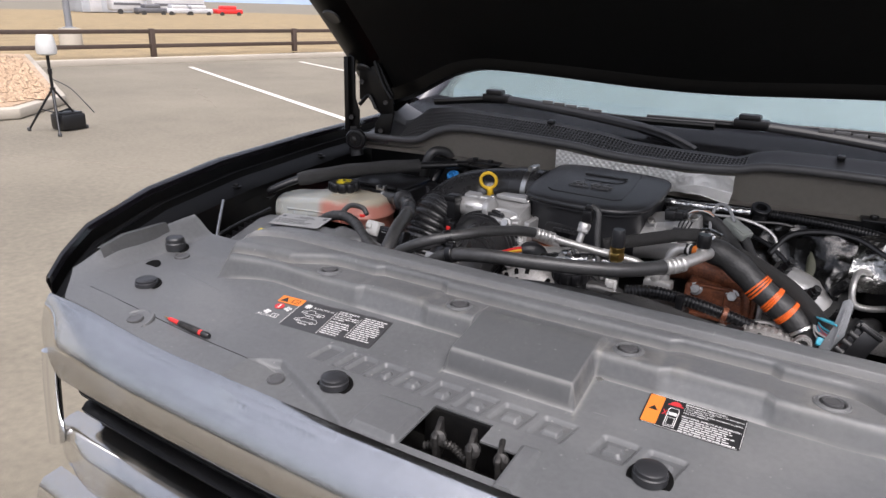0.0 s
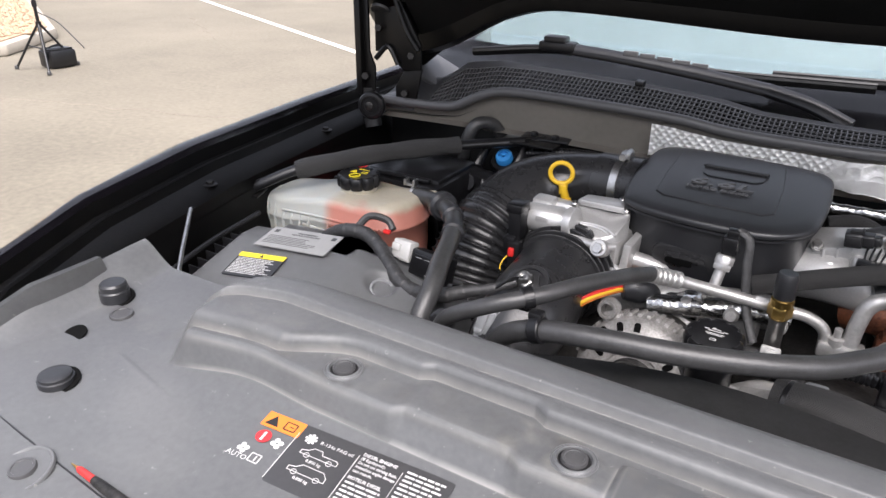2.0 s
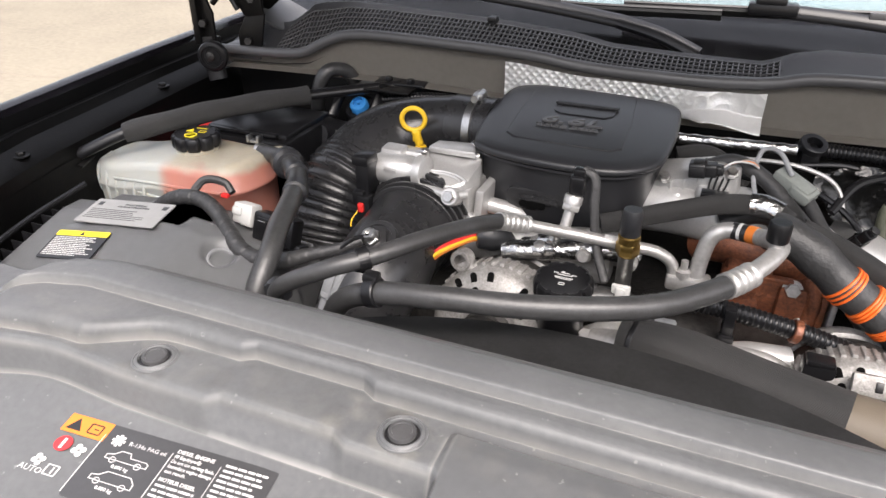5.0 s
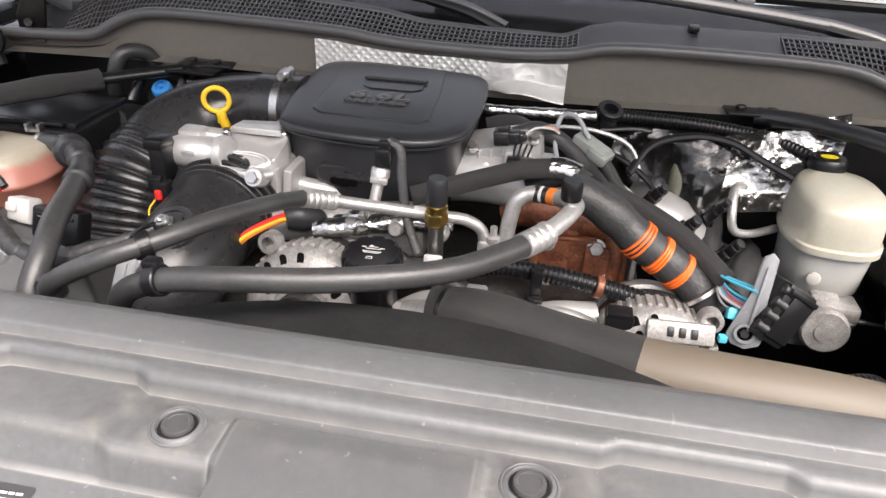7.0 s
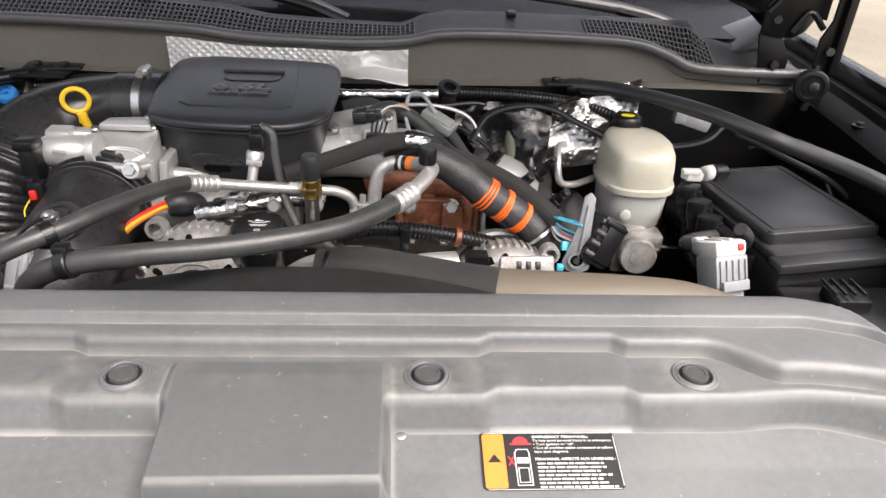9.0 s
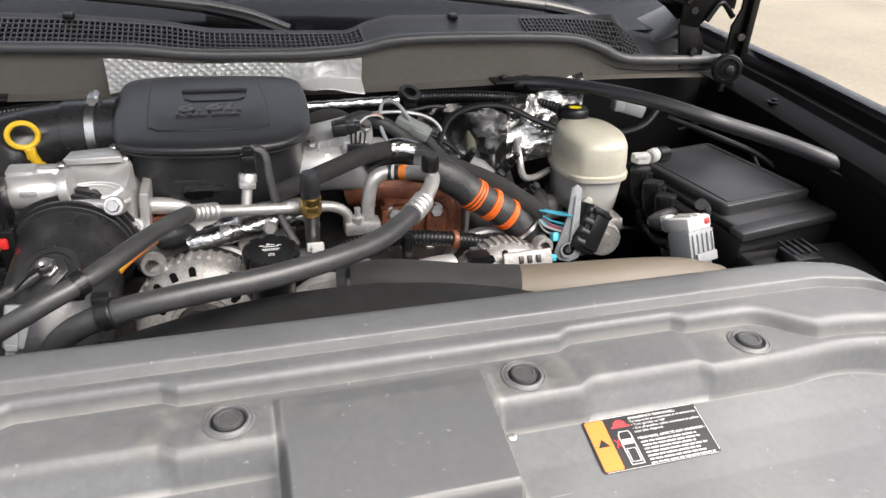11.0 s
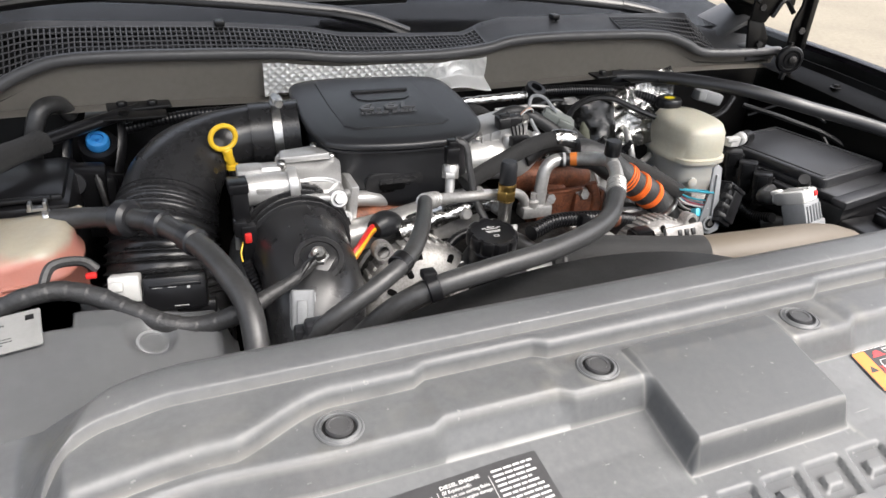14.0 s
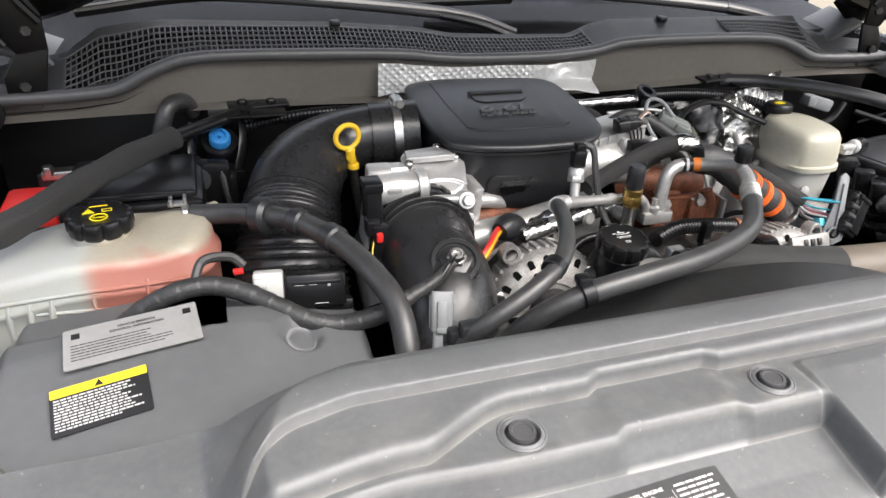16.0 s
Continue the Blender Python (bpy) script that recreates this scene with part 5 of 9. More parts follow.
COVER_TOP = lambda x, y: 1.1925 + (y - 0.457) * 0.09 - 0.2 * (x + 0.08) ** 2


def scaled(outline, k, c=(-0.080, 0.550)):
    return [(c[0] + (x - c[0]) * k, c[1] + (y - c[1]) * k) for x, y in outline]


def loft(levels):
    """A closed body from (outline, z or z(x, y)) levels."""
    bm = bmesh.new()
    rings = []
    for outline, z in levels:
        rings.append([bm.verts.new((x, y, z(x, y) if callable(z) else z)) for x, y in outline])
    n = len(rings[0])
    for a, b in zip(rings, rings[1:]):
        for i in range(n):
            j = (i + 1) % n
            bm.faces.new((a[i], a[j], b[j], b[i]))
    bm.faces.new(rings[0][::-1])
    bm.faces.new(rings[-1])
    return bm


low = lambda d: (lambda x, y: COVER_TOP(x, y) - d)
bodyc = part("lid", loft([(scaled(COV, 0.975), low(0.0115)), (scaled(COV, 1.0), low(0.0105)), (scaled(COV, 1.008), low(0.0085)), (scaled(COV, 1.006), low(0.0050)), (scaled(COV, 0.994), low(0.0028)), (scaled(COV, 0.965), low(0.0013)), (scaled(COV, 0.86), low(0.0003)),
                          (scaled(COV, 0.5), low(-0.0006)), (scaled(COV, 0.2), low(-0.0008))]), M_MATTEBLK, res, "matte black lid", sharp=55)
part("rim_bead", loft([(scaled(COV, 0.955), low(0.0160)), (scaled(COV, 0.985), low(0.0155)), (scaled(COV, 0.985), low(0.0125)), (scaled(COV, 0.955), low(0.0120))]), M_MATTEBLK, res, "rim under the lid", sharp=55)
BC = (-0.080, 0.565)
part("bowl", loft([(scaled(COV, 0.80, BC), 1.085), (scaled(COV, 0.86, BC), 1.092), (scaled(COV, 0.885, BC), 1.105), (scaled(COV, 0.915, BC), 1.140), (scaled(COV, 0.945, BC), low(0.020)), (scaled(COV, 0.955, BC), low(0.012))]), M_MATTEBLK, res, "black lower bowl", sharp=55)
PANEL = [(-0.156, 0.482), (-0.143, 0.470), (-0.09, 0.465), (-0.024, 0.465), (-0.011, 0.476), (-0.012, 0.549), (-0.020, 0.632), (-0.160, 0.634), (-0.160, 0.555)]
pc_ = (-0.085, 0.555)
panel = part("raised_panel", loft([(PANEL, low(0.002)), (PANEL, low(0.0002)), (scaled(PANEL, 0.98, pc_), low(-0.0014)), (scaled(PANEL, 0.955, pc_), low(-0.0017))]), M_MATTEBLK, bodyc, "raised centre panel", sharp=25)
mt = plane_at((-0.083, 0.520, COVER_TOP(-0.083, 0.520) + 0.0030), (1, 0, 0), (0, 1, 0.09))
italic = Matrix(((1, 0.28, 0, 0), (0, 1, 0, 0), (0, 0, 1, 0), (0, 0, 0, 1)))
part("raised_number", lettering("6.6L", 0.027, mt @ Matrix.Translation((0.0, 0.008, 0)) @ italic @ Matrix.Diagonal((1.75, 1, 1, 1)), 0.0012, 0.0002), M_COWL, panel, "raised 6.6L lettering")
part("raised_words", lettering("TURBO DIESEL", 0.0092, mt @ Matrix.Translation((-0.003, -0.0105, 0)) @ italic @ Matrix.Diagonal((1.35, 1, 1, 1)), 0.0009, 0.0), M_COWL, panel, "raised turbo diesel lettering")
GM = plane_at((-0.077, 0.567, COVER_TOP(-0.077, 0.567) + 0.0017), (1, 0, 0), (0, 1, 0.09))
# no hollow is cut: a flat dark plate paints the grip's shade
part("grip_shade", moved(prism([(-0.040, 0.014), (0.040, 0.014), (0.038, -0.006), (0.028, -0.014), (-0.028, -0.014), (-0.038, -0.006)], 0, 0.0005, 0), GM), M_INKBLACK, panel, "dark plate for the shade in the hand grip")
part("grip_rim", moved(prism(rounded(0.084, 0.008, 0.003), 0, 0.004, 0.0015), GM @ Matrix.Translation((0, 0.017, 0))), M_MATTEBLK, panel)
part("front_tab", join(moved(prism(rounded(0.078, 0.030, 0.012), -0.003, 0.003, 0.002), plane_at((-0.100, 0.4405, 1.128), (1, -0.05, 0), (0, -0.15, 1))), moved(prism(rounded(0.050, 0.010, 0.004), 0.002, 0.005, 0.001), plane_at((-0.097, 0.4395, 1.130), (1, -0.05, 0), (0, -0.15, 1)))), M_DUCT, res, "oval lug on the bowl")
# thin black plate for the shade in the lug's slot
part("lug_slot_shade", moved(prism(rounded(0.034, 0.009, 0.004), 0.0045, 0.0056, 0), plane_at((-0.104, 0.4405, 1.124), (1, -0.05, 0), (0, -0.15, 1))), M_PITCH, res)

# heat shield blanket behind it
fb = bmesh.new()


def quilt(u, v):
    x = -0.224 + 0.364 * u
    z0 = 1.176 + 0.006 * math.sin(u * 17)
    z = (lip_z(x) - 0.012) * v + z0 * (1 - v)
    zz = z * 110
    xx = x * 110
    w = abs(math.sin((xx + zz * 1.1) * 2.2)) * abs(math.sin((xx - zz * 1.1) * 2.2))
    crumple = 0.006 * noise.noise(Vector((x * 18, z * 22, 3.1))) * smooth(u, 0.6, 0.75) + 0.003 * abs(noise.noise(Vector((x * 60, z * 60, 1.1)))) * smooth(u, 0.66, 0.74) + 0.0022 * noise.noise(Vector((x * 30, z * 30, 9.0)))
    return (x, 0.686 - 0.0017 * (1 - w) * (1 - smooth(u, 0.66, 0.74)) + crumple - 0.03 * smooth(u, 0.7, 0.8) * (1 - smooth(v, 0.0, 0.35)) - 0.004 * math.sin(u * 9), z)


blanket = thing("heat_shield", (-0.04, 0.68, 1.2), "quilted silver foil heat shield hanging under the cowl", "heat shield")
part("quilted_panel", sheet(230, 56, lambda u, v: quilt(u * 0.70, v), 0.0015), M_QUILT, blanket, "diamond-embossed silver foil", sharp=70)
part("crumpled_end", sheet(90, 56, lambda u, v: quilt(0.70 + u * 0.30, v), 0.0015), M_QUILT, blanket, "crumpled plain foil end", sharp=40)

# ---- coolant tank ----
tank = thing("coolant_tank", (-0.58, 0.38, 0.98), "milky plastic coolant tank half full of pink coolant", "coolant tank")
M_TANK = liquid_tank("milky_tank", (0.34, 0.31, 0.245), (0.37, 0.155, 0.12), 1.129 - 0.98, (-0.034, -0.008), (0.34, 0.35, 0.33))
TANK = smooth_outline([(-0.762, 0.385), (-0.735, 0.364), (-0.65, 0.352), (-0.55, 0.350), (-0.500, 0.357), (-0.480, 0.385), (-0.477, 0.430), (-0.500, 0.462), (-0.57, 0.475), (-0.66, 0.474), (-0.742, 0.462), (-0.772, 0.425)], 4)
tz = lambda x, y: 1.128 - 0.018 * smooth(-x, 0.60, 0.72) + 0.008 * smooth(-x, 0.54, 0.50)
tc_ = (-0.60, 0.415)
tl = lambda d: (lambda x, y: tz(x, y) - d)
body = part("tank_body", loft([(scaled(TANK, 0.90, tc_), 0.96), (scaled(TANK, 0.97, tc_), 0.97), (scaled(TANK, 1.0, tc_), 1.06), (scaled(TANK, 1.0, tc_), tl(0.040)), (scaled(TANK, 1.025, tc_), tl(0.038)), (scaled(TANK, 1.025, tc_), tl(0.033)),
                             (scaled(TANK, 0.99, tc_), tl(0.030)), (scaled(TANK, 0.97, tc_), tl(0.012)), (scaled(TANK, 0.92, tc_), tl(0.003)), (scaled(TANK, 0.8, tc_), tl(0.0)), (scaled(TANK, 0.4, tc_), tl(-0.003))]), M_TANK, tank, "milky plastic body, pink where filled", sharp=60)
for i in range(6):
    part("rib", tube([(-0.742 + 0.020 * i, 0.365 - 0.0028 * i, 1.05), (-0.740 + 0.020 * i, 0.364 - 0.0028 * i, 1.080), (-0.738 + 0.020 * i, 0.372 - 0.002 * i, 1.102), (-0.735 + 0.020 * i, 0.396, 1.110)], 0.0032, 8, 5), M_TANK, body)
for pts in ([(-0.655, 0.3535, 1.078), (-0.60, 0.3475, 1.078), (-0.545, 0.3450, 1.077), (-0.510, 0.349, 1.076)], [(-0.60, 0.3480, 1.05), (-0.60, 0.3485, 1.085), (-0.600, 0.354, 1.100), (-0.600, 0.368, 1.116)],
            [(-0.548, 0.3455, 1.05), (-0.548, 0.3465, 1.085), (-0.548, 0.351, 1.102), (-0.548, 0.366, 1.120)], [(-0.505, 0.350, 1.102), (-0.56, 0.3495, 1.100), (-0.62, 0.3510, 1.098), (-0.70, 0.358, 1.090)]):
    part("moulded_line", tube(pts, 0.0022, 8, 6), M_TANK, body)
part("filler_neck", lathe([(0.030, 0), (0.030, 0.016), (0.026, 0.02)], (-0.590, 0.416, 1.118), seg=28), M_TANK, tank)


def star_cap(r, h, lobes, at, depth=0.12, seg=72):
    """A screw cap with a scalloped rim."""
    bm = bmesh.new()
    rings = []
    for k, z in ((0.90, 0), (0.97, h * 0.10), (1.0, h * 0.25), (1.0, h * 0.78), (0.95, h * 0.94), (0.86, h), (0.80, h * 0.96), (0.0, h * 0.96)):
        ring = []
        for i in range(seg):
            a = 2 * math.pi * i / seg
            rr = r * k * (1 - depth * max(0.0, math.cos(a * lobes)) ** 3 * (1 if k > 0.82 else 0))
            ring.append(bm.verts.new((rr * math.cos(a), rr * math.sin(a), z)))
        rings.append(ring)
    for a, b in zip(rings[:-2], rings[1:-1]):
        for i in range(seg):
            bm.faces.new((a[i], a[(i + 1) % seg], b[(i + 1) % seg], b[i]))
    for v in rings[-1]:
        bm.verts.remove(v)
    bm.faces.new(rings[-2])
    bm.faces.new(rings[0][::-1])
    bm.transform(Matrix.Translation(at))
    return bm


cap = part("cap", star_cap(0.0335, 0.020, 9, (-0.590, 0.416, 1.135), 0.13), M_BLACKPL, tank, "ribbed black pressure cap with yellow print")
mc = plane_at((-0.590, 0.416, 1.1546), (1, 0.1, 0), (-0.1, 1, 0))
part("cap_print", join(moved(prism([(-0.006, -0.005), (0.006, -0.005), (0, 0.006)], -0.0002, 0.0004, 0), mc @ Matrix.Translation((-0.010, 0.006, 0))), bars([(0.008, 0.008, 0.010, 0.0012), (0.008, 0.002, 0.010, 0.0012), (0.0035, 0.005, 0.0012, 0.006), (0.0125, 0.005, 0.0012, 0.006), (0.0, 0.017, 0.018, 0.0022)], mc),
                       moved(lathe([(0.009, -0.0002), (0.009, 0.0005), (0.0072, 0.0005), (0.0072, -0.0002)], (0, 0, 0), seg=24), mc @ Matrix.Translation((0.0, -0.011, 0))), bars([(0, -0.011, 0.012, 0.0016)], mc @ Matrix.Translation((0, 0, 0)))), M_YELLAB, cap)
part("outlet", rod((-0.50, 0.440, 1.128), (-0.47, 0.452, 1.130), 0.009), M_TANK, tank)

# hose from the tank down to the radiator
hose = thing("coolant_hose", (-0.33, 0.2, 1.08), "dark grey rubber coolant hose with clamps", "hose")
TH = [(-0.500, 0.442, 1.129), (-0.462, 0.428, 1.133), (-0.422, 0.392, 1.144), (-0.393, 0.366, 1.147), (-0.372, 0.336, 1.147), (-0.350, 0.290, 1.148), (-0.333, 0.240, 1.143), (-0.322, 0.205, 1.130), (-0.320, 0.175, 1.105), (-0.321, 0.15, 1.06)]
part("pipe", tube(TH, 0.0118, 18, 8), M_RUBBER, hose)
for p, q in (((-0.432, 0.401, 1.142), (-0.416, 0.386, 1.145)), ((-0.397, 0.370, 1.147), (-0.384, 0.356, 1.147)), ((-0.366, 0.328, 1.147), (-0.356, 0.306, 1.148))):
    part("collar", rod(p, q, 0.0205 if p[0] < -0.41 else 0.0148, 20), M_MATTEBLK, hose)
part("spring_clamp", join(lathe([(0.0115, 0), (0.0122, 0.001), (0.0122, 0.007), (0.0115, 0.008)], (-0.510, 0.444, 1.129), (1, 0.1, 0), 18), box((-0.514, 0.446, 1.143), (0.020, 0.010, 0.004), 0.001), box((-0.520, 0.444, 1.147), (0.004, 0.012, 0.010), 0.001), box((-0.505, 0.446, 1.147), (0.004, 0.012, 0.010), 0.001)), M_STEEL, hose, "bright spring hose clamp")

# ---- air filter box ----
airbox = thing("air_filter_box", (-0.50, 0.22, 0.95), "grey plastic air filter box with stickers", "air box")


def air_z(x, y):
    z = 1.116 - 0.28 * max(0.0, 0.235 - y) - 0.10 * max(0.0, -0.56 - x)
    z -= 0.022 * smooth(x, -0.47, -0.35) + 0.07 * smooth(x, -0.352, -0.328)
    z -= 0.03 * smooth(-x, 0.655, 0.685) + 0.05 * (1 - smooth(y, 0.075, 0.105)) + 0.02 * smooth(y, 0.262, 0.276)
    d = math.hypot(x + 0.409, (y - 0.226) * 1.0)
    return z - 0.012 * (1 - smooth(d, 0.010, 0.024))


part("lid", join(sheet(90, 70, lambda u, v: (-0.682 + 0.355 * u, 0.08 + 0.245 * v, air_z(-0.682 + 0.355 * u, 0.08 + 0.245 * v)), 0.003)), M_AIRBOX, airbox, "smooth grey lid", sharp=60)
part("tub", box((-0.505, 0.178, 0.985), (0.335, 0.185, 0.14), 0.012), M_BLACKPL, airbox, "dark lower tub")
for i in range(12):
    y = 0.09 + 0.016 * i
    part("rib", box((-0.690, y, air_z(-0.68, y) + 0.004), (0.022, 0.0025, 0.018), 0.0008), M_BLACKPL, airbox)
part("rim", tube([(-0.702, 0.08, 1.055), (-0.704, 0.2, 1.085), (-0.702, 0.31, 1.10)], 0.004, 8, 6), M_BLACKPL, airbox)
part("screw_boss", lathe([(0.0165, -0.008), (0.0160, 0.0025), (0.0148, 0.0032), (0.0128, 0.0028), (0.0115, -0.003)], (-0.409, 0.226, air_z(-0.409, 0.226)), (0.35, -0.2, 1), 28), M_AIRBOX, airbox)


def air_frame(x, y, turn):
    dx = Vector((0.08, 0, air_z(x + 0.04, y) - air_z(x - 0.04, y)))
    dy = Vector((0, 0.05, air_z(x, y + 0.025) - air_z(x, y - 0.025)))
    return plane_at(Vector((x, y, air_z(x, y) + 0.0022)), dx, dy) @ Matrix.Rotation(radians(turn), 4, 'Z')


m = air_frame(-0.553, 0.236, 6)
lab = part("emission_label", moved(prism(rounded(0.112, 0.050, 0.002), -0.0008, 0.0002, 0), m), M_LABELGREY, airbox, "silver emission information label")
part("heading", join(lettering("VEHICLE EMISSION", 0.0038, m @ Matrix.Translation((0.004, 0.016, 0.0003)), 0.0001, 0.0001), lettering("CONTROL INFORMATION", 0.0038, m @ Matrix.Translation((0.004, 0.011, 0.0003)), 0.0001, 0.0001)), M_INKBLACK, lab)
part("small_print", bars(text_rows(-0.050, 0.003, 0.085, 6, 0.0036, 0.0009, 21, 16), m @ Matrix.Translation((0, 0, 0.0003))), M_INKBLACK, lab)
for qx in (-0.046, 0.047):
    part("printed_square", bars([(qx, 0.015, 0.007, 0.007)], m @ Matrix.Translation((0, 0, 0.0003))), M_INKBLACK, lab)
m = air_frame(-0.577, 0.176, 6)
lab = part("caution_label", moved(prism(rounded(0.076, 0.046, 0.002), -0.0008, 0.0002, 0), m), M_INKBLACK, airbox, "yellow and black caution label")
part("yellow_band", moved(prism(rounded(0.075, 0.0085, 0.001), 0.0002, 0.0005, 0), m @ Matrix.Translation((0, 0.0185, 0))), M_YELLAB, lab)
part("warning_triangle", moved(prism([(-0.0035, -0.003), (0.0035, -0.003), (0, 0.0035)], 0.0005, 0.0008, 0), m @ Matrix.Translation((0, 0.0185, 0))), M_INKBLACK, lab)
part("small_print", bars(text_rows(-0.035, 0.0115, 0.068, 11, 0.0029, 0.0013, 33, 18), m @ Matrix.Translation((0, 0, 0.0003))), M_INKWHITE, lab)

# steel stay rod beside the box
solo("stay_rod", tube([(-0.620, 0.090, 1.098), (-0.652, 0.125, 1.115), (-0.724, 0.205, 1.137)], 0.0029, 10, 4), M_STEEL, "thin bright steel stay rod", "rod", at=(-0.63, 0.09, 1.09))

# ---- intake bellows and duct ----
duct = thing("intake_duct", (-0.40, 0.44, 1.0), "black ribbed rubber intake bellows with clamp", "air duct")
BEL = [(-0.396, 0.430, 1.018), (-0.394, 0.446, 1.050), (-0.389, 0.470, 1.080), (-0.379, 0.506, 1.102)]
run = spline(BEL, 60)
part("bellows", tube(run, 0.062, 36, smooth=False, radius=lambda u, s: 0.0690 + 0.0050 * (1 - abs(math.sin(s * math.pi / 0.0095))) ** 1.8 - 0.012 * u), M_DUCT, duct, "ribbed rubber bellows", sharp=80)
part("neck", tube([(-0.396, 0.405, 0.955), (-0.396, 0.416, 0.988), (-0.396, 0.430, 1.022)], 0.06, 36, 8, radius=lambda u, s: 0.074 - 0.004 * smooth(u, 0.2, 1.0)), M_DUCT, duct, "smooth flared neck")
for lift in (0.0, 0.010):
    part("neck_bead", tube([(-0.396, 0.4105 + 0.36 * lift, 0.972 + lift), (-0.396, 0.4123 + 0.36 * lift, 0.977 + lift)], 0.0770, 36, 3), M_DUCT, duct)
part("elbow", tube([(-0.384, 0.492, 1.096), (-0.369, 0.530, 1.117), (-0.345, 0.560, 1.134), (-0.305, 0.580, 1.148), (-0.265, 0.584, 1.155), (-0.230, 0.580, 1.158)], 0.05, 28, 8, radius=lambda u, s: 0.0585 - 0.0165 * smooth(u, 0.15, 0.80)), M_DUCT, duct, "smooth black elbow")
part("sleeve", tube([(-0.262, 0.582, 1.156), (-0.235, 0.580, 1.157), (-0.195, 0.574, 1.160)], 0.044, 28, 6), M_DUCT, duct)
clampd = part("band_clamp", lathe([(0.0445, 0), (0.0465, 0.0005), (0.0465, 0.0115), (0.0445, 0.012)], (-0.232, 0.5795, 1.157), (1, -0.1, 0.04), 36), M_STEEL, duct, "bright steel band clamp")
part("clamp_screw", join(box((-0.225, 0.578, 1.205), (0.014, 0.022, 0.010), 0.002), rod((-0.225, 0.562, 1.206), (-0.225, 0.594, 1.206), 0.0045), hexagon((-0.225, 0.560, 1.206), (0, -1, 0), 0.006, 0.006)), M_STEEL, clampd)

# ---- throttle valve ----
thr = thing("throttle_valve", (-0.24, 0.42, 1.05), "bare cast aluminium throttle valve with black connector", "throttle body")
M3 = lambda x=0.0, y=0.0, z=0.0: Euler((x, y, z)).to_matrix().to_4x4()
part("housing", join(box((-0.232, 0.440, 1.095), (0.120, 0.064, 0.095), 0.008, m=M3(0, 0, -0.06)), box((-0.270, 0.444, 1.146), (0.050, 0.034, 0.044), 0.006, m=M3(-0.2, 0, -0.08))), M_ALU, thr, "cast aluminium housing")
COVER = [(-0.253, 0.430), (-0.250, 0.462), (-0.242, 0.478), (-0.198, 0.486), (-0.182, 0.474), (-0.172, 0.440), (-0.178, 0.412), (-0.196, 0.398), (-0.238, 0.400), (-0.250, 0.412)]
part("gear_cover", prism(COVER, 1.105, 1.170, 0.004, top=lambda x, y: 1.171 - 0.55 * max(0.0, 0.446 - y)), M_ALU, thr, "sloping cast gear cover")
part("cover_step", prism([(-0.246, 0.447), (-0.242, 0.472), (-0.200, 0.479), (-0.188, 0.468), (-0.183, 0.447)], 1.166, 1.1745, 0.002), M_ALU, thr, "flat machined top")
part("motor", join(lathe([(0.014, 0), (0.0180, 0.002), (0.0188, 0.006), (0.0188, 0.046), (0.0165, 0.049), (0.0165, 0.055), (0.0212, 0.056), (0.0218, 0.060), (0.0212, 0.066), (0.016, 0.069)], (-0.299, 0.413, 1.151), (1, -0.06, 0.05), 32),
                   box((-0.274, 0.396, 1.153), (0.018, 0.006, 0.014), 0.002, m=M3(0.3, 0, -0.06))), M_ALU, thr, "cylindrical actuator motor")
part("motor_saddle", join(box((-0.276, 0.418, 1.128), (0.052, 0.030, 0.036), 0.005, m=M3(0, 0, -0.06)), box((-0.285, 0.430, 1.165), (0.030, 0.022, 0.020), 0.004, m=M3(0.1, 0, -0.06))), M_ALU, thr)
part("end_plate", prism([(-0.030, -0.040), (0.022, -0.046), (0.030, 0.010), (0.022, 0.036), (-0.012, 0.040), (-0.030, 0.010)], -0.003, 0.003, 0.001, m=plane_at((-0.303, 0.412, 1.130), (0.1, 1, 0), (0.12, 0, 1))), M_ALU, thr, "thin cast end plate")
for r in (0.036, 0.029):
    part("arch", tube([(-0.214 + r * math.cos(q), 0.417 - 0.012 + 0.40 * r * math.sin(q), 1.1475 + 0.22 * r * math.sin(q)) for q in (0.3, 0.7, 1.1, 1.6, 2.1, 2.5, 2.9)], 0.0020, 8, 4), M_ALU, thr)
part("front_rail", tube([(-0.246, 0.398, 1.148), (-0.225, 0.392, 1.143), (-0.205, 0.386, 1.143), (-0.188, 0.384, 1.143), (-0.176, 0.395, 1.142)], 0.0055, 12, 6), M_ALU, thr, "cast clamping rail")
for p, r in (((-0.190, 0.386, 1.140), 0.0115), ((-0.268, 0.397, 1.118), 0.010), ((-0.176, 0.412, 1.100), 0.010)):
    lug = part("lug", lathe([(r, -0.010), (r, 0.006), (r * 0.86, 0.009), (r * 0.7, 0.009)], p, (0, -1, 0.45), 22), M_ALU, thr)
    part("bolt", hexagon(Vector(p) + Vector((0, -0.008, 0.0035)), (0, -1, 0.45), r * 0.62, 0.006), M_STEEL, lug)
for p in ((-0.246, 0.436, 1.1705), (-0.181, 0.452, 1.1685), (-0.196, 0.482, 1.171)):
    part("cover_screw", lathe([(0.0052, -0.004), (0.0052, 0.003), (0.0040, 0.0042), (0.0022, 0.0042), (0.0020, 0.002), (0, 0.002)], p, (0, -0.25, 1), 16), M_STEEL, thr)
part("outlet_flange", join(box((-0.166, 0.440, 1.098), (0.011, 0.066, 0.090), 0.003, m=M3(0, 0.10, 0)), lathe([(0.009, -0.008), (0.009, 0.008), (0.007, 0.010)], (-0.166, 0.410, 1.078), (1, 0, 0), 16)), M_ALU, thr, "machined outlet flange")
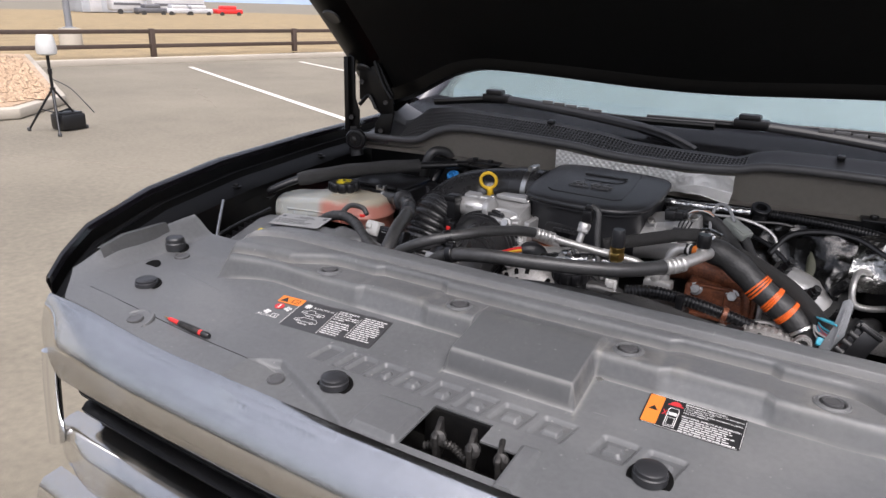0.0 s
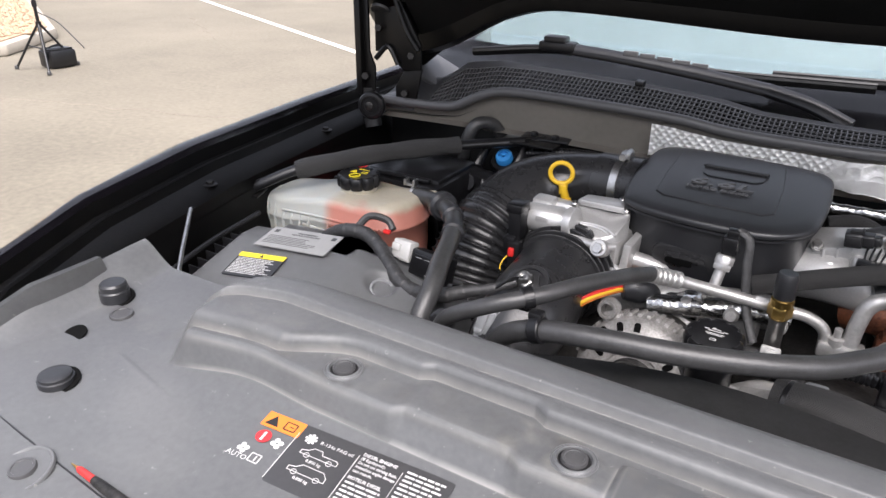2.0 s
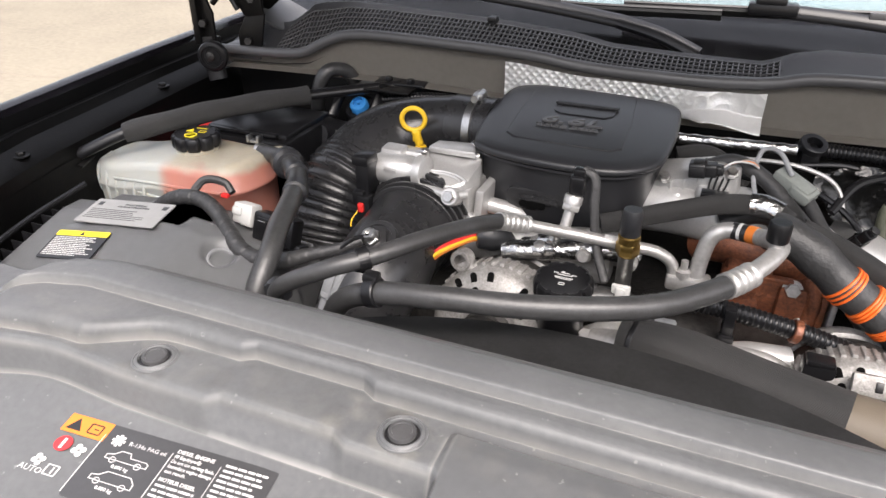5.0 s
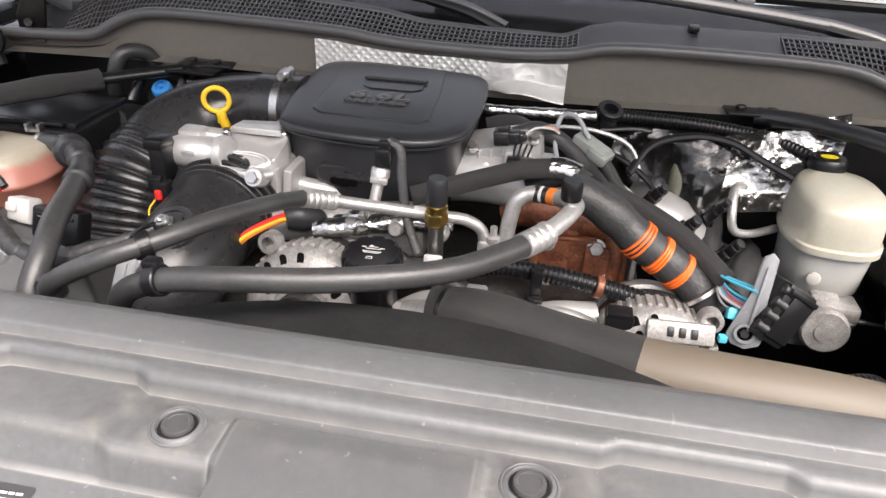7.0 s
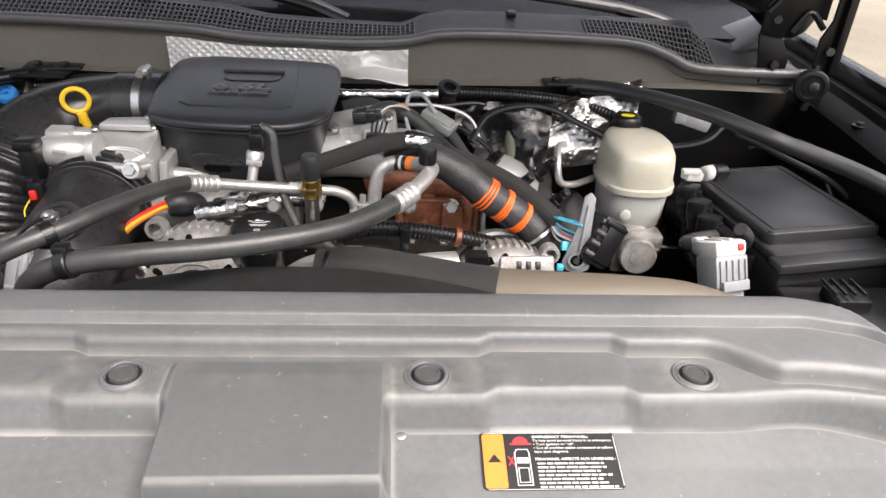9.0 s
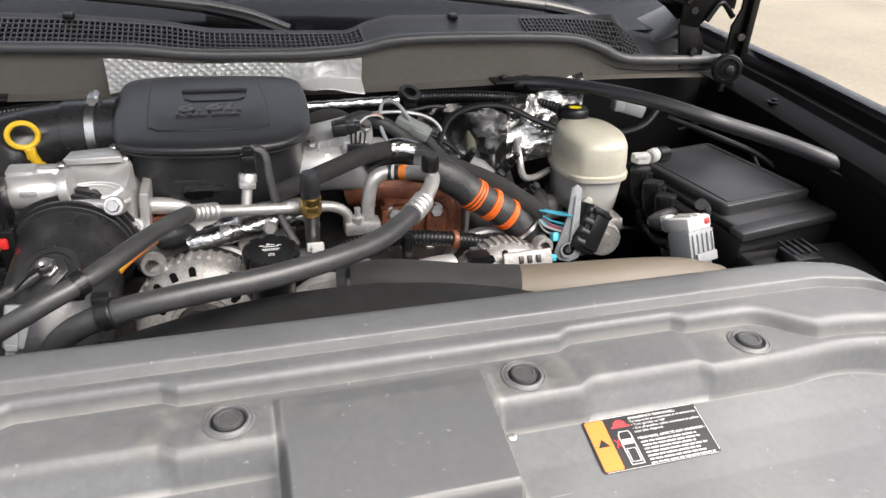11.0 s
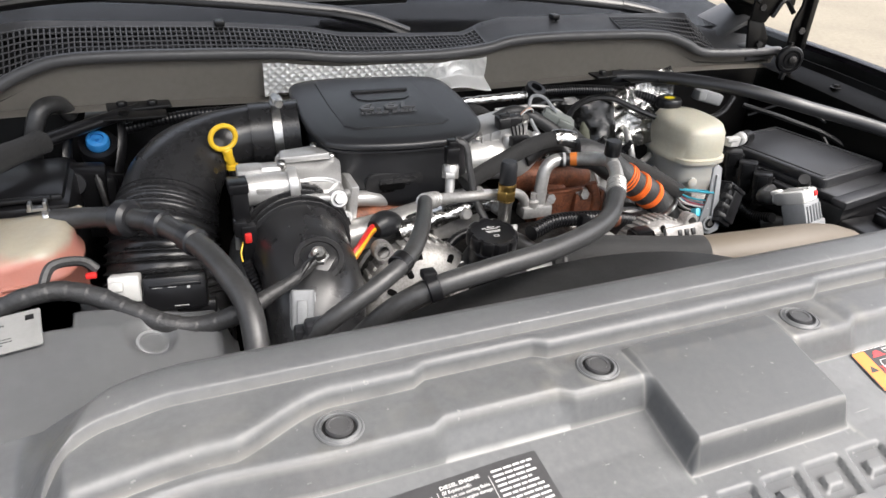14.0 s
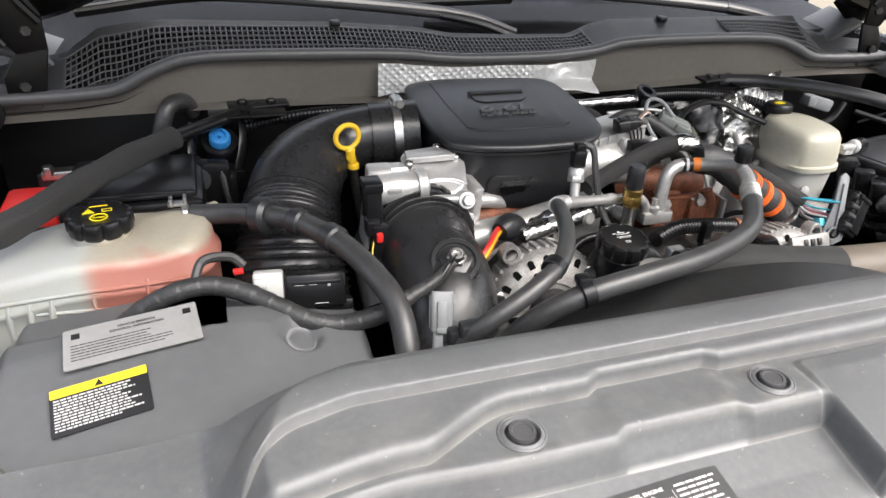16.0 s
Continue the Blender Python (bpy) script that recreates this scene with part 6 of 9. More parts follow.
for i in range(4):
    part("casting_rib", box((-0.236 + 0.016 * i, 0.402, 1.120), (0.003, 0.012, 0.034), 0.001), M_ALU, thr)
part("side_duct", tube([(-0.195, 0.435, 1.118), (-0.165, 0.440, 1.112), (-0.130, 0.444, 1.106), (-0.110, 0.455, 1.095), (-0.085, 0.470, 1.080), (-0.075, 0.490, 1.04)], 0.0105, 14, 6), M_ALU, thr, "aluminium side pipe")
part("connector", join(box((-0.303, 0.388, 1.148), (0.018, 0.030, 0.044), 0.003), box((-0.304, 0.385, 1.172), (0.022, 0.028, 0.012), 0.002), box((-0.306, 0.375, 1.125), (0.016, 0.02, 0.02), 0.003), box((-0.298, 0.372, 1.105), (0.018, 0.018, 0.05), 0.003)), M_BLACKPL, thr, "black connector")
part("red_lock", box((-0.300, 0.362, 1.116), (0.008, 0.006, 0.012), 0.002), M_RED, thr, "red locking tab")
part("wires", join(*[tube([(-0.306 + 0.004 * i, 0.366, 1.110), (-0.310 + 0.004 * i, 0.352, 1.095), (-0.296 + 0.003 * i, 0.345, 1.06)], 0.0010, 6, 6) for i in range(1)]), M_YELLOW, thr, "thin yellow wire")
part("wire_loom", corrugated([(-0.306, 0.352, 1.092), (-0.298, 0.335, 1.070), (-0.282, 0.320, 1.04)], 0.006, 0.004, 0.001), M_BLACKPL, thr)

# yellow dipstick
dip = thing("oil_dipstick", (-0.30, 0.53, 1.05), "yellow plastic dipstick with ring handle", "dipstick")
ring = [(-0.303 + 0.0158 * math.sin(2 * math.pi * i / 24), 0.526 + 0.004 * math.sin(2 * math.pi * i / 24), 1.177 - 0.0158 * math.cos(2 * math.pi * i / 24)) for i in range(25)]
part("ring", join(tube(ring, 0.0034, 8, 1, smooth=False), rod((-0.301, 0.527, 1.161), (-0.296, 0.531, 1.139), 0.006), box((-0.299, 0.528, 1.153), (0.012, 0.008, 0.018), 0.003), lathe([(0.008, 0), (0.008, 0.006), (0.005, 0.008)], (-0.295, 0.532, 1.131), (0, 0, 1), 14)), M_YELLOW, dip)
part("guide_tube", tube([(-0.295, 0.532, 1.135), (-0.292, 0.534, 1.10), (-0.28, 0.53, 1.02)], 0.006, 10, 5), M_IRON, dip)

# ---- charge air pipe (black, with sensor) ----
charge = thing("charge_air_pipe", (-0.23, 0.30, 0.98), "black plastic charge air pipe with ribbed collar", "air pipe")
PIPE = [(-0.240, 0.430, 1.090), (-0.240, 0.405, 1.089), (-0.240, 0.360, 1.086), (-0.240, 0.318, 1.0815), (-0.242, 0.285, 1.070), (-0.247, 0.258, 1.045), (-0.252, 0.243, 1.005), (-0.256, 0.236, 0.95)]
part("pipe", tube(PIPE, 0.056, 44, 10, radius=lambda u, s: 0.0600 - 0.0050 * smooth(s, 0.02, 0.09) - 0.004 * smooth(s, 0.14, 0.20)), M_DUCT, charge, "smooth black pipe", sharp=60)
for k, (y, r, w) in enumerate(((0.418, 0.0665, 0.0050), (0.4085, 0.0680, 0.0062), (0.3965, 0.0672, 0.0048), (0.386, 0.0648, 0.0040), (0.377, 0.0630, 0.0030))):
    part("collar_ring", lathe([(r - 0.006, -w / 2), (r - 0.0006, -w / 2), (r, -w / 2 + 0.0008), (r, w / 2 - 0.0008), (r - 0.0006, w / 2), (r - 0.006, w / 2)], (-0.240, y, 1.0893 - (0.42 - y) * 0.06), (0, -1, -0.06), 56), M_DUCT, charge, "ribbed glossy collar" if k == 0 else "", sharp=30)
for i in range(14):
    q = 2 * math.pi * i / 14 + 0.2
    part("collar_clip", box((-0.240 + 0.0672 * math.cos(q), 0.4025, 1.088 + 0.0672 * math.sin(q)), (0.004, 0.017, 0.011), 0.001, m=Matrix.Rotation(-q, 4, 'Y')), M_DUCT, charge)
part("parting_line", tube([(-0.262, 0.372, 1.1385), (-0.262, 0.33, 1.131), (-0.262, 0.295, 1.120), (-0.263, 0.262, 1.094), (-0.265, 0.238, 1.06)], 0.0008, 6, 8), M_DUCT, charge)
way = Vector((-0.12, -0.52, 0.845)).normalized()
hexp = Vector((-0.238, 0.278, 1.1245))
sens = part("sensor_boss", join(lathe([(0.0275, -0.016), (0.0275, 0.0), (0.0262, 0.0016), (0.0212, 0.0018), (0.0206, -0.0004), (0.0, -0.0004)], hexp, way, 36), hexagon(hexp + way * -0.0004, way, 0.0185, 0.0055)), M_DUCT, charge, "round black sensor boss")
part("sensor_hex", join(hexagon(hexp + way * 0.005, way, 0.0108, 0.0055), lathe([(0.0080, 0), (0.0084, 0.001), (0.0080, 0.006), (0.0064, 0.008), (0.0042, 0.008), (0.0040, 0.005), (0.0, 0.005)], hexp + way * 0.0095, way, 20)), M_STEEL, sens, "bright sensor body")


def plug_body(a, b, w, d, material, parent, label=""):
    """A moulded wiring plug from a to b: stepped shell, latch, ribs and a seal collar."""
    a, b = Vector(a), Vector(b)
    n = (b - a).length
    m = axis_matrix(a, b - a)
    bm = join(prism(rounded(w, d, min(w, d) * 0.22), 0, n * 0.52, 0.0012), prism(rounded(w * 0.84, d * 0.86, min(w, d) * 0.2), n * 0.50, n * 0.86, 0.001), prism(rounded(w * 0.66, d * 0.66, min(w, d) * 0.2), n * 0.85, n, 0.0012),
              box((0, d * 0.55, n * 0.34), (w * 0.42, d * 0.16, n * 0.42), 0.0008), box((0, d * 0.62, n * 0.50), (w * 0.46, d * 0.14, n * 0.07), 0.0006))
    ob = part("plug", moved(bm, m), material, parent, label)
    for k in (-1, 1):
        part("plug_rib", moved(box((k * w * 0.5, 0, n * 0.26), (w * 0.10, d * 0.5, n * 0.44), 0.0005), m), material, ob)
    part("plug_seal", moved(lathe([(w * 0.30, 0), (w * 0.32, n * 0.02), (w * 0.32, n * 0.06), (w * 0.28, n * 0.08)], (0, 0, n * 0.99), seg=14), m), M_GASKET, ob)
    return ob


plug_body((-0.262, 0.250, 1.108), (-0.272, 0.212, 1.040), 0.024, 0.020, M_LTGREY, charge, "grey sensor plug")
part("sensor_lead", tube([hexp + way * 0.012, hexp + way * 0.017 + Vector((-0.012, -0.012, -0.004)), (-0.268, 0.248, 1.122), (-0.290, 0.243, 1.116)], 0.0022, 8, 6), M_BLACKPL, charge)
part("plug_wire", join(*[tube([(-0.272, 0.214, 1.042), (-0.276 + 0.006 * i, 0.204, 1.025), (-0.27, 0.19, 0.99)], 0.0022, 6, 5) for i in range(2)]), M_BLACKPL, charge)

# taped wiring loom over the box, with the black module
loom = thing("wiring_loom", (-0.42, 0.28, 1.08), "black tape-wrapped wiring loom", "wiring")
LOOM = [(-0.575, 0.296, 1.085), (-0.545, 0.294, 1.108), (-0.515, 0.292, 1.122), (-0.485, 0.292, 1.124), (-0.455, 0.282, 1.118), (-0.425, 0.263, 1.108), (-0.395, 0.245, 1.098), (-0.365, 0.238, 1.094), (-0.325, 0.232, 1.105), (-0.298, 0.240, 1.114), (-0.270, 0.250, 1.122), (-0.246, 0.266, 1.130)]
part("wrapped_cable", tube(LOOM, 0.009, 14, 24, radius=lambda u, s: 0.0098 - 0.0040 * smooth(u, 0.72, 0.95) + 0.0007 * ((s * 55) % 1.0 - 0.5)), M_WRAP, loom)
part("branch", tube([(-0.500, 0.294, 1.128), (-0.490, 0.310, 1.142), (-0.465, 0.316, 1.140), (-0.452, 0.312, 1.130)], 0.005, 8, 6), M_WRAP, loom)
part("red_tab", box((-0.458, 0.306, 1.128), (0.010, 0.006, 0.005), 0.001), M_RED, loom)
mod = thing("control_module", (-0.39, 0.30, 1.05), "small black control module with white plug", "module")
mm = Euler((-0.35, 0.0, -0.12)).to_matrix().to_4x4()
part("case", join(box((-0.383, 0.302, 1.098), (0.062, 0.022, 0.036), 0.004, m=mm), box((-0.383, 0.296, 1.110), (0.050, 0.006, 0.004), 0.001, m=mm), box((-0.365, 0.300, 1.076), (0.04, 0.02, 0.016), 0.003, m=mm)), M_BLACKPL, mod)
part("plug", join(box((-0.430, 0.308, 1.108), (0.030, 0.020, 0.026), 0.003, m=mm), box((-0.438, 0.300, 1.114), (0.014, 0.006, 0.010), 0.002, m=mm), box((-0.425, 0.299, 1.102), (0.018, 0.004, 0.012), 0.001, m=mm)), M_WHITE, mod, "white plug")
part("print", bars([(-0.018, 0.009, 0.010, 0.0008), (-0.004, 0.009, 0.008, 0.0008), (0.012, 0.008, 0.003, 0.0030), (0.004, -0.011, 0.014, 0.0008)], Matrix.Translation((-0.383, 0.2905, 1.100)) @ Euler((radians(90) - 0.35, 0, -0.12)).to_matrix().to_4x4()), M_INKWHITE, mod)

# ---- front fender braces ----
for name, pts, r0, sleeve in (("left", [(-0.758, 0.345, 1.118), (-0.735, 0.350, 1.128), (-0.69, 0.385, 1.150), (-0.647, 0.424, 1.160), (-0.605, 0.482, 1.165), (-0.560, 0.541, 1.167), (-0.515, 0.594, 1.167), (-0.455, 0.650, 1.168), (-0.40, 0.690, 1.170)], 0.0155, True),
                              ("right", [(0.40, 0.692, 1.170), (0.462, 0.660, 1.175), (0.520, 0.605, 1.178), (0.580, 0.548, 1.175), (0.638, 0.500, 1.164), (0.672, 0.478, 1.156), (0.722, 0.440, 1.146), (0.765, 0.393, 1.136), (0.80, 0.357, 1.125)], 0.0118, False)):
    brace = thing("fender_brace", pts[3], "black foam-sleeved steel fender brace" if sleeve else "satin black steel fender brace", "brace", group="fender braces")
    part("bar", tube(pts, 0.009 if sleeve else r0, 12, 8, flat=0.85), M_MATTEBLK if not sleeve else M_BLACKPL, brace)
    if sleeve:
        part("foam_sleeve", tube(pts[2:7], r0, 16, 10, radius=lambda u, s: r0 * (1 + 0.05 * math.sin(s * 70)) * (0.9 + 0.1 * smooth(u, 0, 0.05)), flat=0.9), M_SLEEVE, brace, "woven foam sleeve")
    inner = Vector(pts[-1] if sleeve else pts[0])
    part("cowl_plate", join(box(inner + Vector((0, 0.004, 0.004)), (0.085, 0.034, 0.005), 0.002, m=Euler((0.05, 0, 0.1)).to_matrix().to_4x4()), hexagon(inner + Vector((0.018, -0.002, 0.006)), (0, 0, 1), 0.007, 0.006), hexagon(inner + Vector((-0.022, 0.0, 0.006)), (0, 0, 1), 0.007, 0.006)), M_BLACKPL, brace)
    end = Vector(pts[0] if sleeve else pts[-1])
    part("end_plate", join(box(end, (0.05, 0.035, 0.004), 0.001, m=Euler((0.1, 0.25 if sleeve else -0.25, 0.3)).to_matrix().to_4x4()), hexagon(end + Vector((0, 0, 0.002)), (0, 0, 1), 0.008, 0.008)), M_UNDER, brace)

# battery behind the tank
bat = thing("battery", (-0.60, 0.57, 0.93), "black battery with red terminal cover", "battery")
part("case", join(box((-0.590, 0.555, 0.995), (0.21, 0.15, 0.17), 0.008), box((-0.565, 0.555, 1.06), (0.16, 0.15, 0.14), 0.008)), M_BLACKPL, bat, "black battery case")
part("lid", box((-0.565, 0.555, 1.131), (0.145, 0.125, 0.012), 0.006), M_BLACKPL, bat)
part("lid_edge", box((-0.565, 0.488, 1.136), (0.12, 0.010, 0.006), 0.002), M_BLACKPL, bat)
part("terminal_cover", box((-0.692, 0.590, 1.082), (0.072, 0.10, 0.032), 0.008), M_RED, bat, "red terminal cover")
part("terminal_clamp", join(box((-0.660, 0.640, 1.112), (0.05, 0.02, 0.012), 0.003), hexagon((-0.675, 0.632, 1.114), (0, 0, 1), 0.007, 0.012)), M_STEEL, bat)
for ry in (0.476, 0.635):
    part("rim", box((-0.590, ry, 1.10), (0.20, 0.008, 0.03), 0.003), M_BLACKPL, bat)
# blue-capped filler and its black neck
fil = thing("washer_filler", (-0.46, 0.68, 1.05), "washer filler with bright blue cap", "filler cap")
part("neck", tube([(-0.466, 0.685, 1.04), (-0.463, 0.675, 1.09), (-0.460, 0.667, 1.128)], 0.020, 18, 5), M_BLACKPL, fil)
part("cap", lathe([(0.0125, 0), (0.0150, 0.002), (0.0150, 0.011), (0.0130, 0.014), (0.0085, 0.015), (0.0085, 0.011), (0.0025, 0.011), (0.0025, 0.016), (0, 0.016)], (-0.459, 0.657, 1.134), (0.05, -0.7, 1), 28), M_BLUE, fil, "bright blue cap")
part("cap_collar", lathe([(0.024, -0.03), (0.026, -0.004), (0.0245, 0.0), (0.0175, 0.0), (0.0165, -0.006)], (-0.459, 0.657, 1.136), (0.05, -0.7, 1), 30), M_BLACKPL, fil, "black collar under the cap")
part("cap_bracket", join(tube([(-0.425, 0.675, 1.166), (-0.428, 0.648, 1.135), (-0.440, 0.628, 1.095), (-0.455, 0.620, 1.05)], 0.0085, 8, 6, flat=0.4), tube([(-0.492, 0.662, 1.160), (-0.497, 0.630, 1.120), (-0.488, 0.612, 1.07)], 0.0085, 8, 6, flat=0.4), box((-0.462, 0.618, 1.085), (0.055, 0.005, 0.06), 0.002, m=Euler((0.4, 0.15, 0)).to_matrix().to_4x4())), M_BLACKPL, fil, "folded black bracket")
solo("vent_hose", tube([(-0.545, 0.66, 1.05), (-0.540, 0.655, 1.12), (-0.530, 0.652, 1.165), (-0.518, 0.662, 1.188), (-0.500, 0.685, 1.185), (-0.49, 0.70, 1.165)], 0.0115, 14, 8), M_RUBBER, "bent black rubber vent hose", "hose", at=(-0.54, 0.66, 1.05))
mnt = thing("relay_bracket", (-0.49, 0.60, 1.05), "black bracket with round plug", "bracket")
part("plate", join(box((-0.485, 0.605, 1.075), (0.06, 0.03, 0.11), 0.006, m=Euler((0.2, 0.1, 0)).to_matrix().to_4x4()), box((-0.455, 0.62, 1.06), (0.03, 0.05, 0.10), 0.01)), M_BLACKPL, mnt)
part("plug", lathe([(0.016, 0), (0.017, 0.004), (0.015, 0.012), (0.006, 0.012), (0.006, 0.009), (0, 0.009)], (-0.492, 0.588, 1.110), (0.1, -1, 0.2), 22), M_MATTEBLK, mnt)
part("rod", tube([(-0.462, 0.585, 1.12), (-0.455, 0.575, 1.07), (-0.44, 0.57, 1.0)], 0.0045, 8, 5), M_STEEL, mnt)

# ---- alternators ----


def alternator(at, r, way, ears):
    alt = thing("alternator", at, "cast aluminium alternator with slotted housing", "alternator", group="alternators")
    m = axis_matrix(at, way)
    part("rear_housing", moved(lathe([(r * 0.70, -0.10), (r * 0.92, -0.092), (r, -0.075), (r, -0.062), (r * 0.95, -0.060)], (0, 0, 0), seg=44), m), M_CAST, alt, "rear housing")
    part("stator", moved(lathe([(r * 0.90, -0.064), (r * 0.90, -0.004)], (0, 0, 0), seg=44), m), M_IRON, alt, "dark laminated stator")
    part("stator_band", moved(lathe([(r * 0.985, -0.052), (r * 0.985, -0.034), (r * 0.95, -0.033)], (0, 0, 0), seg=44), m), M_IRON, alt)
    front = part("front_housing", moved(lathe([(r * 0.96, -0.032), (r * 1.01, -0.030), (r * 1.015, -0.004), (r * 0.985, 0.004), (r * 0.93, 0.0105), (r * 0.80, 0.0160), (r * 0.62, 0.0195), (r * 0.50, 0.0205), (r * 0.47, 0.0185), (r * 0.34, 0.0180), (r * 0.30, 0.014)], (0, 0, 0), seg=56), m), M_CAST, alt, "slotted front housing")
    for i in range(44):
        q = 2 * math.pi * i / 44
        part("fin", moved(box((r * 1.022 * math.cos(q), r * 1.022 * math.sin(q), -0.014), (r * 0.06, 0.0048, 0.026), 0.0008, m=Matrix.Rotation(q, 4, 'Z')), m), M_CAST, front)
    for i in range(20):
        if i % 5 == 4:
            continue
        q = 2 * math.pi * (i + 0.3) / 20
        for rr, zz, ln, tilt in ((0.865, 0.0137, 0.0135, 0.25), (0.665, 0.0190, 0.0125, 0.12)):
            if rr < 0.8 and i % 2:
                continue
            # flat black lozenges carry the shade inside the slots
            part("slot", moved(prism(rounded(ln, 0.0074, 0.0035), -0.0007, 0.0007, 0, m=Euler((0, tilt, 0)).to_matrix().to_4x4()), m @ Matrix.Rotation(q, 4, 'Z') @ Matrix.Translation((r * rr, 0, zz))), M_PITCH, front)
    for i in range(3):
        q = 2 * math.pi * i / 3 + 0.7
        part("case_bolt", moved(join(lathe([(0.0075, -0.004), (0.0075, 0.004), (0.006, 0.005)], (r * 0.90 * math.cos(q), r * 0.90 * math.sin(q), 0.008), seg=16), hexagon((r * 0.90 * math.cos(q), r * 0.90 * math.sin(q), 0.012), (0, 0, 1), 0.0052, 0.005)), m), M_STEEL, front)
    for q in ears:
        part("ear", moved(join(lathe([(0.0105, -0.012), (0.0125, -0.010), (0.0125, 0.004), (0.0110, 0.006), (0.0076, 0.006), (0.0074, -0.010)], (r * 1.16 * math.cos(q), r * 1.16 * math.sin(q), 0), seg=22), box((r * 0.99 * math.cos(q), r * 0.99 * math.sin(q), -0.005), (r * 0.30, 0.022, 0.016), 0.004, m=Matrix.Rotation(q, 4, 'Z'))), m), M_CAST, front, "mounting ear")
    part("pulley", moved(lathe([(0.026, 0.016), (0.030, 0.018), (0.027, 0.022), (0.030, 0.026), (0.027, 0.030), (0.030, 0.034), (0.030, 0.040), (0.022, 0.040), (0.020, 0.030), (0, 0.030)], (0, 0, 0), seg=32), m), M_IRON, alt, "ribbed belt pulley")
    return alt


def ear_angle(at, way, p):
    q = axis_matrix(at, way).inverted() @ Vector(p)
    return math.atan2(q.y, q.x)


for at, r, way, ear in (((-0.106, 0.308, 1.024), 0.074, (-0.05, -1, 0.22), (-0.150, 0.312, 1.092)), ((0.262, 0.322, 1.004), 0.068, (0.02, -1, 0.18), (0.314, 0.315, 1.066))):
    q = ear_angle(at, way, ear)
    alternator(at, r, way, (q, q + 2.2, q + 4.0))
plate = thing("alternator_bracket", (0.283, 0.29, 1.05), "pale slotted aluminium bracket on the alternator", "bracket")
part("plate", join(box((0.280, 0.304, 1.064), (0.066, 0.008, 0.022), 0.003, m=Euler((-0.5, 0, 0.05)).to_matrix().to_4x4())), M_CAST, plate)
for i in range(3):
    # black blocks set on the plate for the slots' shade
    part("slot", box((0.270 + 0.0115 * i, 0.3005, 1.0662), (0.0065, 0.004, 0.010), 0.001, m=Euler((-0.5, 0, 0.05)).to_matrix().to_4x4()), M_INKBLACK, plate)
cab = thing("alternator_cable", (-0.13, 0.33, 1.08), "red and yellow battery cable with rubber boot", "cable")
WIRE = [(-0.204, 0.310, 1.068), (-0.192, 0.324, 1.086), (-0.177, 0.334, 1.099), (-0.155, 0.362, 1.104), (-0.142, 0.374, 1.102)]
for wn_, mw, o in (("red_wire", M_RED, (0, 0.0016, 0.0022)), ("orange_wire", M_ORLABEL, (0.001, -0.002, -0.0022)), ("yellow_wire", M_YELLOW, (-0.0008, -0.0040, 0.0))):
    part(wn_, tube([Vector(p) + Vector(o) for p in WIRE], 0.0034 if wn_ == "red_wire" else 0.0023, 8, 8), mw, cab, wn_.replace("_", " ") + " with thin insulation")
part("boot", join(tube([(-0.150, 0.366, 1.102), (-0.135, 0.375, 1.103), (-0.118, 0.382, 1.098), (-0.110, 0.384, 1.086)], 0.015, 14, 6, radius=lambda u, s: 0.009 + 0.008 * math.sin(math.pi * min(1, u * 1.1 + 0.1)))), M_MATTEBLK, cab, "black rubber boot")
wrapd = thing("heat_wrapped_line", (-0.06, 0.40, 1.07), "line wrapped in silver heat foil", "pipe")
part("foil", tube([(-0.118, 0.372, 1.090), (-0.085, 0.376, 1.096), (-0.040, 0.382, 1.103), (0.000, 0.390, 1.106), (0.030, 0.405, 1.100)], 0.013, 18, 14, radius=lambda u, s: 0.0122 + 0.0004 * math.sin(s * 150) + 0.0002 * math.sin(s * 410 + 1)), M_FOIL, wrapd)
part("foil_low", tube([(-0.18, 0.395, 1.055), (-0.14, 0.40, 1.068), (-0.10, 0.39, 1.09), (-0.055, 0.38, 1.112)], 0.010, 14, 12, radius=lambda u, s: 0.011 + 0.0012 * math.sin(s * 280)), M_FOIL, wrapd)

# ---- oil filler ----
oil = thing("oil_filler", (-0.03, 0.29, 1.0), "black oil filler cap with white oil-can symbol", "oil cap")
part("neck", lathe([(0.024, 0), (0.024, 0.05), (0.026, 0.055), (0.026, 0.07), (0.022, 0.075)], (-0.028, 0.298, 1.03), (0, -0.12, 1), 24), M_BLACKPL, oil)
ocap = part("cap", moved(star_cap(0.031, 0.020, 10, (0, 0, 0), 0.10), axis_matrix((-0.028, 0.290, 1.102), (0, -0.12, 1))), M_BLACKPL, oil, "ribbed black cap")
om = plane_at((-0.028, 0.2876, 1.1220), (1, 0, 0), (0, 1, 0.12)) @ Matrix.Diagonal((0.78, 0.72, 1, 1))
part("oil_can_sign", bars([(0, 0.006, 0.020, 0.0016), (0, 0.0105, 0.012, 0.0016), (-0.012, 0.009, 0.006, 0.0016), (0.012, 0.0085, 0.006, 0.0016), (-0.003, 0.013, 0.004, 0.002), (0, 0.0, 0.024, 0.0016), (0, -0.003, 0.020, 0.0012), (0.0, -0.012, 0.007, 0.0010), (0, -0.016, 0.007, 0.0010), (-0.0035, -0.014, 0.001, 0.005), (0.0035, -0.014, 0.001, 0.005)], om), M_INKWHITE, ocap)

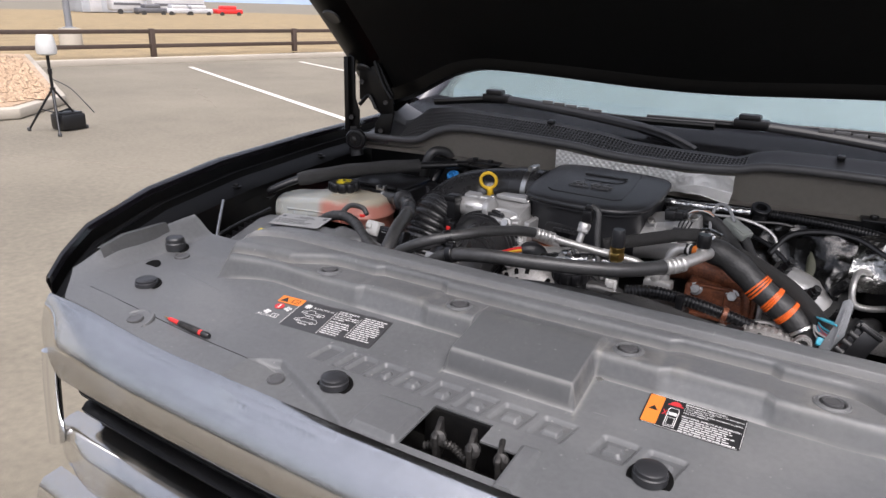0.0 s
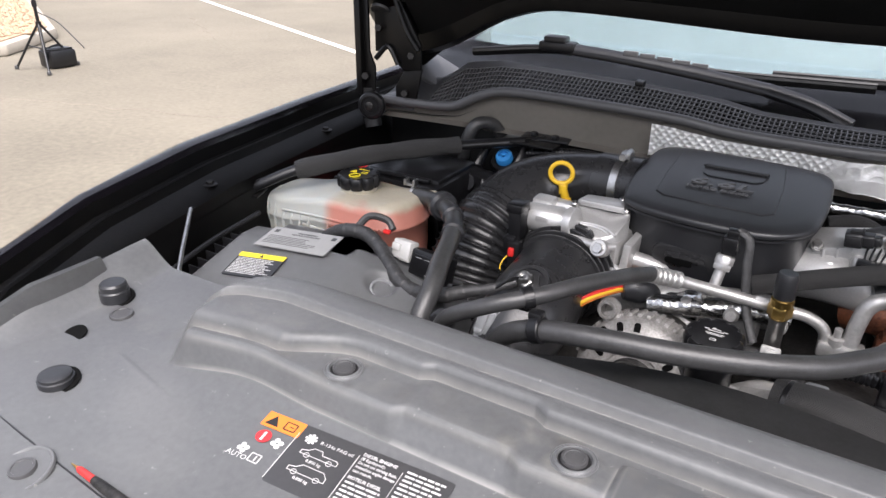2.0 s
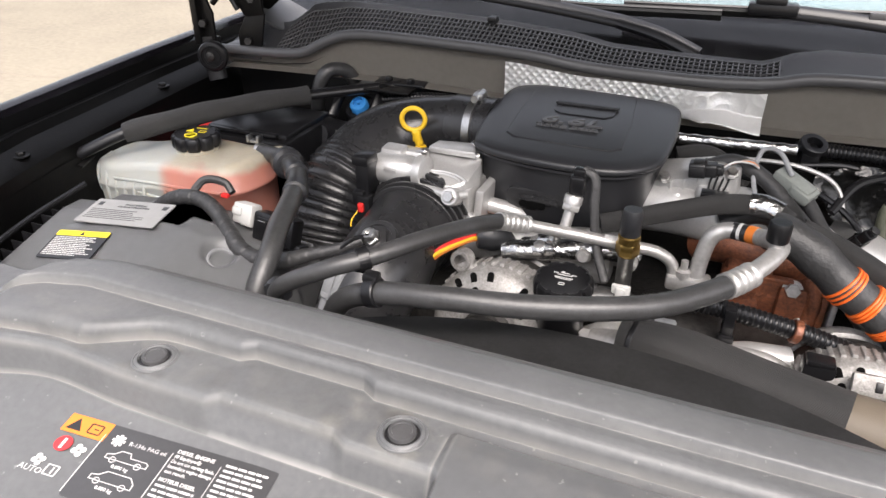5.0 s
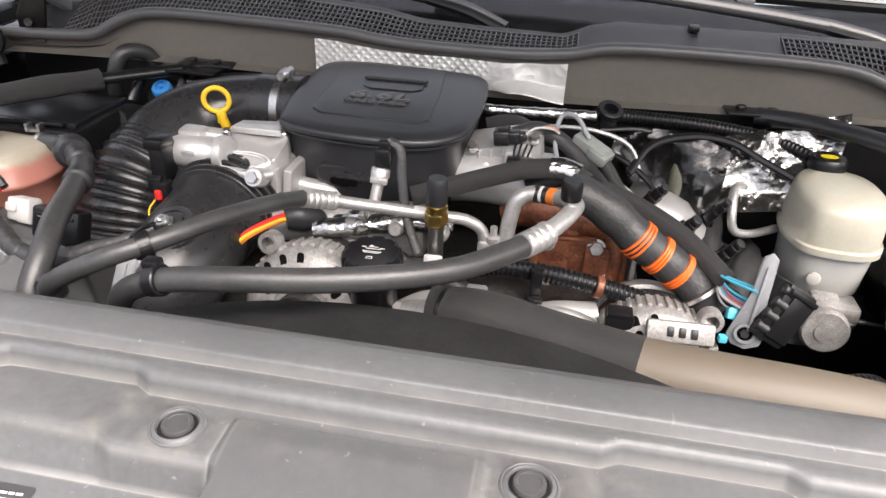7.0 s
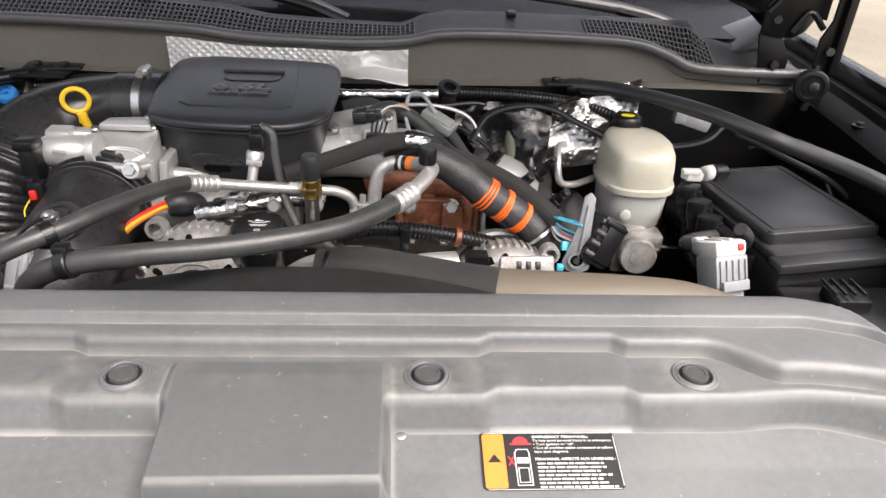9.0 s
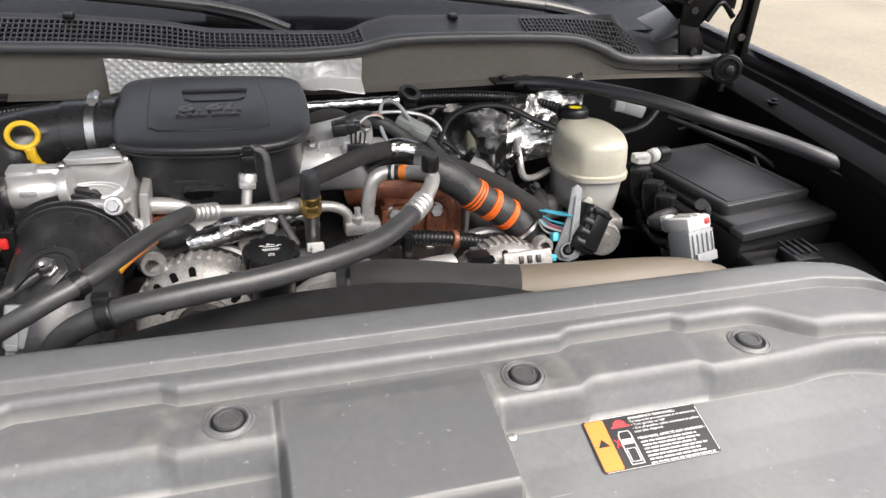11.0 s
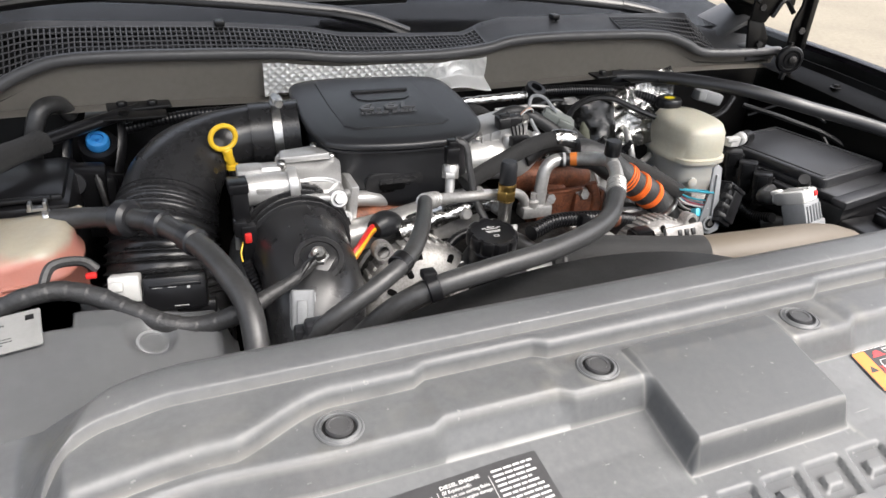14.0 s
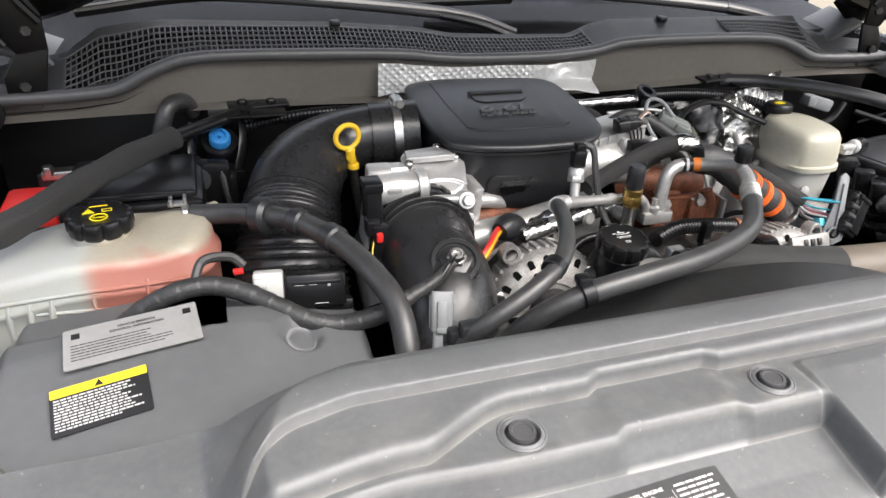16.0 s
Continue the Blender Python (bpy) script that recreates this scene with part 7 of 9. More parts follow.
# ---- air conditioning lines ----
ac = thing("suction_hose", (0.0, 0.17, 1.10), "thick grey rubber air conditioning hose with crimped aluminium end", "hose")
H2 = [(-0.230, 0.165, 1.095), (-0.200, 0.146, 1.138), (-0.160, 0.138, 1.160), (-0.105, 0.139, 1.169), (-0.036, 0.152, 1.170), (0.027, 0.177, 1.168), (0.071, 0.206, 1.165), (0.104, 0.242, 1.163), (0.122, 0.266, 1.162)]
part("rubber", tube(H2, 0.0105, 18, 10), M_RUBBER, ac, "grey rubber hose")
H2e = [(0.119, 0.262, 1.162), (0.130, 0.277, 1.162), (0.141, 0.293, 1.163)]
part("crimp", tube(H2e, 0.0118, 18, 10, radius=lambda u, s: 0.0122 - 0.0014 * (1 if 0.25 < (s * 115) % 1 < 0.5 else 0)), M_TUBE, ac, "crimped aluminium ferrule", sharp=30)
P2 = [(0.138, 0.289, 1.163), (0.150, 0.308, 1.166), (0.160, 0.330, 1.168), (0.164, 0.352, 1.166), (0.156, 0.378, 1.158), (0.140, 0.396, 1.152), (0.118, 0.402, 1.150), (0.103, 0.400, 1.140), (0.097, 0.396, 1.115), (0.095, 0.392, 1.085)]
alu2 = part("aluminium_pipe", tube(P2, 0.0088, 16, 10), M_TUBE, ac, "bent aluminium pipe")
part("black_band", tube([(0.122, 0.402, 1.1505), (0.128, 0.4005, 1.151)], 0.0093, 16, 3), M_INKBLACK, alu2)
part("white_band", tube([(0.1285, 0.4003, 1.1512), (0.1315, 0.399, 1.1515)], 0.0094, 16, 3), M_INKWHITE, alu2)
part("black_mark", tube([(0.1315, 0.399, 1.1515), (0.1365, 0.397, 1.152)], 0.0093, 16, 3), M_INKBLACK, alu2)
part("orange_band", tube([(0.138, 0.3965, 1.1522), (0.1455, 0.3915, 1.1535)], 0.0094, 16, 3), M_ORLABEL, alu2, "orange mark")
port = part("service_port", rod((0.160, 0.333, 1.166), (0.158, 0.334, 1.182), 0.0075), M_TUBE, ac)
part("port_cap", lathe([(0.0098, 0), (0.0104, 0.002), (0.0104, 0.017), (0.0092, 0.020), (0, 0.020)], (0.158, 0.334, 1.180), (0, 0, 1), 22), M_BLACKPL, port, "black service cap")
part("flange", join(box((0.088, 0.392, 1.085), (0.046, 0.024, 0.018), 0.004), lathe([(0.008, 0), (0.008, 0.010), (0.004, 0.012), (0.004, 0.022), (0, 0.023)], (0.082, 0.388, 1.090), seg=14)), M_TUBE, ac, "flange block with stud")

ac1 = thing("pressure_hose", (-0.15, 0.22, 1.12), "thin grey rubber air conditioning hose with aluminium pipe", "hose")
H1 = [(-0.285, 0.155, 1.105), (-0.262, 0.138, 1.142), (-0.216, 0.143, 1.168), (-0.178, 0.167, 1.178), (-0.148, 0.213, 1.179), (-0.121, 0.275, 1.169), (-0.104, 0.318, 1.157)]
part("rubber", tube(H1, 0.0085, 16, 10), M_RUBBER, ac1, "grey rubber hose")
part("crimp", tube([(-0.107, 0.312, 1.159), (-0.096, 0.327, 1.152), (-0.082, 0.340, 1.146)], 0.0095, 16, 10, radius=lambda u, s: 0.0100 - 0.0013 * (1 if 0.25 < (s * 120) % 1 < 0.5 else 0)), M_TUBE, ac1, sharp=30)
P1 = [(-0.084, 0.338, 1.147), (-0.060, 0.352, 1.139), (-0.030, 0.364, 1.132), (0.02, 0.376, 1.124), (0.050, 0.385, 1.118), (0.068, 0.390, 1.105), (0.073, 0.391, 1.085)]
part("aluminium_pipe", tube(P1, 0.0066, 14, 10), M_TUBE, ac1, "aluminium pipe")
part("paper_tag", tube([(-0.005, 0.371, 1.128), (0.008, 0.374, 1.126)], 0.0072, 14, 3), M_INKWHITE, ac1, "white paper tag")
prs = part("pressure_sensor", join(rod((-0.050, 0.372, 1.128), (-0.046, 0.382, 1.155), 0.0062), hexagon((-0.0465, 0.381, 1.152), (0.12, 0.3, 1), 0.0105, 0.008), lathe([(0.0105, 0), (0.0105, 0.008), (0.009, 0.010)], (-0.0455, 0.3835, 1.159), (0.12, 0.3, 1), 18)), M_TUBE, ac1, "pressure sensor")
part("sensor_plug", join(box((-0.0425, 0.389, 1.180), (0.017, 0.015, 0.022), 0.003), box((-0.0415, 0.391, 1.194), (0.013, 0.012, 0.010), 0.002)), M_BLACKPL, prs, "black sensor plug")
part("sensor_lead", tube([(-0.038, 0.392, 1.198), (-0.024, 0.388, 1.190), (-0.020, 0.380, 1.16), (-0.012, 0.370, 1.12), (0.004, 0.356, 1.085)], 0.0052, 10, 8, flat=0.7), M_WRAP, prs, "taped flat lead")
val = thing("fuel_test_valve", (0.023, 0.357, 1.07), "brass test valve with black cap on a steel tube", "valve")
part("stem", lathe([(0.0085, 0), (0.0085, 0.045), (0.0095, 0.05), (0.0095, 0.056)], (0.023, 0.357, 1.072), seg=18), M_STEEL, val, "grey steel stem")
part("brass_nut", join(hexagon((0.023, 0.357, 1.125), (0, 0, 1), 0.0128, 0.014), lathe([(0.0115, 0), (0.0118, 0.008), (0.009, 0.010)], (0.023, 0.357, 1.138), seg=18), lathe([(0.0085, 0), (0.0105, 0.003)], (0.023, 0.357, 1.121), seg=16)), M_BRASS, val, "brass hexagon")
part("cap", lathe([(0.0100, 0), (0.0112, 0.002), (0.0106, 0.026), (0.0092, 0.030), (0.0, 0.030)], (0.023, 0.357, 1.147), seg=22), M_MATTEBLK, val, "black rubber cap")
part("white_clip", join(box((0.024, 0.340, 1.082), (0.020, 0.006, 0.026), 0.002), box((0.024, 0.336, 1.088), (0.010, 0.006, 0.010), 0.001), box((0.015, 0.338, 1.070), (0.004, 0.008, 0.018), 0.001), box((0.033, 0.338, 1.070), (0.004, 0.008, 0.018), 0.001)), M_WHITE, val, "white plastic clip")
for i, (p, w, r) in enumerate((((-0.163, 0.138, 1.160), (1, -0.1, 0.3), 0.0125), ((-0.186, 0.163, 1.176), (0.7, 0.6, 0.15), 0.0102))):
    part("hose_clip", join(lathe([(r, -0.006), (r + 0.001, -0.005), (r + 0.001, 0.005), (r, 0.006)], p, w, 20), box(Vector(p) + Vector((-0.004, 0.004, -0.012 if i else 0.013)), (0.014, 0.012, 0.008), 0.002)), M_BLACKPL, ac, "black plastic hose clip")
part("end_clip", join(box((-0.270, 0.146, 1.132), (0.022, 0.016, 0.020), 0.004), box((-0.282, 0.152, 1.124), (0.014, 0.014, 0.018), 0.003)), M_MATTEBLK, ac1, "dark plastic end clip")

# ---- driver's side of the bay ----
loom2 = thing("main_loom", (0.18, 0.38, 1.10), "thick black wrapped loom with orange ties", "wiring")
WR = [(0.158, 0.415, 1.152), (0.176, 0.410, 1.150), (0.196, 0.405, 1.142), (0.216, 0.402, 1.128), (0.240, 0.398, 1.110), (0.275, 0.394, 1.088), (0.308, 0.390, 1.062), (0.322, 0.384, 1.04)]
part("wrapped_cable", tube(WR, 0.0205, 20, 10, radius=lambda u, s: 0.0205 + 0.0008 * math.sin(s * 150)), M_WRAP, loom2, "tape-wrapped cable")
for p, q in (((0.234, 0.399, 1.1145), (0.241, 0.398, 1.1095)), ((0.258, 0.396, 1.099), (0.263, 0.3955, 1.096)), ((0.281, 0.3932, 1.084), (0.285, 0.393, 1.081))):
    for k in range(3):
        a, b = Vector(p), Vector(q)
        c = a.lerp(b, k / 2)
        part("orange_tie", lathe([(0.0208, -0.0017), (0.0224, -0.001), (0.0224, 0.001), (0.0208, 0.0017)], c, (b - a).normalized() + Vector((0.05 * (k - 1), 0.03 * k, 0)), 26), M_ORANGE, loom2, "bright orange tie")
part("end_clamp", lathe([(0.0215, 0), (0.0228, 0.001), (0.0228, 0.005), (0.0215, 0.006)], (0.305, 0.384, 1.064), (0.6, -0.3, -0.7), 26), M_STEEL, loom2, "steel end clamp")
part("side_branch", tube([(0.190, 0.452, 1.142), (0.232, 0.447, 1.128), (0.278, 0.425, 1.112), (0.312, 0.400, 1.094), (0.332, 0.380, 1.082)], 0.0125, 14, 8), M_SLEEVE, loom2, "braided side branch")
part("braided_branch", tube([(-0.015, 0.405, 1.130), (0.020, 0.418, 1.138), (0.065, 0.432, 1.150), (0.110, 0.440, 1.162), (0.150, 0.438, 1.166), (0.176, 0.428, 1.158)], 0.0115, 16, 8, flat=0.8), M_SLEEVE, loom2, "braided black sleeve")
part("foil_tape", tube([(0.135, 0.440, 1.167), (0.150, 0.439, 1.168), (0.166, 0.434, 1.164)], 0.0122, 14, 6, flat=0.8), M_FOIL, loom2, "strip of silver tape")
plugs = thing("loom_connector", (0.345, 0.34, 1.03), "black multi-pin connector on grey bracket with blue and pink wires", "connector")
BR = plane_at((0.350, 0.332, 1.062), (1, -0.25, -0.05), (-0.10, 0.30, 1))
part("bracket", join(moved(prism([(-0.019, -0.012), (-0.012, -0.021), (0.002, -0.023), (0.014, -0.016), (0.017, 0.0), (0.009, 0.030), (0.007, 0.074), (0.0, 0.080), (-0.007, 0.074), (-0.008, 0.035)], -0.002, 0.002, 0.001), BR),
                     moved(lathe([(0.0105, 0.0), (0.0105, 0.005), (0.0075, 0.005), (0.0075, 0.001)], (0, 0, 0), seg=20), BR @ Matrix.Translation((-0.002, -0.006, 0.001))), moved(box((0.0, 0.03, 0.003), (0.003, 0.07, 0.004), 0.001), BR)), M_LTGREY, plugs, "light grey lever bracket")
# black disc paints the shade in the bracket's eye
part("bracket_hole_shade", moved(lathe([(0.0075, 0.0022), (0.0075, 0.0030), (0.003, 0.0030)], (0, 0, 0), seg=18), BR @ Matrix.Translation((-0.002, -0.006, 0.001))), M_PITCH, plugs)
part("bracket_bolt", moved(hexagon((-0.002, -0.006, 0.003), (0, 0, 1), 0.0045, 0.004), BR), M_STEEL, plugs)
CN = Matrix.Translation((0.375, 0.344, 1.078)) @ Euler((-0.25, 0.55, 0.15)).to_matrix().to_4x4()
part("connector", moved(join(box((0, 0, 0), (0.036, 0.036, 0.062), 0.004), box((0.004, -0.019, 0.0), (0.026, 0.004, 0.050), 0.0015), box((0.0, -0.020, 0.024), (0.034, 0.006, 0.006), 0.0015)), CN), M_BLACKPL, plugs, "black connector body")
for i in range(4):
    part("socket", moved(rod((-0.020, -0.012, -0.020 + 0.014 * i), (-0.006, -0.016, -0.020 + 0.014 * i), 0.0055), CN), M_GASKET, plugs)
for bb_ in (box((0.334, 0.345, 1.068), (0.010, 0.012, 0.012), 0.002, m=Euler((-0.5, 0.1, 0)).to_matrix().to_4x4()), box((0.376, 0.304, 1.030), (0.022, 0.008, 0.010), 0.002, m=Euler((-0.3, 0.25, 0.1)).to_matrix().to_4x4()), box((0.328, 0.330, 1.046), (0.009, 0.008, 0.008), 0.002)):
    part("blue_insert", bb_, M_CYAN, plugs, "light blue insert")
rnd = random.Random(4)
for col, k in ((M_WHITE, 5), (M_CYAN, 9), (M_INKBLACK, 3), (mat("pink_wire", (0.62, 0.20, 0.24), 0.45, s1=60, s2=300), 4)):
    for i in range(k):
        o = Vector((rnd.uniform(-0.004, 0.004), rnd.uniform(-0.006, 0.006), rnd.uniform(-0.014, 0.014)))
        part("wire", tube([Vector((0.322, 0.384, 1.086)) + o * 0.4, Vector((0.330, 0.368, 1.080)) + o * 1.3, Vector((0.350, 0.344, 1.082)) + o * 1.6], 0.0014, 5, 5), col, plugs)
for i in range(4):
    part("wire", tube([(0.376 + 0.003 * i, 0.302, 1.028), (0.384 + 0.004 * i, 0.296, 1.018), (0.396, 0.300 + 0.002 * i, 1.0)], 0.0012, 5, 5), (M_CYAN, M_WHITE, M_INKBLACK, M_CYAN)[i], plugs)

# corrugated conduit low in front of the turbo
con = thing("wiring_conduit", (0.16, 0.33, 1.07), "black corrugated wiring conduit", "conduit")
part("conduit", corrugated([(0.050, 0.330, 1.085), (0.090, 0.345, 1.088), (0.130, 0.352, 1.084), (0.180, 0.358, 1.075), (0.230, 0.365, 1.062), (0.280, 0.372, 1.045)], 0.0105, 0.0055, 0.0016, 14), M_BLACKPL, con)
part("cable_clip", join(box((0.135, 0.340, 1.078), (0.012, 0.014, 0.034), 0.003), box((0.135, 0.336, 1.055), (0.016, 0.012, 0.02), 0.003)), M_BLACKPL, con)
part("clamp", lathe([(0.0115, -0.004), (0.0125, -0.003), (0.0125, 0.003), (0.0115, 0.004)], (0.200, 0.360, 1.070), (1, 0.1, -0.2), 20), M_RUST, con, "rust-coloured clamp")
part("terminal_block", join(box((0.222, 0.325, 1.052), (0.030, 0.022, 0.026), 0.003), box((0.222, 0.322, 1.067), (0.026, 0.018, 0.006), 0.002)), M_BLACKPL, con)

# charge hose sleeve and tan hose along the radiator
inter = thing("intercooler_hose", (0.2, 0.24, 1.05), "large intercooler hose in a woven black sleeve, tan beyond", "hose")
part("woven_sleeve", tube([(0.040, 0.262, 1.078), (0.080, 0.255, 1.082), (0.130, 0.242, 1.080), (0.185, 0.228, 1.078), (0.232, 0.216, 1.078)], 0.035, 28, 8, radius=lambda u, s: 0.026 + 0.005 * smooth(u, 0, 0.4), flat=1.0), M_SLEEVE, inter, "woven black sleeve")
part("tan_hose", tube([(0.228, 0.217, 1.078), (0.29, 0.205, 1.082), (0.36, 0.20, 1.082), (0.43, 0.205, 1.072), (0.49, 0.215, 1.05)], 0.030, 24, 8), M_TAN, inter, "tan rubber hose")
part("strap", lathe([(0.0265, -0.003), (0.0275, -0.002), (0.0275, 0.002), (0.0265, 0.003)], (0.052, 0.260, 1.079), (1, -0.2, 0.05), 26), M_BLACKPL, inter)
wp = part("label_tube", tube([(0.012, 0.268, 1.060), (0.028, 0.266, 1.064), (0.048, 0.262, 1.070)], 0.020, 22, 4), M_TUBE, inter, "silver pipe end with printed label")
part("label_print", join(*[box((0.018 + 0.007 * i, 0.2480, 1.070), (0.003, 0.002, 0.012), 0.0005, m=Euler((-0.5, 0, 0)).to_matrix().to_4x4()) for i in range(3)]), M_INKBLACK, wp)
shroud = thing("fan_shroud", (0.03, 0.15, 0.8), "black plastic fan shroud behind the radiator", "fan shroud")
ARCH = lambda x: 1.132 - 0.75 * (x - 0.025) ** 2
part("arch", sheet(60, 8, lambda u, v: (-0.30 + 0.64 * u, 0.104 + 0.074 * min(1, v / 0.6), ARCH(-0.30 + 0.64 * u) + 0.004 * min(1, v / 0.6) - 0.06 * max(0, v - 0.62)), 0.003), M_RUBBER, shroud, "dark arched shroud panel")
part("panel", box((0.03, 0.118, 0.90), (1.0, 0.012, 0.26), 0.004), M_BLACKPL, shroud)
part("radiator_tank", join(box((0.03, 0.108, 1.085), (0.96, 0.02, 0.055), 0.006)), M_BLACKPL, shroud)

# ---- brake master cylinder and its reservoir ----
brake = thing("brake_reservoir", (0.485, 0.56, 0.95), "cream plastic brake fluid reservoir on its master cylinder", "brake reservoir")
M_RES = liquid_tank("cream_reservoir", (0.40, 0.385, 0.315), (0.38, 0.38, 0.36), 1.070 - 0.95, (-0.3, -0.2))
RES = smooth_outline([(0.425, 0.520), (0.440, 0.497), (0.475, 0.488), (0.515, 0.490), (0.540, 0.508), (0.552, 0.550), (0.546, 0.600), (0.525, 0.628), (0.485, 0.640), (0.445, 0.632), (0.425, 0.605), (0.418, 0.560)], 4)
rc = (0.485, 0.563)
RES = scaled([(rc[0] + (x - rc[0]) * 0.93, y) for x, y in RES], 0.88, rc)
rtop = lambda d: (lambda x, y: 1.128 + 0.10 * (y - 0.56) * 0.4 - d)
part("body", loft([(scaled(RES, 0.76, rc), 1.006), (scaled(RES, 0.86, rc), 1.010), (scaled(RES, 0.90, rc), 1.036), (scaled(RES, 0.94, rc), 1.064), (scaled(RES, 1.04, rc), 1.066), (scaled(RES, 1.04, rc), 1.074), (scaled(RES, 0.98, rc), 1.076), (scaled(RES, 0.97, rc), rtop(0.030)),
                   (scaled(RES, 0.93, rc), rtop(0.010)), (scaled(RES, 0.84, rc), rtop(0.0)), (scaled(RES, 0.5, rc), rtop(-0.004))]), M_RES, brake, "cream translucent body", sharp=60)
part("filler_cap", join(lathe([(0.021, 0), (0.023, 0.003), (0.023, 0.014), (0.020, 0.018), (0, 0.018)], (0.482, 0.622, 1.128), seg=28)), M_BLACKPL, brake, "black cap")
part("cap_print", moved(lathe([(0.011, 0), (0.011, 0.0006), (0, 0.0006)], (0, 0, 0), seg=20), Matrix.Translation((0.482, 0.622, 1.146)) @ Matrix.Diagonal((1, 0.6, 1, 1))), M_YELLAB, brake, "yellow print on the cap")
part("round_boss", lathe([(0.008, 0), (0.008, 0.004), (0.006, 0.005)], (0.462, 0.500, 1.035), (-0.2, -1, 0.1), 18), M_RES, brake)
cyl = part("master_cylinder", join(tube([(0.478, 0.46, 0.984), (0.482, 0.55, 0.980), (0.488, 0.66, 0.974)], 0.026, 22, 6), lathe([(0.026, 0), (0.028, 0.004), (0.028, 0.014), (0.025, 0.018), (0.012, 0.018), (0.012, 0.020), (0, 0.020)], (0.480, 0.475, 0.984), (-0.1, -1, 0.15), 28),
                                   box((0.482, 0.52, 1.000), (0.035, 0.05, 0.03), 0.006), box((0.425, 0.57, 0.995), (0.06, 0.03, 0.04), 0.01), rod((0.49, 0.515, 0.970), (0.530, 0.515, 0.972), 0.010), box((0.497, 0.500, 0.998), (0.050, 0.040, 0.022), 0.006), box((0.462, 0.505, 0.965), (0.030, 0.050, 0.040), 0.008)), M_CAST, brake, "cast aluminium master cylinder")
part("bleed_bolt", join(hexagon((0.522, 0.515, 0.972), (1, 0, 0), 0.011, 0.010), rod((0.53, 0.515, 0.972), (0.545, 0.515, 0.972), 0.004)), M_STEEL, cyl)
part("brake_pipe", tube([(0.545, 0.515, 0.972), (0.575, 0.51, 0.97), (0.60, 0.505, 0.955)], 0.0032, 8, 6), M_IRON, brake)
part("steel_line", tube([(0.432, 0.585, 1.055), (0.395, 0.560, 1.055), (0.372, 0.552, 1.062), (0.366, 0.560, 1.088), (0.370, 0.585, 1.105), (0.385, 0.612, 1.100), (0.392, 0.64, 1.085)], 0.0055, 10, 8), M_TUBE, brake, "bent steel line")
part("low_conduit", corrugated([(0.400, 0.300, 1.015), (0.440, 0.310, 1.022), (0.480, 0.325, 1.018), (0.505, 0.345, 0.985)], 0.0105, 0.0055, 0.0016, 14), M_BLACKPL, brake, "black corrugated conduit")
part("booster", join(lathe([(0.11, 0), (0.12, 0.02), (0.12, 0.05), (0.08, 0.065)], (0.488, 0.735, 0.965), (0, -1, 0), 36)), M_UNDER, brake, "black brake booster")

# ---- fuse box ----
fuse = thing("fuse_box", (0.69, 0.48, 0.95), "black plastic fuse box with ribbed lid", "fuse box")
FM = plane_at((0.676, 0.468, 1.050), (1, 0.14, 0.02), (0.10, 1, -0.02)) @ Matrix.Diagonal((0.92, 0.90, 1, 1))
part("base", moved(join(box((0, -0.005, -0.045), (0.205, 0.31, 0.09), 0.006), box((-0.112, 0.03, -0.02), (0.02, 0.20, 0.05), 0.004)), FM), M_BLACKPL, fuse, "black base")
for i in range(6):
    part("base_rib", moved(box((-0.106, -0.10 + 0.05 * i, -0.04), (0.010, 0.006, 0.07), 0.001), FM), M_BLACKPL, fuse)
part("lid", moved(prism(rounded(0.195, 0.295, 0.012), 0, 0.012, 0.003), FM), M_MATTEBLK, fuse, "black lid")
part("lid_panel", moved(prism(rounded(0.184, 0.246, 0.010), 0.010, 0.0285, 0.005, m=Matrix.Translation((0.002, 0.018, 0))), FM), M_MATTEBLK, fuse, "raised lid panel")
part("panel_rim", moved(join(*[box(c, d, 0.0012) for c, d in (((0.002, 0.128, 0.0285), (0.150, 0.004, 0.003)), ((0.002, -0.092, 0.0285), (0.150, 0.004, 0.003)), ((-0.075, 0.018, 0.0285), (0.004, 0.222, 0.003)), ((0.079, 0.018, 0.0285), (0.004, 0.222, 0.003)))]), FM), M_MATTEBLK, fuse)
part("front_ledge", moved(box((0, -0.150, 0.006), (0.215, 0.030, 0.014), 0.004), FM), M_MATTEBLK, fuse)
part("white_tag", moved(box((0.02, -0.157, -0.006), (0.036, 0.002, 0.010), 0.0005), FM), M_INKWHITE, fuse, "white printed tag")
part("cable", tube([(0.615, 0.47, 1.045), (0.600, 0.44, 1.045), (0.594, 0.41, 1.02), (0.590, 0.385, 1.06), (0.570, 0.372, 1.082)], 0.009, 10, 8), M_RUBBER, fuse, "black cable")
for i, (p, q) in enumerate((((0.556, 0.515, 1.078), (0.560, 0.512, 1.025)), ((0.560, 0.480, 1.070), (0.564, 0.476, 1.015)), ((0.564, 0.447, 1.062), (0.568, 0.443, 1.008)))):
    plug_body(p, q, 0.026, 0.030, M_BLACKPL, fuse, "tall black plug" if i == 0 else "")
part("conduit", corrugated([(0.562, 0.512, 1.022), (0.560, 0.480, 0.992), (0.562, 0.440, 0.985), (0.560, 0.400, 1.000)], 0.009, 0.0055, 0.0014, 12), M_BLACKPL, fuse)
stray = thing("fender_wiring", (0.78, 0.45, 1.05), "thin black wires along the inner fender", "wiring")
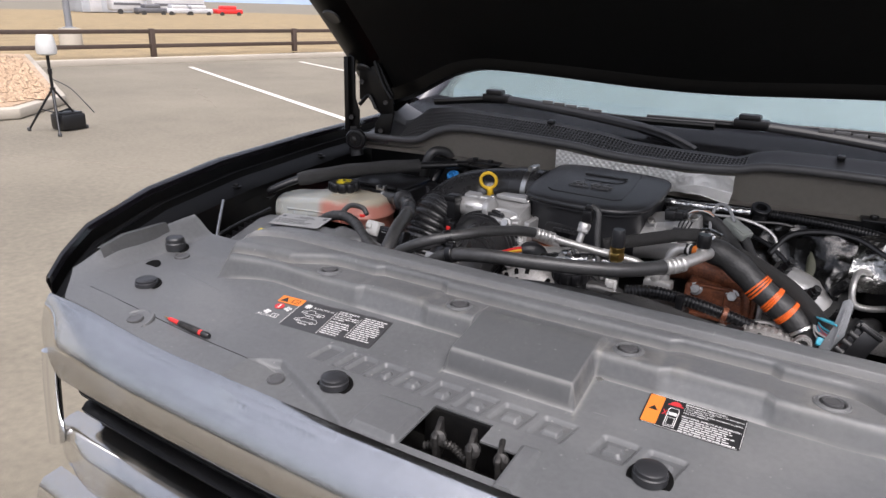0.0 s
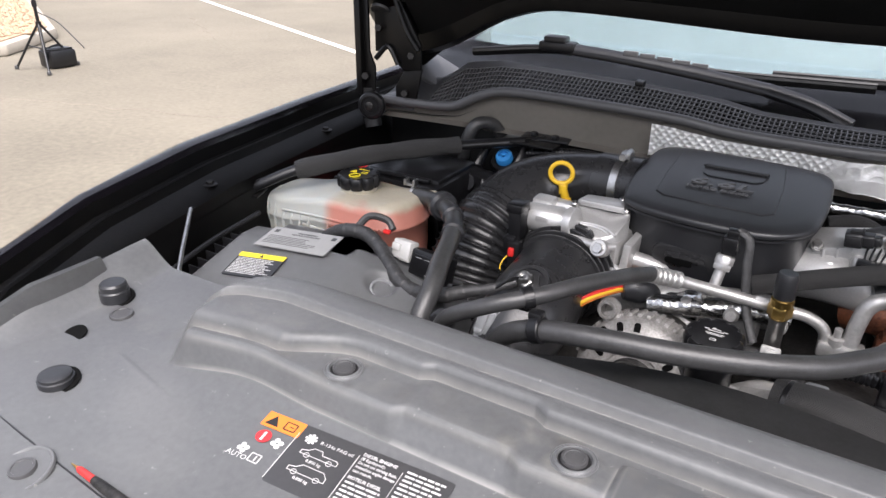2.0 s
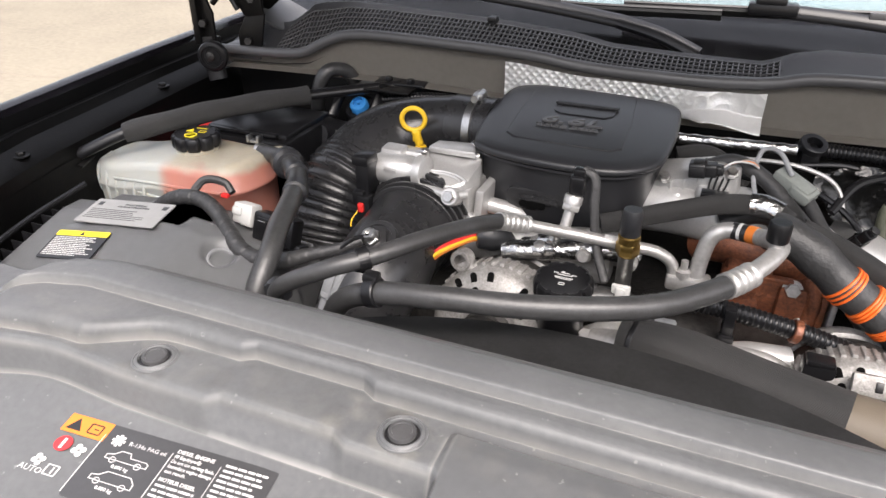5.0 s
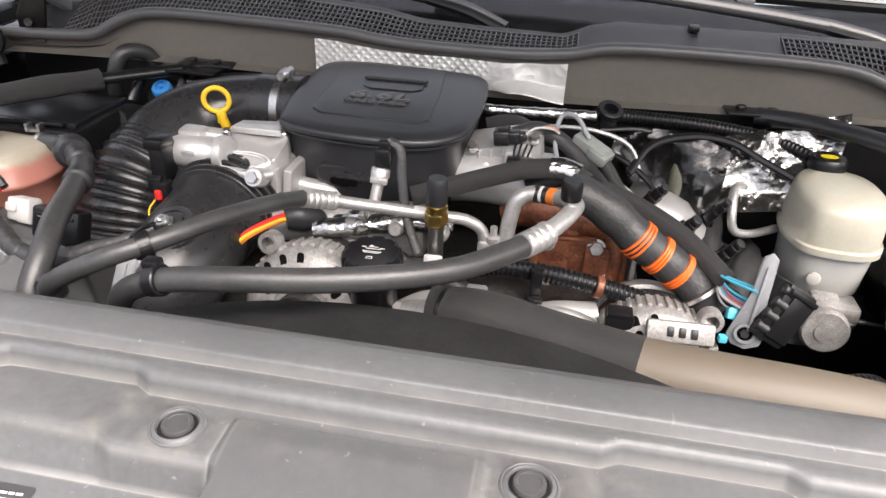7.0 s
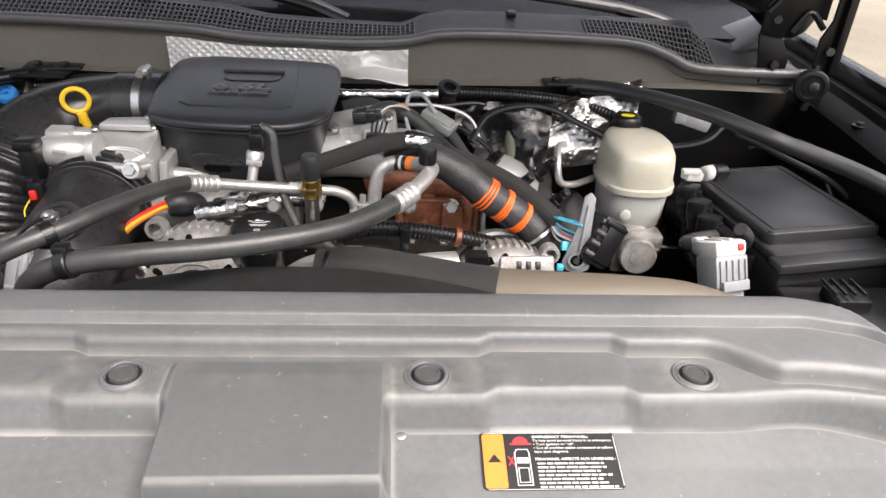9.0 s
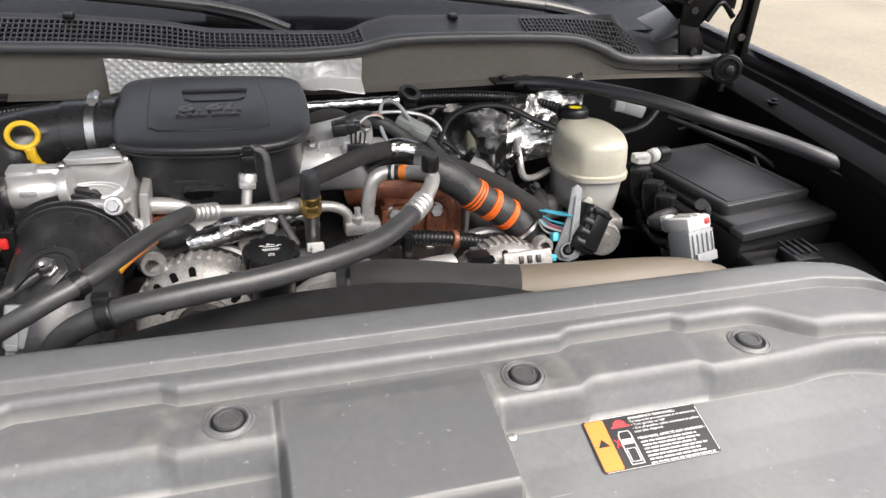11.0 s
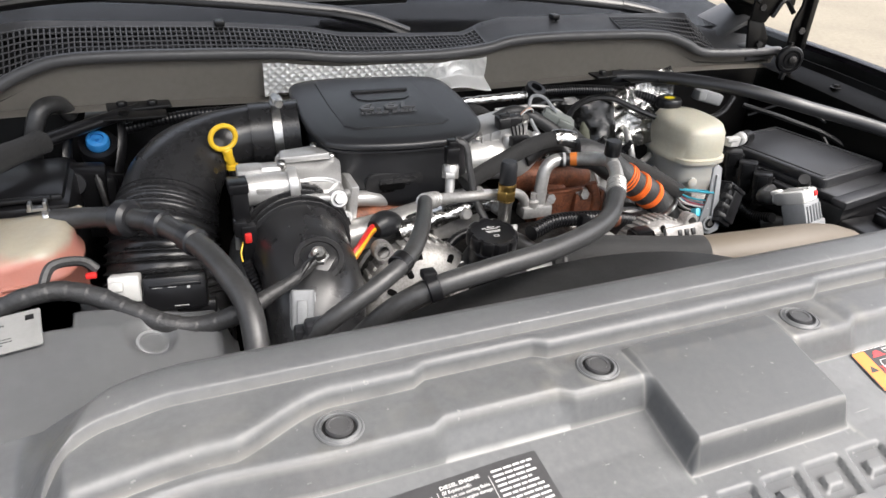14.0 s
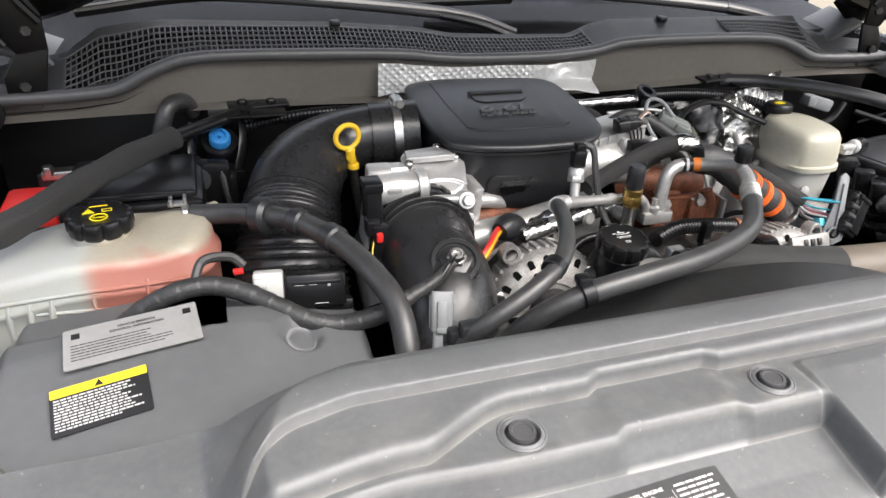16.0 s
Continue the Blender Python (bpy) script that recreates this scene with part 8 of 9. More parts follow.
for pts, r in (([(0.66, 0.62, 1.120), (0.72, 0.56, 1.105), (0.775, 0.50, 1.085), (0.80, 0.42, 1.045), (0.80, 0.34, 1.02)], 0.0045), ([(0.70, 0.64, 1.09), (0.755, 0.60, 1.12), (0.79, 0.53, 1.10), (0.805, 0.47, 1.06)], 0.0032), ([(0.765, 0.52, 1.09), (0.775, 0.47, 1.04), (0.79, 0.43, 0.99)], 0.0036)):
    part("wire", tube(pts, r, 8, 8), M_BLACKPL, stray)
bat2 = thing("second_battery", (0.70, 0.27, 0.93), "dark battery beside the fuse box with grey terminal block", "battery")
part("case", box((0.70, 0.262, 0.99), (0.20, 0.10, 0.09), 0.006), M_BLACKPL, bat2)
part("terminal_block", join(box((0.668, 0.272, 1.040), (0.045, 0.04, 0.020), 0.004), *[box((0.64 + 0.012 * i, 0.27, 1.060), (0.004, 0.034, 0.004), 0.001) for i in range(4)]), M_BLACKPL, bat2, "grey terminal block")

# white lever connector
wc = thing("lever_connector", (0.555, 0.335, 0.98), "grey and white lever connector with red lock", "connector")
wm = Matrix.Translation((0.538, 0.338, 1.052)) @ Euler((-0.45, 0.05, 0.30)).to_matrix().to_4x4() @ Matrix.Diagonal((0.82, 0.85, 0.95, 1))
for i in range(5):
    part("body_rib", moved(box((-0.024 + 0.012 * i, -0.023, -0.014), (0.003, 0.004, 0.036), 0.001), wm), M_LTGREY, wc)
part("grey_body", moved(join(box((0, 0, -0.012), (0.062, 0.044, 0.044), 0.004), box((0, -0.026, -0.03), (0.05, 0.008, 0.014), 0.002), box((0, 0, -0.045), (0.05, 0.036, 0.03), 0.003)), wm), M_LTGREY, wc, "ribbed grey body")
part("white_cover", moved(join(prism([(-0.030, -0.022), (0.030, -0.022), (0.027, 0.020), (0.006, 0.040), (-0.022, 0.038), (-0.030, 0.015)], 0.008, 0.030, 0.006), box((-0.008, 0.036, 0.022), (0.026, 0.018, 0.022), 0.005), box((0.0, 0.0, 0.031), (0.006, 0.04, 0.004), 0.001), box((-0.015, 0.0, 0.031), (0.004, 0.036, 0.003), 0.001)), wm), M_WHITE, wc, "white wire cover")
part("red_lock", moved(box((0.016, -0.022, 0.020), (0.011, 0.006, 0.009), 0.002), wm), M_RED, wc, "red lock")
part("wire_bundle", tube([wm @ Vector((-0.010, 0.040, 0.02)), wm @ Vector((-0.006, 0.065, 0.024)), (0.575, 0.432, 1.035), (0.585, 0.46, 0.99)], 0.011, 12, 8), M_RUBBER, wc)
wc2 = thing("small_connector", (0.556, 0.51, 1.05), "small white plug behind the reservoir", "connector")
part("plug", join(box((0.566, 0.535, 1.085), (0.030, 0.018, 0.014), 0.003, m=Euler((0, 0.15, 0.3)).to_matrix().to_4x4()), box((0.560, 0.528, 1.094), (0.028, 0.012, 0.008), 0.002), rod((0.585, 0.54, 1.085), (0.605, 0.55, 1.085), 0.012)), M_WHITE, wc2)
part("black_end", join(rod((0.598, 0.545, 1.085), (0.625, 0.555, 1.083), 0.013), tube([(0.62, 0.552, 1.083), (0.635, 0.57, 1.07), (0.64, 0.60, 1.03)], 0.008, 8, 5)), M_BLACKPL, wc2)

# ---- back of the engine: foil, looms, small lines ----
foil = thing("foil_heat_shield", (0.30, 0.64, 1.05), "crumpled silver foil insulation at the firewall", "heat shield")


def folds(x, y, z, k):
    """Sharp creases at several sizes, as in crushed foil."""
    p = Vector((x, y, z))
    return sum(a * (0.5 - abs(noise.noise(p * f * k + Vector((f, 2.0, 7.0))))) for f, a in ((6, 0.040), (13, 0.022), (29, 0.007)))


def dark_fold(u, v):
    x = 0.195 + 0.150 * u + 0.02 * v
    y = 0.655 - 0.075 * (1 - v)
    n = folds(x, y, 1.0 + v * 0.1, 1.0)
    return (x, y - n * 1.1, 1.045 + 0.098 * v - 0.035 * u * (1 - v) + n * 0.6)


def bright_fold(u, v):
    x = 0.315 + 0.185 * u
    y = 0.675 - 0.085 * (1 - v) + 0.02 * u
    n = folds(x, y, 2.0 + v * 0.1, 0.8)
    return (x + 0.02 * (v - 0.5), y - n * 0.9, 1.055 + 0.070 * v + 0.050 * u * (0.4 + 0.6 * v) + n * 0.55)


part("black_foil", sheet(40, 32, dark_fold, 0.001), M_DARKFOIL, foil, "dark crumpled foil", sharp=12)
part("silver_foil", sheet(46, 30, bright_fold, 0.001), M_FOIL, foil, "bright torn silver foil", sharp=12)
back = thing("rear_loom", (0.2, 0.64, 1.10), "black conduit loom running along the firewall", "wiring")
part("conduit", corrugated([(0.185, 0.625, 1.172), (0.240, 0.650, 1.165), (0.320, 0.665, 1.158), (0.400, 0.665, 1.150), (0.455, 0.645, 1.140), (0.50, 0.62, 1.12)], 0.0095, 0.0055, 0.0015, 12), M_BLACKPL, back)
part("foil_line", tube([(0.015, 0.625, 1.165), (0.06, 0.622, 1.166), (0.12, 0.622, 1.168), (0.185, 0.622, 1.170)], 0.008, 12, 8, radius=lambda u, s: 0.0078 + 0.0006 * math.sin(s * 300)), M_FOIL, back, "foil-wrapped line")
part("lift_ring", join(lathe([(0.016, -0.005), (0.017, -0.004), (0.017, 0.004), (0.016, 0.005), (0.010, 0.005), (0.010, -0.005)], (0.201, 0.619, 1.180), (0.2, -0.4, 1), 26), box((0.201, 0.622, 1.160), (0.022, 0.02, 0.03), 0.004)), M_BLACKPL, back, "black ring bracket")
part("cable", tube([(0.232, 0.56, 1.120), (0.258, 0.590, 1.150), (0.310, 0.615, 1.158), (0.36, 0.622, 1.152), (0.40, 0.615, 1.135), (0.44, 0.60, 1.12)], 0.0052, 8, 8), M_BLACKPL, back)
part("cable_two", tube([(0.170, 0.52, 1.170), (0.195, 0.50, 1.155), (0.215, 0.47, 1.135), (0.235, 0.45, 1.125)], 0.008, 10, 8), M_WRAP, back)
part("cable_three", tube([(0.085, 0.53, 1.168), (0.115, 0.525, 1.180), (0.150, 0.512, 1.168), (0.180, 0.485, 1.148), (0.195, 0.455, 1.142)], 0.0095, 10, 8), M_WRAP, back)
part("beige_wire", tube([(0.175, 0.505, 1.180), (0.158, 0.520, 1.200), (0.140, 0.525, 1.198), (0.136, 0.510, 1.17), (0.148, 0.48, 1.14)], 0.0028, 8, 8), M_LTGREY, back)
part("grey_plug", join(box((0.178, 0.508, 1.168), (0.045, 0.022, 0.020), 0.003, m=Euler((0.1, 0.35, -0.5)).to_matrix().to_4x4()), box((0.190, 0.500, 1.164), (0.024, 0.026, 0.012), 0.002, m=Euler((0.1, 0.35, -0.5)).to_matrix().to_4x4())), mat("grey_green_plug", (0.20, 0.215, 0.20), 0.5, s1=60, s2=300), back, "grey-green plug")
part("injector_plug", join(box((0.098, 0.470, 1.155), (0.030, 0.016, 0.014), 0.002), *[tube([(0.09 + 0.005 * i, 0.474, 1.158), (0.092 + 0.006 * i, 0.488, 1.172), (0.105, 0.505, 1.175)], 0.0013, 5, 5) for i in range(4)]), M_BLACKPL, back)
rail_plug = plug_body((0.066, 0.484, 1.180), (0.100, 0.482, 1.184), 0.020, 0.018, M_INKBLACK, back, "small black plug with pale wires")
for i in range(4):
    part("plug_wire", tube([(0.098, 0.482 + 0.003 * i, 1.184), (0.112, 0.486 + 0.004 * i, 1.194 - 0.002 * i), (0.130, 0.500 + 0.004 * i, 1.190), (0.142, 0.516, 1.178)], 0.0012, 5, 6), (M_WHITE, M_ORLABEL, M_LTGREY, M_TAN)[i], back)
for i, (p, q, r) in enumerate((((0.120, 0.560, 1.150), (0.200, 0.545, 1.128), 0.0035), ((0.110, 0.580, 1.165), (0.230, 0.575, 1.150), 0.0028), ((0.135, 0.600, 1.140), (0.260, 0.560, 1.110), 0.0040), ((0.150, 0.540, 1.120), (0.255, 0.520, 1.090), 0.0032), ((0.190, 0.600, 1.160), (0.300, 0.610, 1.130), 0.0030))):
    part("steel_line" if i % 2 else "thin_wire", tube([p, (Vector(p) + Vector(q)) / 2 + Vector((0.01, 0.008 * (i - 2), 0.012)), q, Vector(q) + Vector((0.02, -0.01, -0.04))], r, 8, 6), M_TUBE if i % 2 else M_BLACKPL, back)
for p, w in (((0.255, 0.520, 1.098), 0.018), ((0.300, 0.520, 1.060), 0.022), ((0.350, 0.500, 1.045), 0.020), ((0.340, 0.560, 1.070), 0.016)):
    plug_body(p, Vector(p) + Vector((0.016, -0.012, 0.030)), w, w * 0.8, M_BLACKPL, back)
part("green_braid", tube([(0.296, 0.622, 1.142), (0.298, 0.615, 1.125), (0.301, 0.604, 1.09), (0.303, 0.595, 1.055)], 0.0085, 12, 8, radius=lambda u, s: 0.0075 + 0.003 * smooth(u, 0.1, 0.5)), M_GREEN, back, "grimy braided line")
part("left_conduit", corrugated([(-0.42, 0.668, 1.150), (-0.34, 0.662, 1.165), (-0.26, 0.655, 1.168), (-0.20, 0.652, 1.16)], 0.008, 0.0055, 0.0014, 12), M_BLACKPL, back)
part("hose_run", tube([(0.045, 0.585, 1.155), (0.075, 0.592, 1.160), (0.10, 0.598, 1.150), (0.13, 0.60, 1.12)], 0.012, 12, 6), M_SLEEVE, back, "braided hose")
part("low_hose", tube([(0.110, 0.47, 1.125), (0.145, 0.475, 1.140), (0.168, 0.470, 1.138), (0.18, 0.455, 1.12)], 0.011, 12, 6), M_RUBBER, back)
part("plug_right", join(box((0.600, 0.655, 1.130), (0.060, 0.018, 0.022), 0.004, m=Euler((0, 0.25, -0.2)).to_matrix().to_4x4()), box((0.575, 0.648, 1.138), (0.020, 0.02, 0.02), 0.004)), M_LTGREY, back, "pale grey plug")
part("thin_hose", tube([(0.46, 0.60, 1.12), (0.52, 0.615, 1.105), (0.57, 0.625, 1.095), (0.62, 0.63, 1.105), (0.65, 0.64, 1.13)], 0.006, 8, 8), M_BLACKPL, back)
part("heater_hose", tube([(0.33, 0.50, 1.00), (0.345, 0.56, 1.03), (0.35, 0.62, 1.05), (0.345, 0.70, 1.05)], 0.02, 14, 6), M_RUBBER, back)
# dark clutter low in the bay
low_t = thing("lower_hoses", (0.0, 0.3, 0.95), "black hoses and pipes low around the engine", "hose")
for pts, r, mm_ in (([(-0.06, 0.30, 1.06), (-0.02, 0.33, 1.075), (0.03, 0.345, 1.07), (0.06, 0.34, 1.05)], 0.013, M_RUBBER), ([(-0.08, 0.33, 1.06), (-0.05, 0.345, 1.085), (-0.02, 0.345, 1.09), (0.01, 0.335, 1.075)], 0.006, M_BLACKPL),
                   ([(-0.30, 0.36, 1.02), (-0.30, 0.42, 1.06), (-0.28, 0.48, 1.06), (-0.27, 0.52, 1.02)], 0.02, M_RUBBER), ([(0.06, 0.31, 1.03), (0.11, 0.315, 1.05), (0.17, 0.33, 1.045), (0.21, 0.345, 1.02)], 0.011, M_TUBE),
                   ([(0.36, 0.45, 1.02), (0.38, 0.5, 1.03), (0.40, 0.56, 1.02), (0.41, 0.62, 1.0)], 0.018, M_RUBBER), ([(0.56, 0.42, 0.98), (0.60, 0.38, 1.0), (0.62, 0.33, 0.99), (0.6, 0.27, 0.96)], 0.012, M_RUBBER),
                   ([(-0.10, 0.24, 1.0), (-0.05, 0.25, 1.06), (-0.02, 0.26, 1.04), (0.0, 0.27, 0.98)], 0.010, M_BLACKPL)):
    part("pipe", tube(pts, r, 12, 6), mm_, low_t)
part("grey_clamp", join(box((0.075, 0.318, 1.062), (0.022, 0.014, 0.030), 0.003), box((0.075, 0.312, 1.072), (0.012, 0.012, 0.012), 0.002)), M_LTGREY, low_t)

# ---- ground and surroundings ----
M_ASPH = mat("worn_pale_asphalt", (0.160, 0.141, 0.107), 0.9, color2=(0.106, 0.093, 0.070), s1=0.5, s2=22, amount=1.0, bump=0.4, bscale=90)
M_CONC = mat("concrete", (0.34, 0.31, 0.26), 0.8, color2=(0.27, 0.24, 0.2), s1=1.5, s2=30, bump=0.3, bscale=80)
M_STRIPE = mat("worn_white_paint", (0.60, 0.58, 0.54), 0.7, color2=(0.42, 0.39, 0.34), s1=6, s2=40, amount=1.0)
M_GRASS = mat("dry_grass", (0.25, 0.185, 0.095), 0.9, color2=(0.155, 0.115, 0.062), s1=0.8, s2=12, amount=1.0, bump=0.8, bscale=25)
M_GRAVEL = mat("tan_gravel", (0.40, 0.29, 0.19), 0.85, color2=(0.20, 0.135, 0.085), s1=9, s2=50, amount=1.0, bump=0.5, bscale=60)
M_WOOD = mat("dark_stained_wood", (0.055, 0.033, 0.024), 0.7, color2=(0.03, 0.02, 0.015), s1=5, s2=60, bump=0.4, bscale=60, stretch=(1, 1, 0.2))
# distance haze is put into the hills' blue base colour
M_HILL = mat("haze_tinted_hills", (0.36, 0.45, 0.58), 1.0, color2=(0.30, 0.38, 0.50), s1=0.004, s2=0.05, spec=0.0)
M_FAR = mat("far_white_paint", (0.48, 0.48, 0.49), 0.6, color2=(0.32, 0.32, 0.33), s1=0.5, s2=5)
M_FARDK = mat("far_dark_paint", (0.10, 0.10, 0.11), 0.6, s1=0.5, s2=5)

K = Vector((-14.54, 11.0, 0))                      # on the rear kerb
along = Vector((0.257, 0.966, 0)).normalized()      # its way
away = Vector((-0.966, 0.257, 0)).normalized()      # towards the field


def fall(x, y):
    """The land falls away beyond the lot."""
    return min(2.2, 0.016 * max(0.0, (Vector((x, y, 0)) - K).dot(away) - 8))


solo("ground", sheet(80, 80, lambda u, v: ((u - 0.5) * 3000 * abs(u - 0.5) * 2, (v - 0.5) * 3000 * abs(v - 0.5) * 2, -0.004 - fall((u - 0.5) * 3000 * abs(u - 0.5) * 2, (v - 0.5) * 3000 * abs(v - 0.5) * 2))), M_ASPH, "sun-bleached tan asphalt parking lot", "ground", kind="structure")
field = bmesh.new()
a, b = K - along * 60 + away * 0.35, K + along * 90 + away * 0.35
for q in (a, b, b + away * 160, a + away * 160):
    field.verts.new(q + Vector((0, 0, 0.12)))
field.faces.new(field.verts)
bmesh.ops.subdivide_edges(field, edges=list(field.edges), cuts=60, use_grid_fill=True)
for v in field.verts:
    v.co.z += 0.05 * noise.noise(v.co * 0.3) - 0.010 * max(0, (v.co - K).dot(away) - 2)
solo("field", field, M_GRASS, "dry straw-coloured grass field behind the lot", "field", kind="structure")
kerb = box((0, 0, 0.06), (150, 0.20, 0.16), 0.02)
kerb.transform(Matrix.Translation(K + along * 15 + away * 0.2) @ along.to_track_quat('X', 'Z').to_matrix().to_4x4())
solo("kerb", kerb, M_CONC, "pale concrete kerb along the field", "kerb", kind="structure")


def stripe(p, q, w=0.11):
    p, q = Vector((*p, 0.002)), Vector((*q, 0.002))
    d = q - p
    b = box((0, 0, 0), (d.length, w, 0.003), 0)
    b.transform(Matrix.Translation((p + q) / 2) @ d.to_track_quat('X', 'Z').to_matrix().to_4x4())
    return b


for p, q in (((-13.46, 10.72), (-5.6, 6.80)), ((-12.9, 13.9), (-6.5, 10.8))):
    solo("parking_stripe", stripe(p, q), M_STRIPE, "worn white painted parking stripe", "road marking", kind="structure")
M_CRACK = mat("dusty_crack", (0.13, 0.112, 0.09), 0.9, color2=(0.22, 0.19, 0.15), s1=3, s2=30, amount=1.0)
# thin cracks in the asphalt
rnd = random.Random(11)
for p, q in (((-7.0, 2.9), (-4.2, 3.7)), ((-10.5, 8.2), (-8.0, 6.6))):
    pts = [Vector((p[0] + (q[0] - p[0]) * i / 14 + rnd.uniform(-0.05, 0.05), p[1] + (q[1] - p[1]) * i / 14 + rnd.uniform(-0.05, 0.05), -0.006)) for i in range(15)]
    solo("crack", tube(pts, 0.007, 5, 3), M_CRACK, "thin dark crack in the asphalt", "crack", kind="structure")
# gravel island with kerb
isle = [(-9.75, 5.35), (-17.4, 9.2), (-22.0, 6.0), (-18.0, 0.0), (-9.2, 3.1), (-8.9, 4.2)]
solo("island_kerb", prism(isle, 0, 0.14, 0.03), M_CONC, "concrete kerb of a gravel island", "kerb", kind="structure")
cx, cy = sum(p[0] for p in isle) / 6, sum(p[1] for p in isle) / 6
inner = [(cx + (x - cx) * 0.965, cy + (y - cy) * 0.955) for x, y in isle]
solo("gravel_bed", prism(inner, 0.10, 0.155, 0), M_GRAVEL, "bed of tan gravel", "gravel", kind="structure")
stones = bmesh.new()
verts, faces = [], []
for i in range(2600):
    u, v = rnd.random(), rnd.random()
    x, y = -9.4 - 7.2 * u ** 1.3, 3.4 + 4.9 * v
    if y > 5.1 + (-9.75 - x) * 0.50 or y < 3.4 - (x + 9.4) * -0.2 + 0.0:
        continue
    r = rnd.uniform(0.03, 0.075)
    n0 = len(verts)
    for dx, dy, dz in ((1, 0, 0), (0, 1, 0), (-1, 0, 0), (0, -1, 0), (0, 0, 0.8), (0, 0, -0.5)):
        k = rnd.uniform(0.7, 1.2) * r
        verts.append((x + dx * k, y + dy * k, 0.165 + dz * k))
    for f in ((0, 1, 4), (1, 2, 4), (2, 3, 4), (3, 0, 4), (1, 0, 5), (2, 1, 5), (3, 2, 5), (0, 3, 5)):
        faces.append(tuple(n0 + q for q in f))
me = bpy.data.meshes.new("gravel")
me.from_pydata(verts, [], faces)
stones.from_mesh(me)
bpy.data.meshes.remove(me)
solo("gravel", stones, M_GRAVEL, "loose tan and brown landscaping stones", "gravel", kind="stuff", sharp=20)

# rail fence
fence = thing("rail_fence", K + away * 0.8, "dark brown two-rail wooden fence along the field", "fence")
for i in range(-6, 9):
    p = K + along * 4.18 * i + away * 0.9
    part("post", box(p + Vector((0, 0, 0.36)), (0.13, 0.13, 0.86), 0.015, m=along.to_track_quat('X', 'Z').to_matrix().to_4x4()), M_WOOD, fence)
    for z in (0.37, 0.72):
        r = box((0, 0, 0), (4.17, 0.06, 0.10), 0.012)
        r.transform(Matrix.Translation(p + along * 2.09 + Vector((0, 0, z))) @ along.to_track_quat('X', 'Z').to_matrix().to_4x4())
        part("rail", r, M_WOOD, fence)

# lamp post on a concrete foot
lp = Vector((-20.6, 12.3, 0))
lampp = thing("lamp_post", lp, "grey steel lamp post on a concrete foot", "lamp post")
part("foot", lathe([(0.32, -0.2), (0.32, 0.55), (0.29, 0.6)], lp, seg=24), M_CONC, lampp, "round concrete foot")
part("pole", lathe([(0.20, 0.58), (0.20, 0.62), (0.10, 0.64), (0.08, 7.0)], lp, seg=16), mat("grey_pole", (0.22, 0.23, 0.25), 0.5, 0.3, s1=3, s2=30), lampp, "grey steel pole")
part("lamp_head", box(lp + Vector((0.35, 0, 7.05)), (0.8, 0.35, 0.12), 0.03), M_FARDK, lampp)

# work light on a tripod, with its case
tp = Vector((-7.72, 3.98, 0))
light = thing("tripod_light", tp, "white work light on a black tripod", "work light")
part("pole", join(rod(tp + Vector((0, 0, 0.10)), tp + Vector((0, 0, 0.90)), 0.018), lathe([(0.03, 0), (0.03, 0.05)], tp + Vector((0, 0, 0.46)), seg=14), lathe([(0.026, 0), (0.026, 0.06)], tp + Vector((0, 0, 0.66)), seg=14)), M_BLACKPL, light, "black telescopic pole")
for a in (-0.52, 1.57, 3.67):
    foot = tp + Vector((0.35 * math.cos(a), 0.35 * math.sin(a), 0.012))
    leg = part("leg", join(rod(tp + Vector((0, 0, 0.50)), foot, 0.013), rod(tp + Vector((0, 0, 0.22)), foot.lerp(tp + Vector((0, 0, 0.50)), 0.5), 0.008)), M_BLACKPL, light)
    part("rubber_foot", lathe([(0.022, -0.012), (0.022, 0.02), (0.015, 0.03)], foot, seg=12), M_RUBBER, leg)
part("lamp", lathe([(0.07, 0), (0.102, 0.015), (0.108, 0.05), (0.106, 0.10), (0.090, 0.20), (0.080, 0.222), (0, 0.226)], tp + Vector((0, 0, 0.87)), seg=28), M_WHITE, light, "white plastic lamp shade")
part("cord", tube([tp + Vector((0, 0.02, 0.6)), tp + Vector((0.12, 0.14, 0.5)), tp + Vector((0.26, 0.24, 0.30)), tp + Vector((0.30, 0.28, 0.22))], 0.006, 6, 6), M_INKBLACK, light)
case = thing("tool_case", tp + Vector((-0.07, 0.17, 0)), "small black tool case on the asphalt", "case")
part("case", join(box(tp + Vector((-0.06, 0.17, 0.10)), (0.26, 0.30, 0.19), 0.03), box(tp + Vector((-0.06, 0.17, 0.20)), (0.20, 0.26, 0.02), 0.008)), M_BLACKPL, case)
part("handle", tube([tp + Vector((-0.06, 0.09, 0.19)), tp + Vector((-0.06, 0.11, 0.225)), tp + Vector((-0.06, 0.23, 0.225)), tp + Vector((-0.06, 0.25, 0.19))], 0.010, 8, 5), M_BLACKPL, case)

# far off: trailers, a car, a building, hills
away2 = along.to_track_quat('X', 'Z').to_matrix().to_4x4()


def far(at, s, bevel=0.05):
    b = box((0, 0, s[2] / 2), s, bevel)
    b.transform(Matrix.Translation(at) @ away2)
    return b


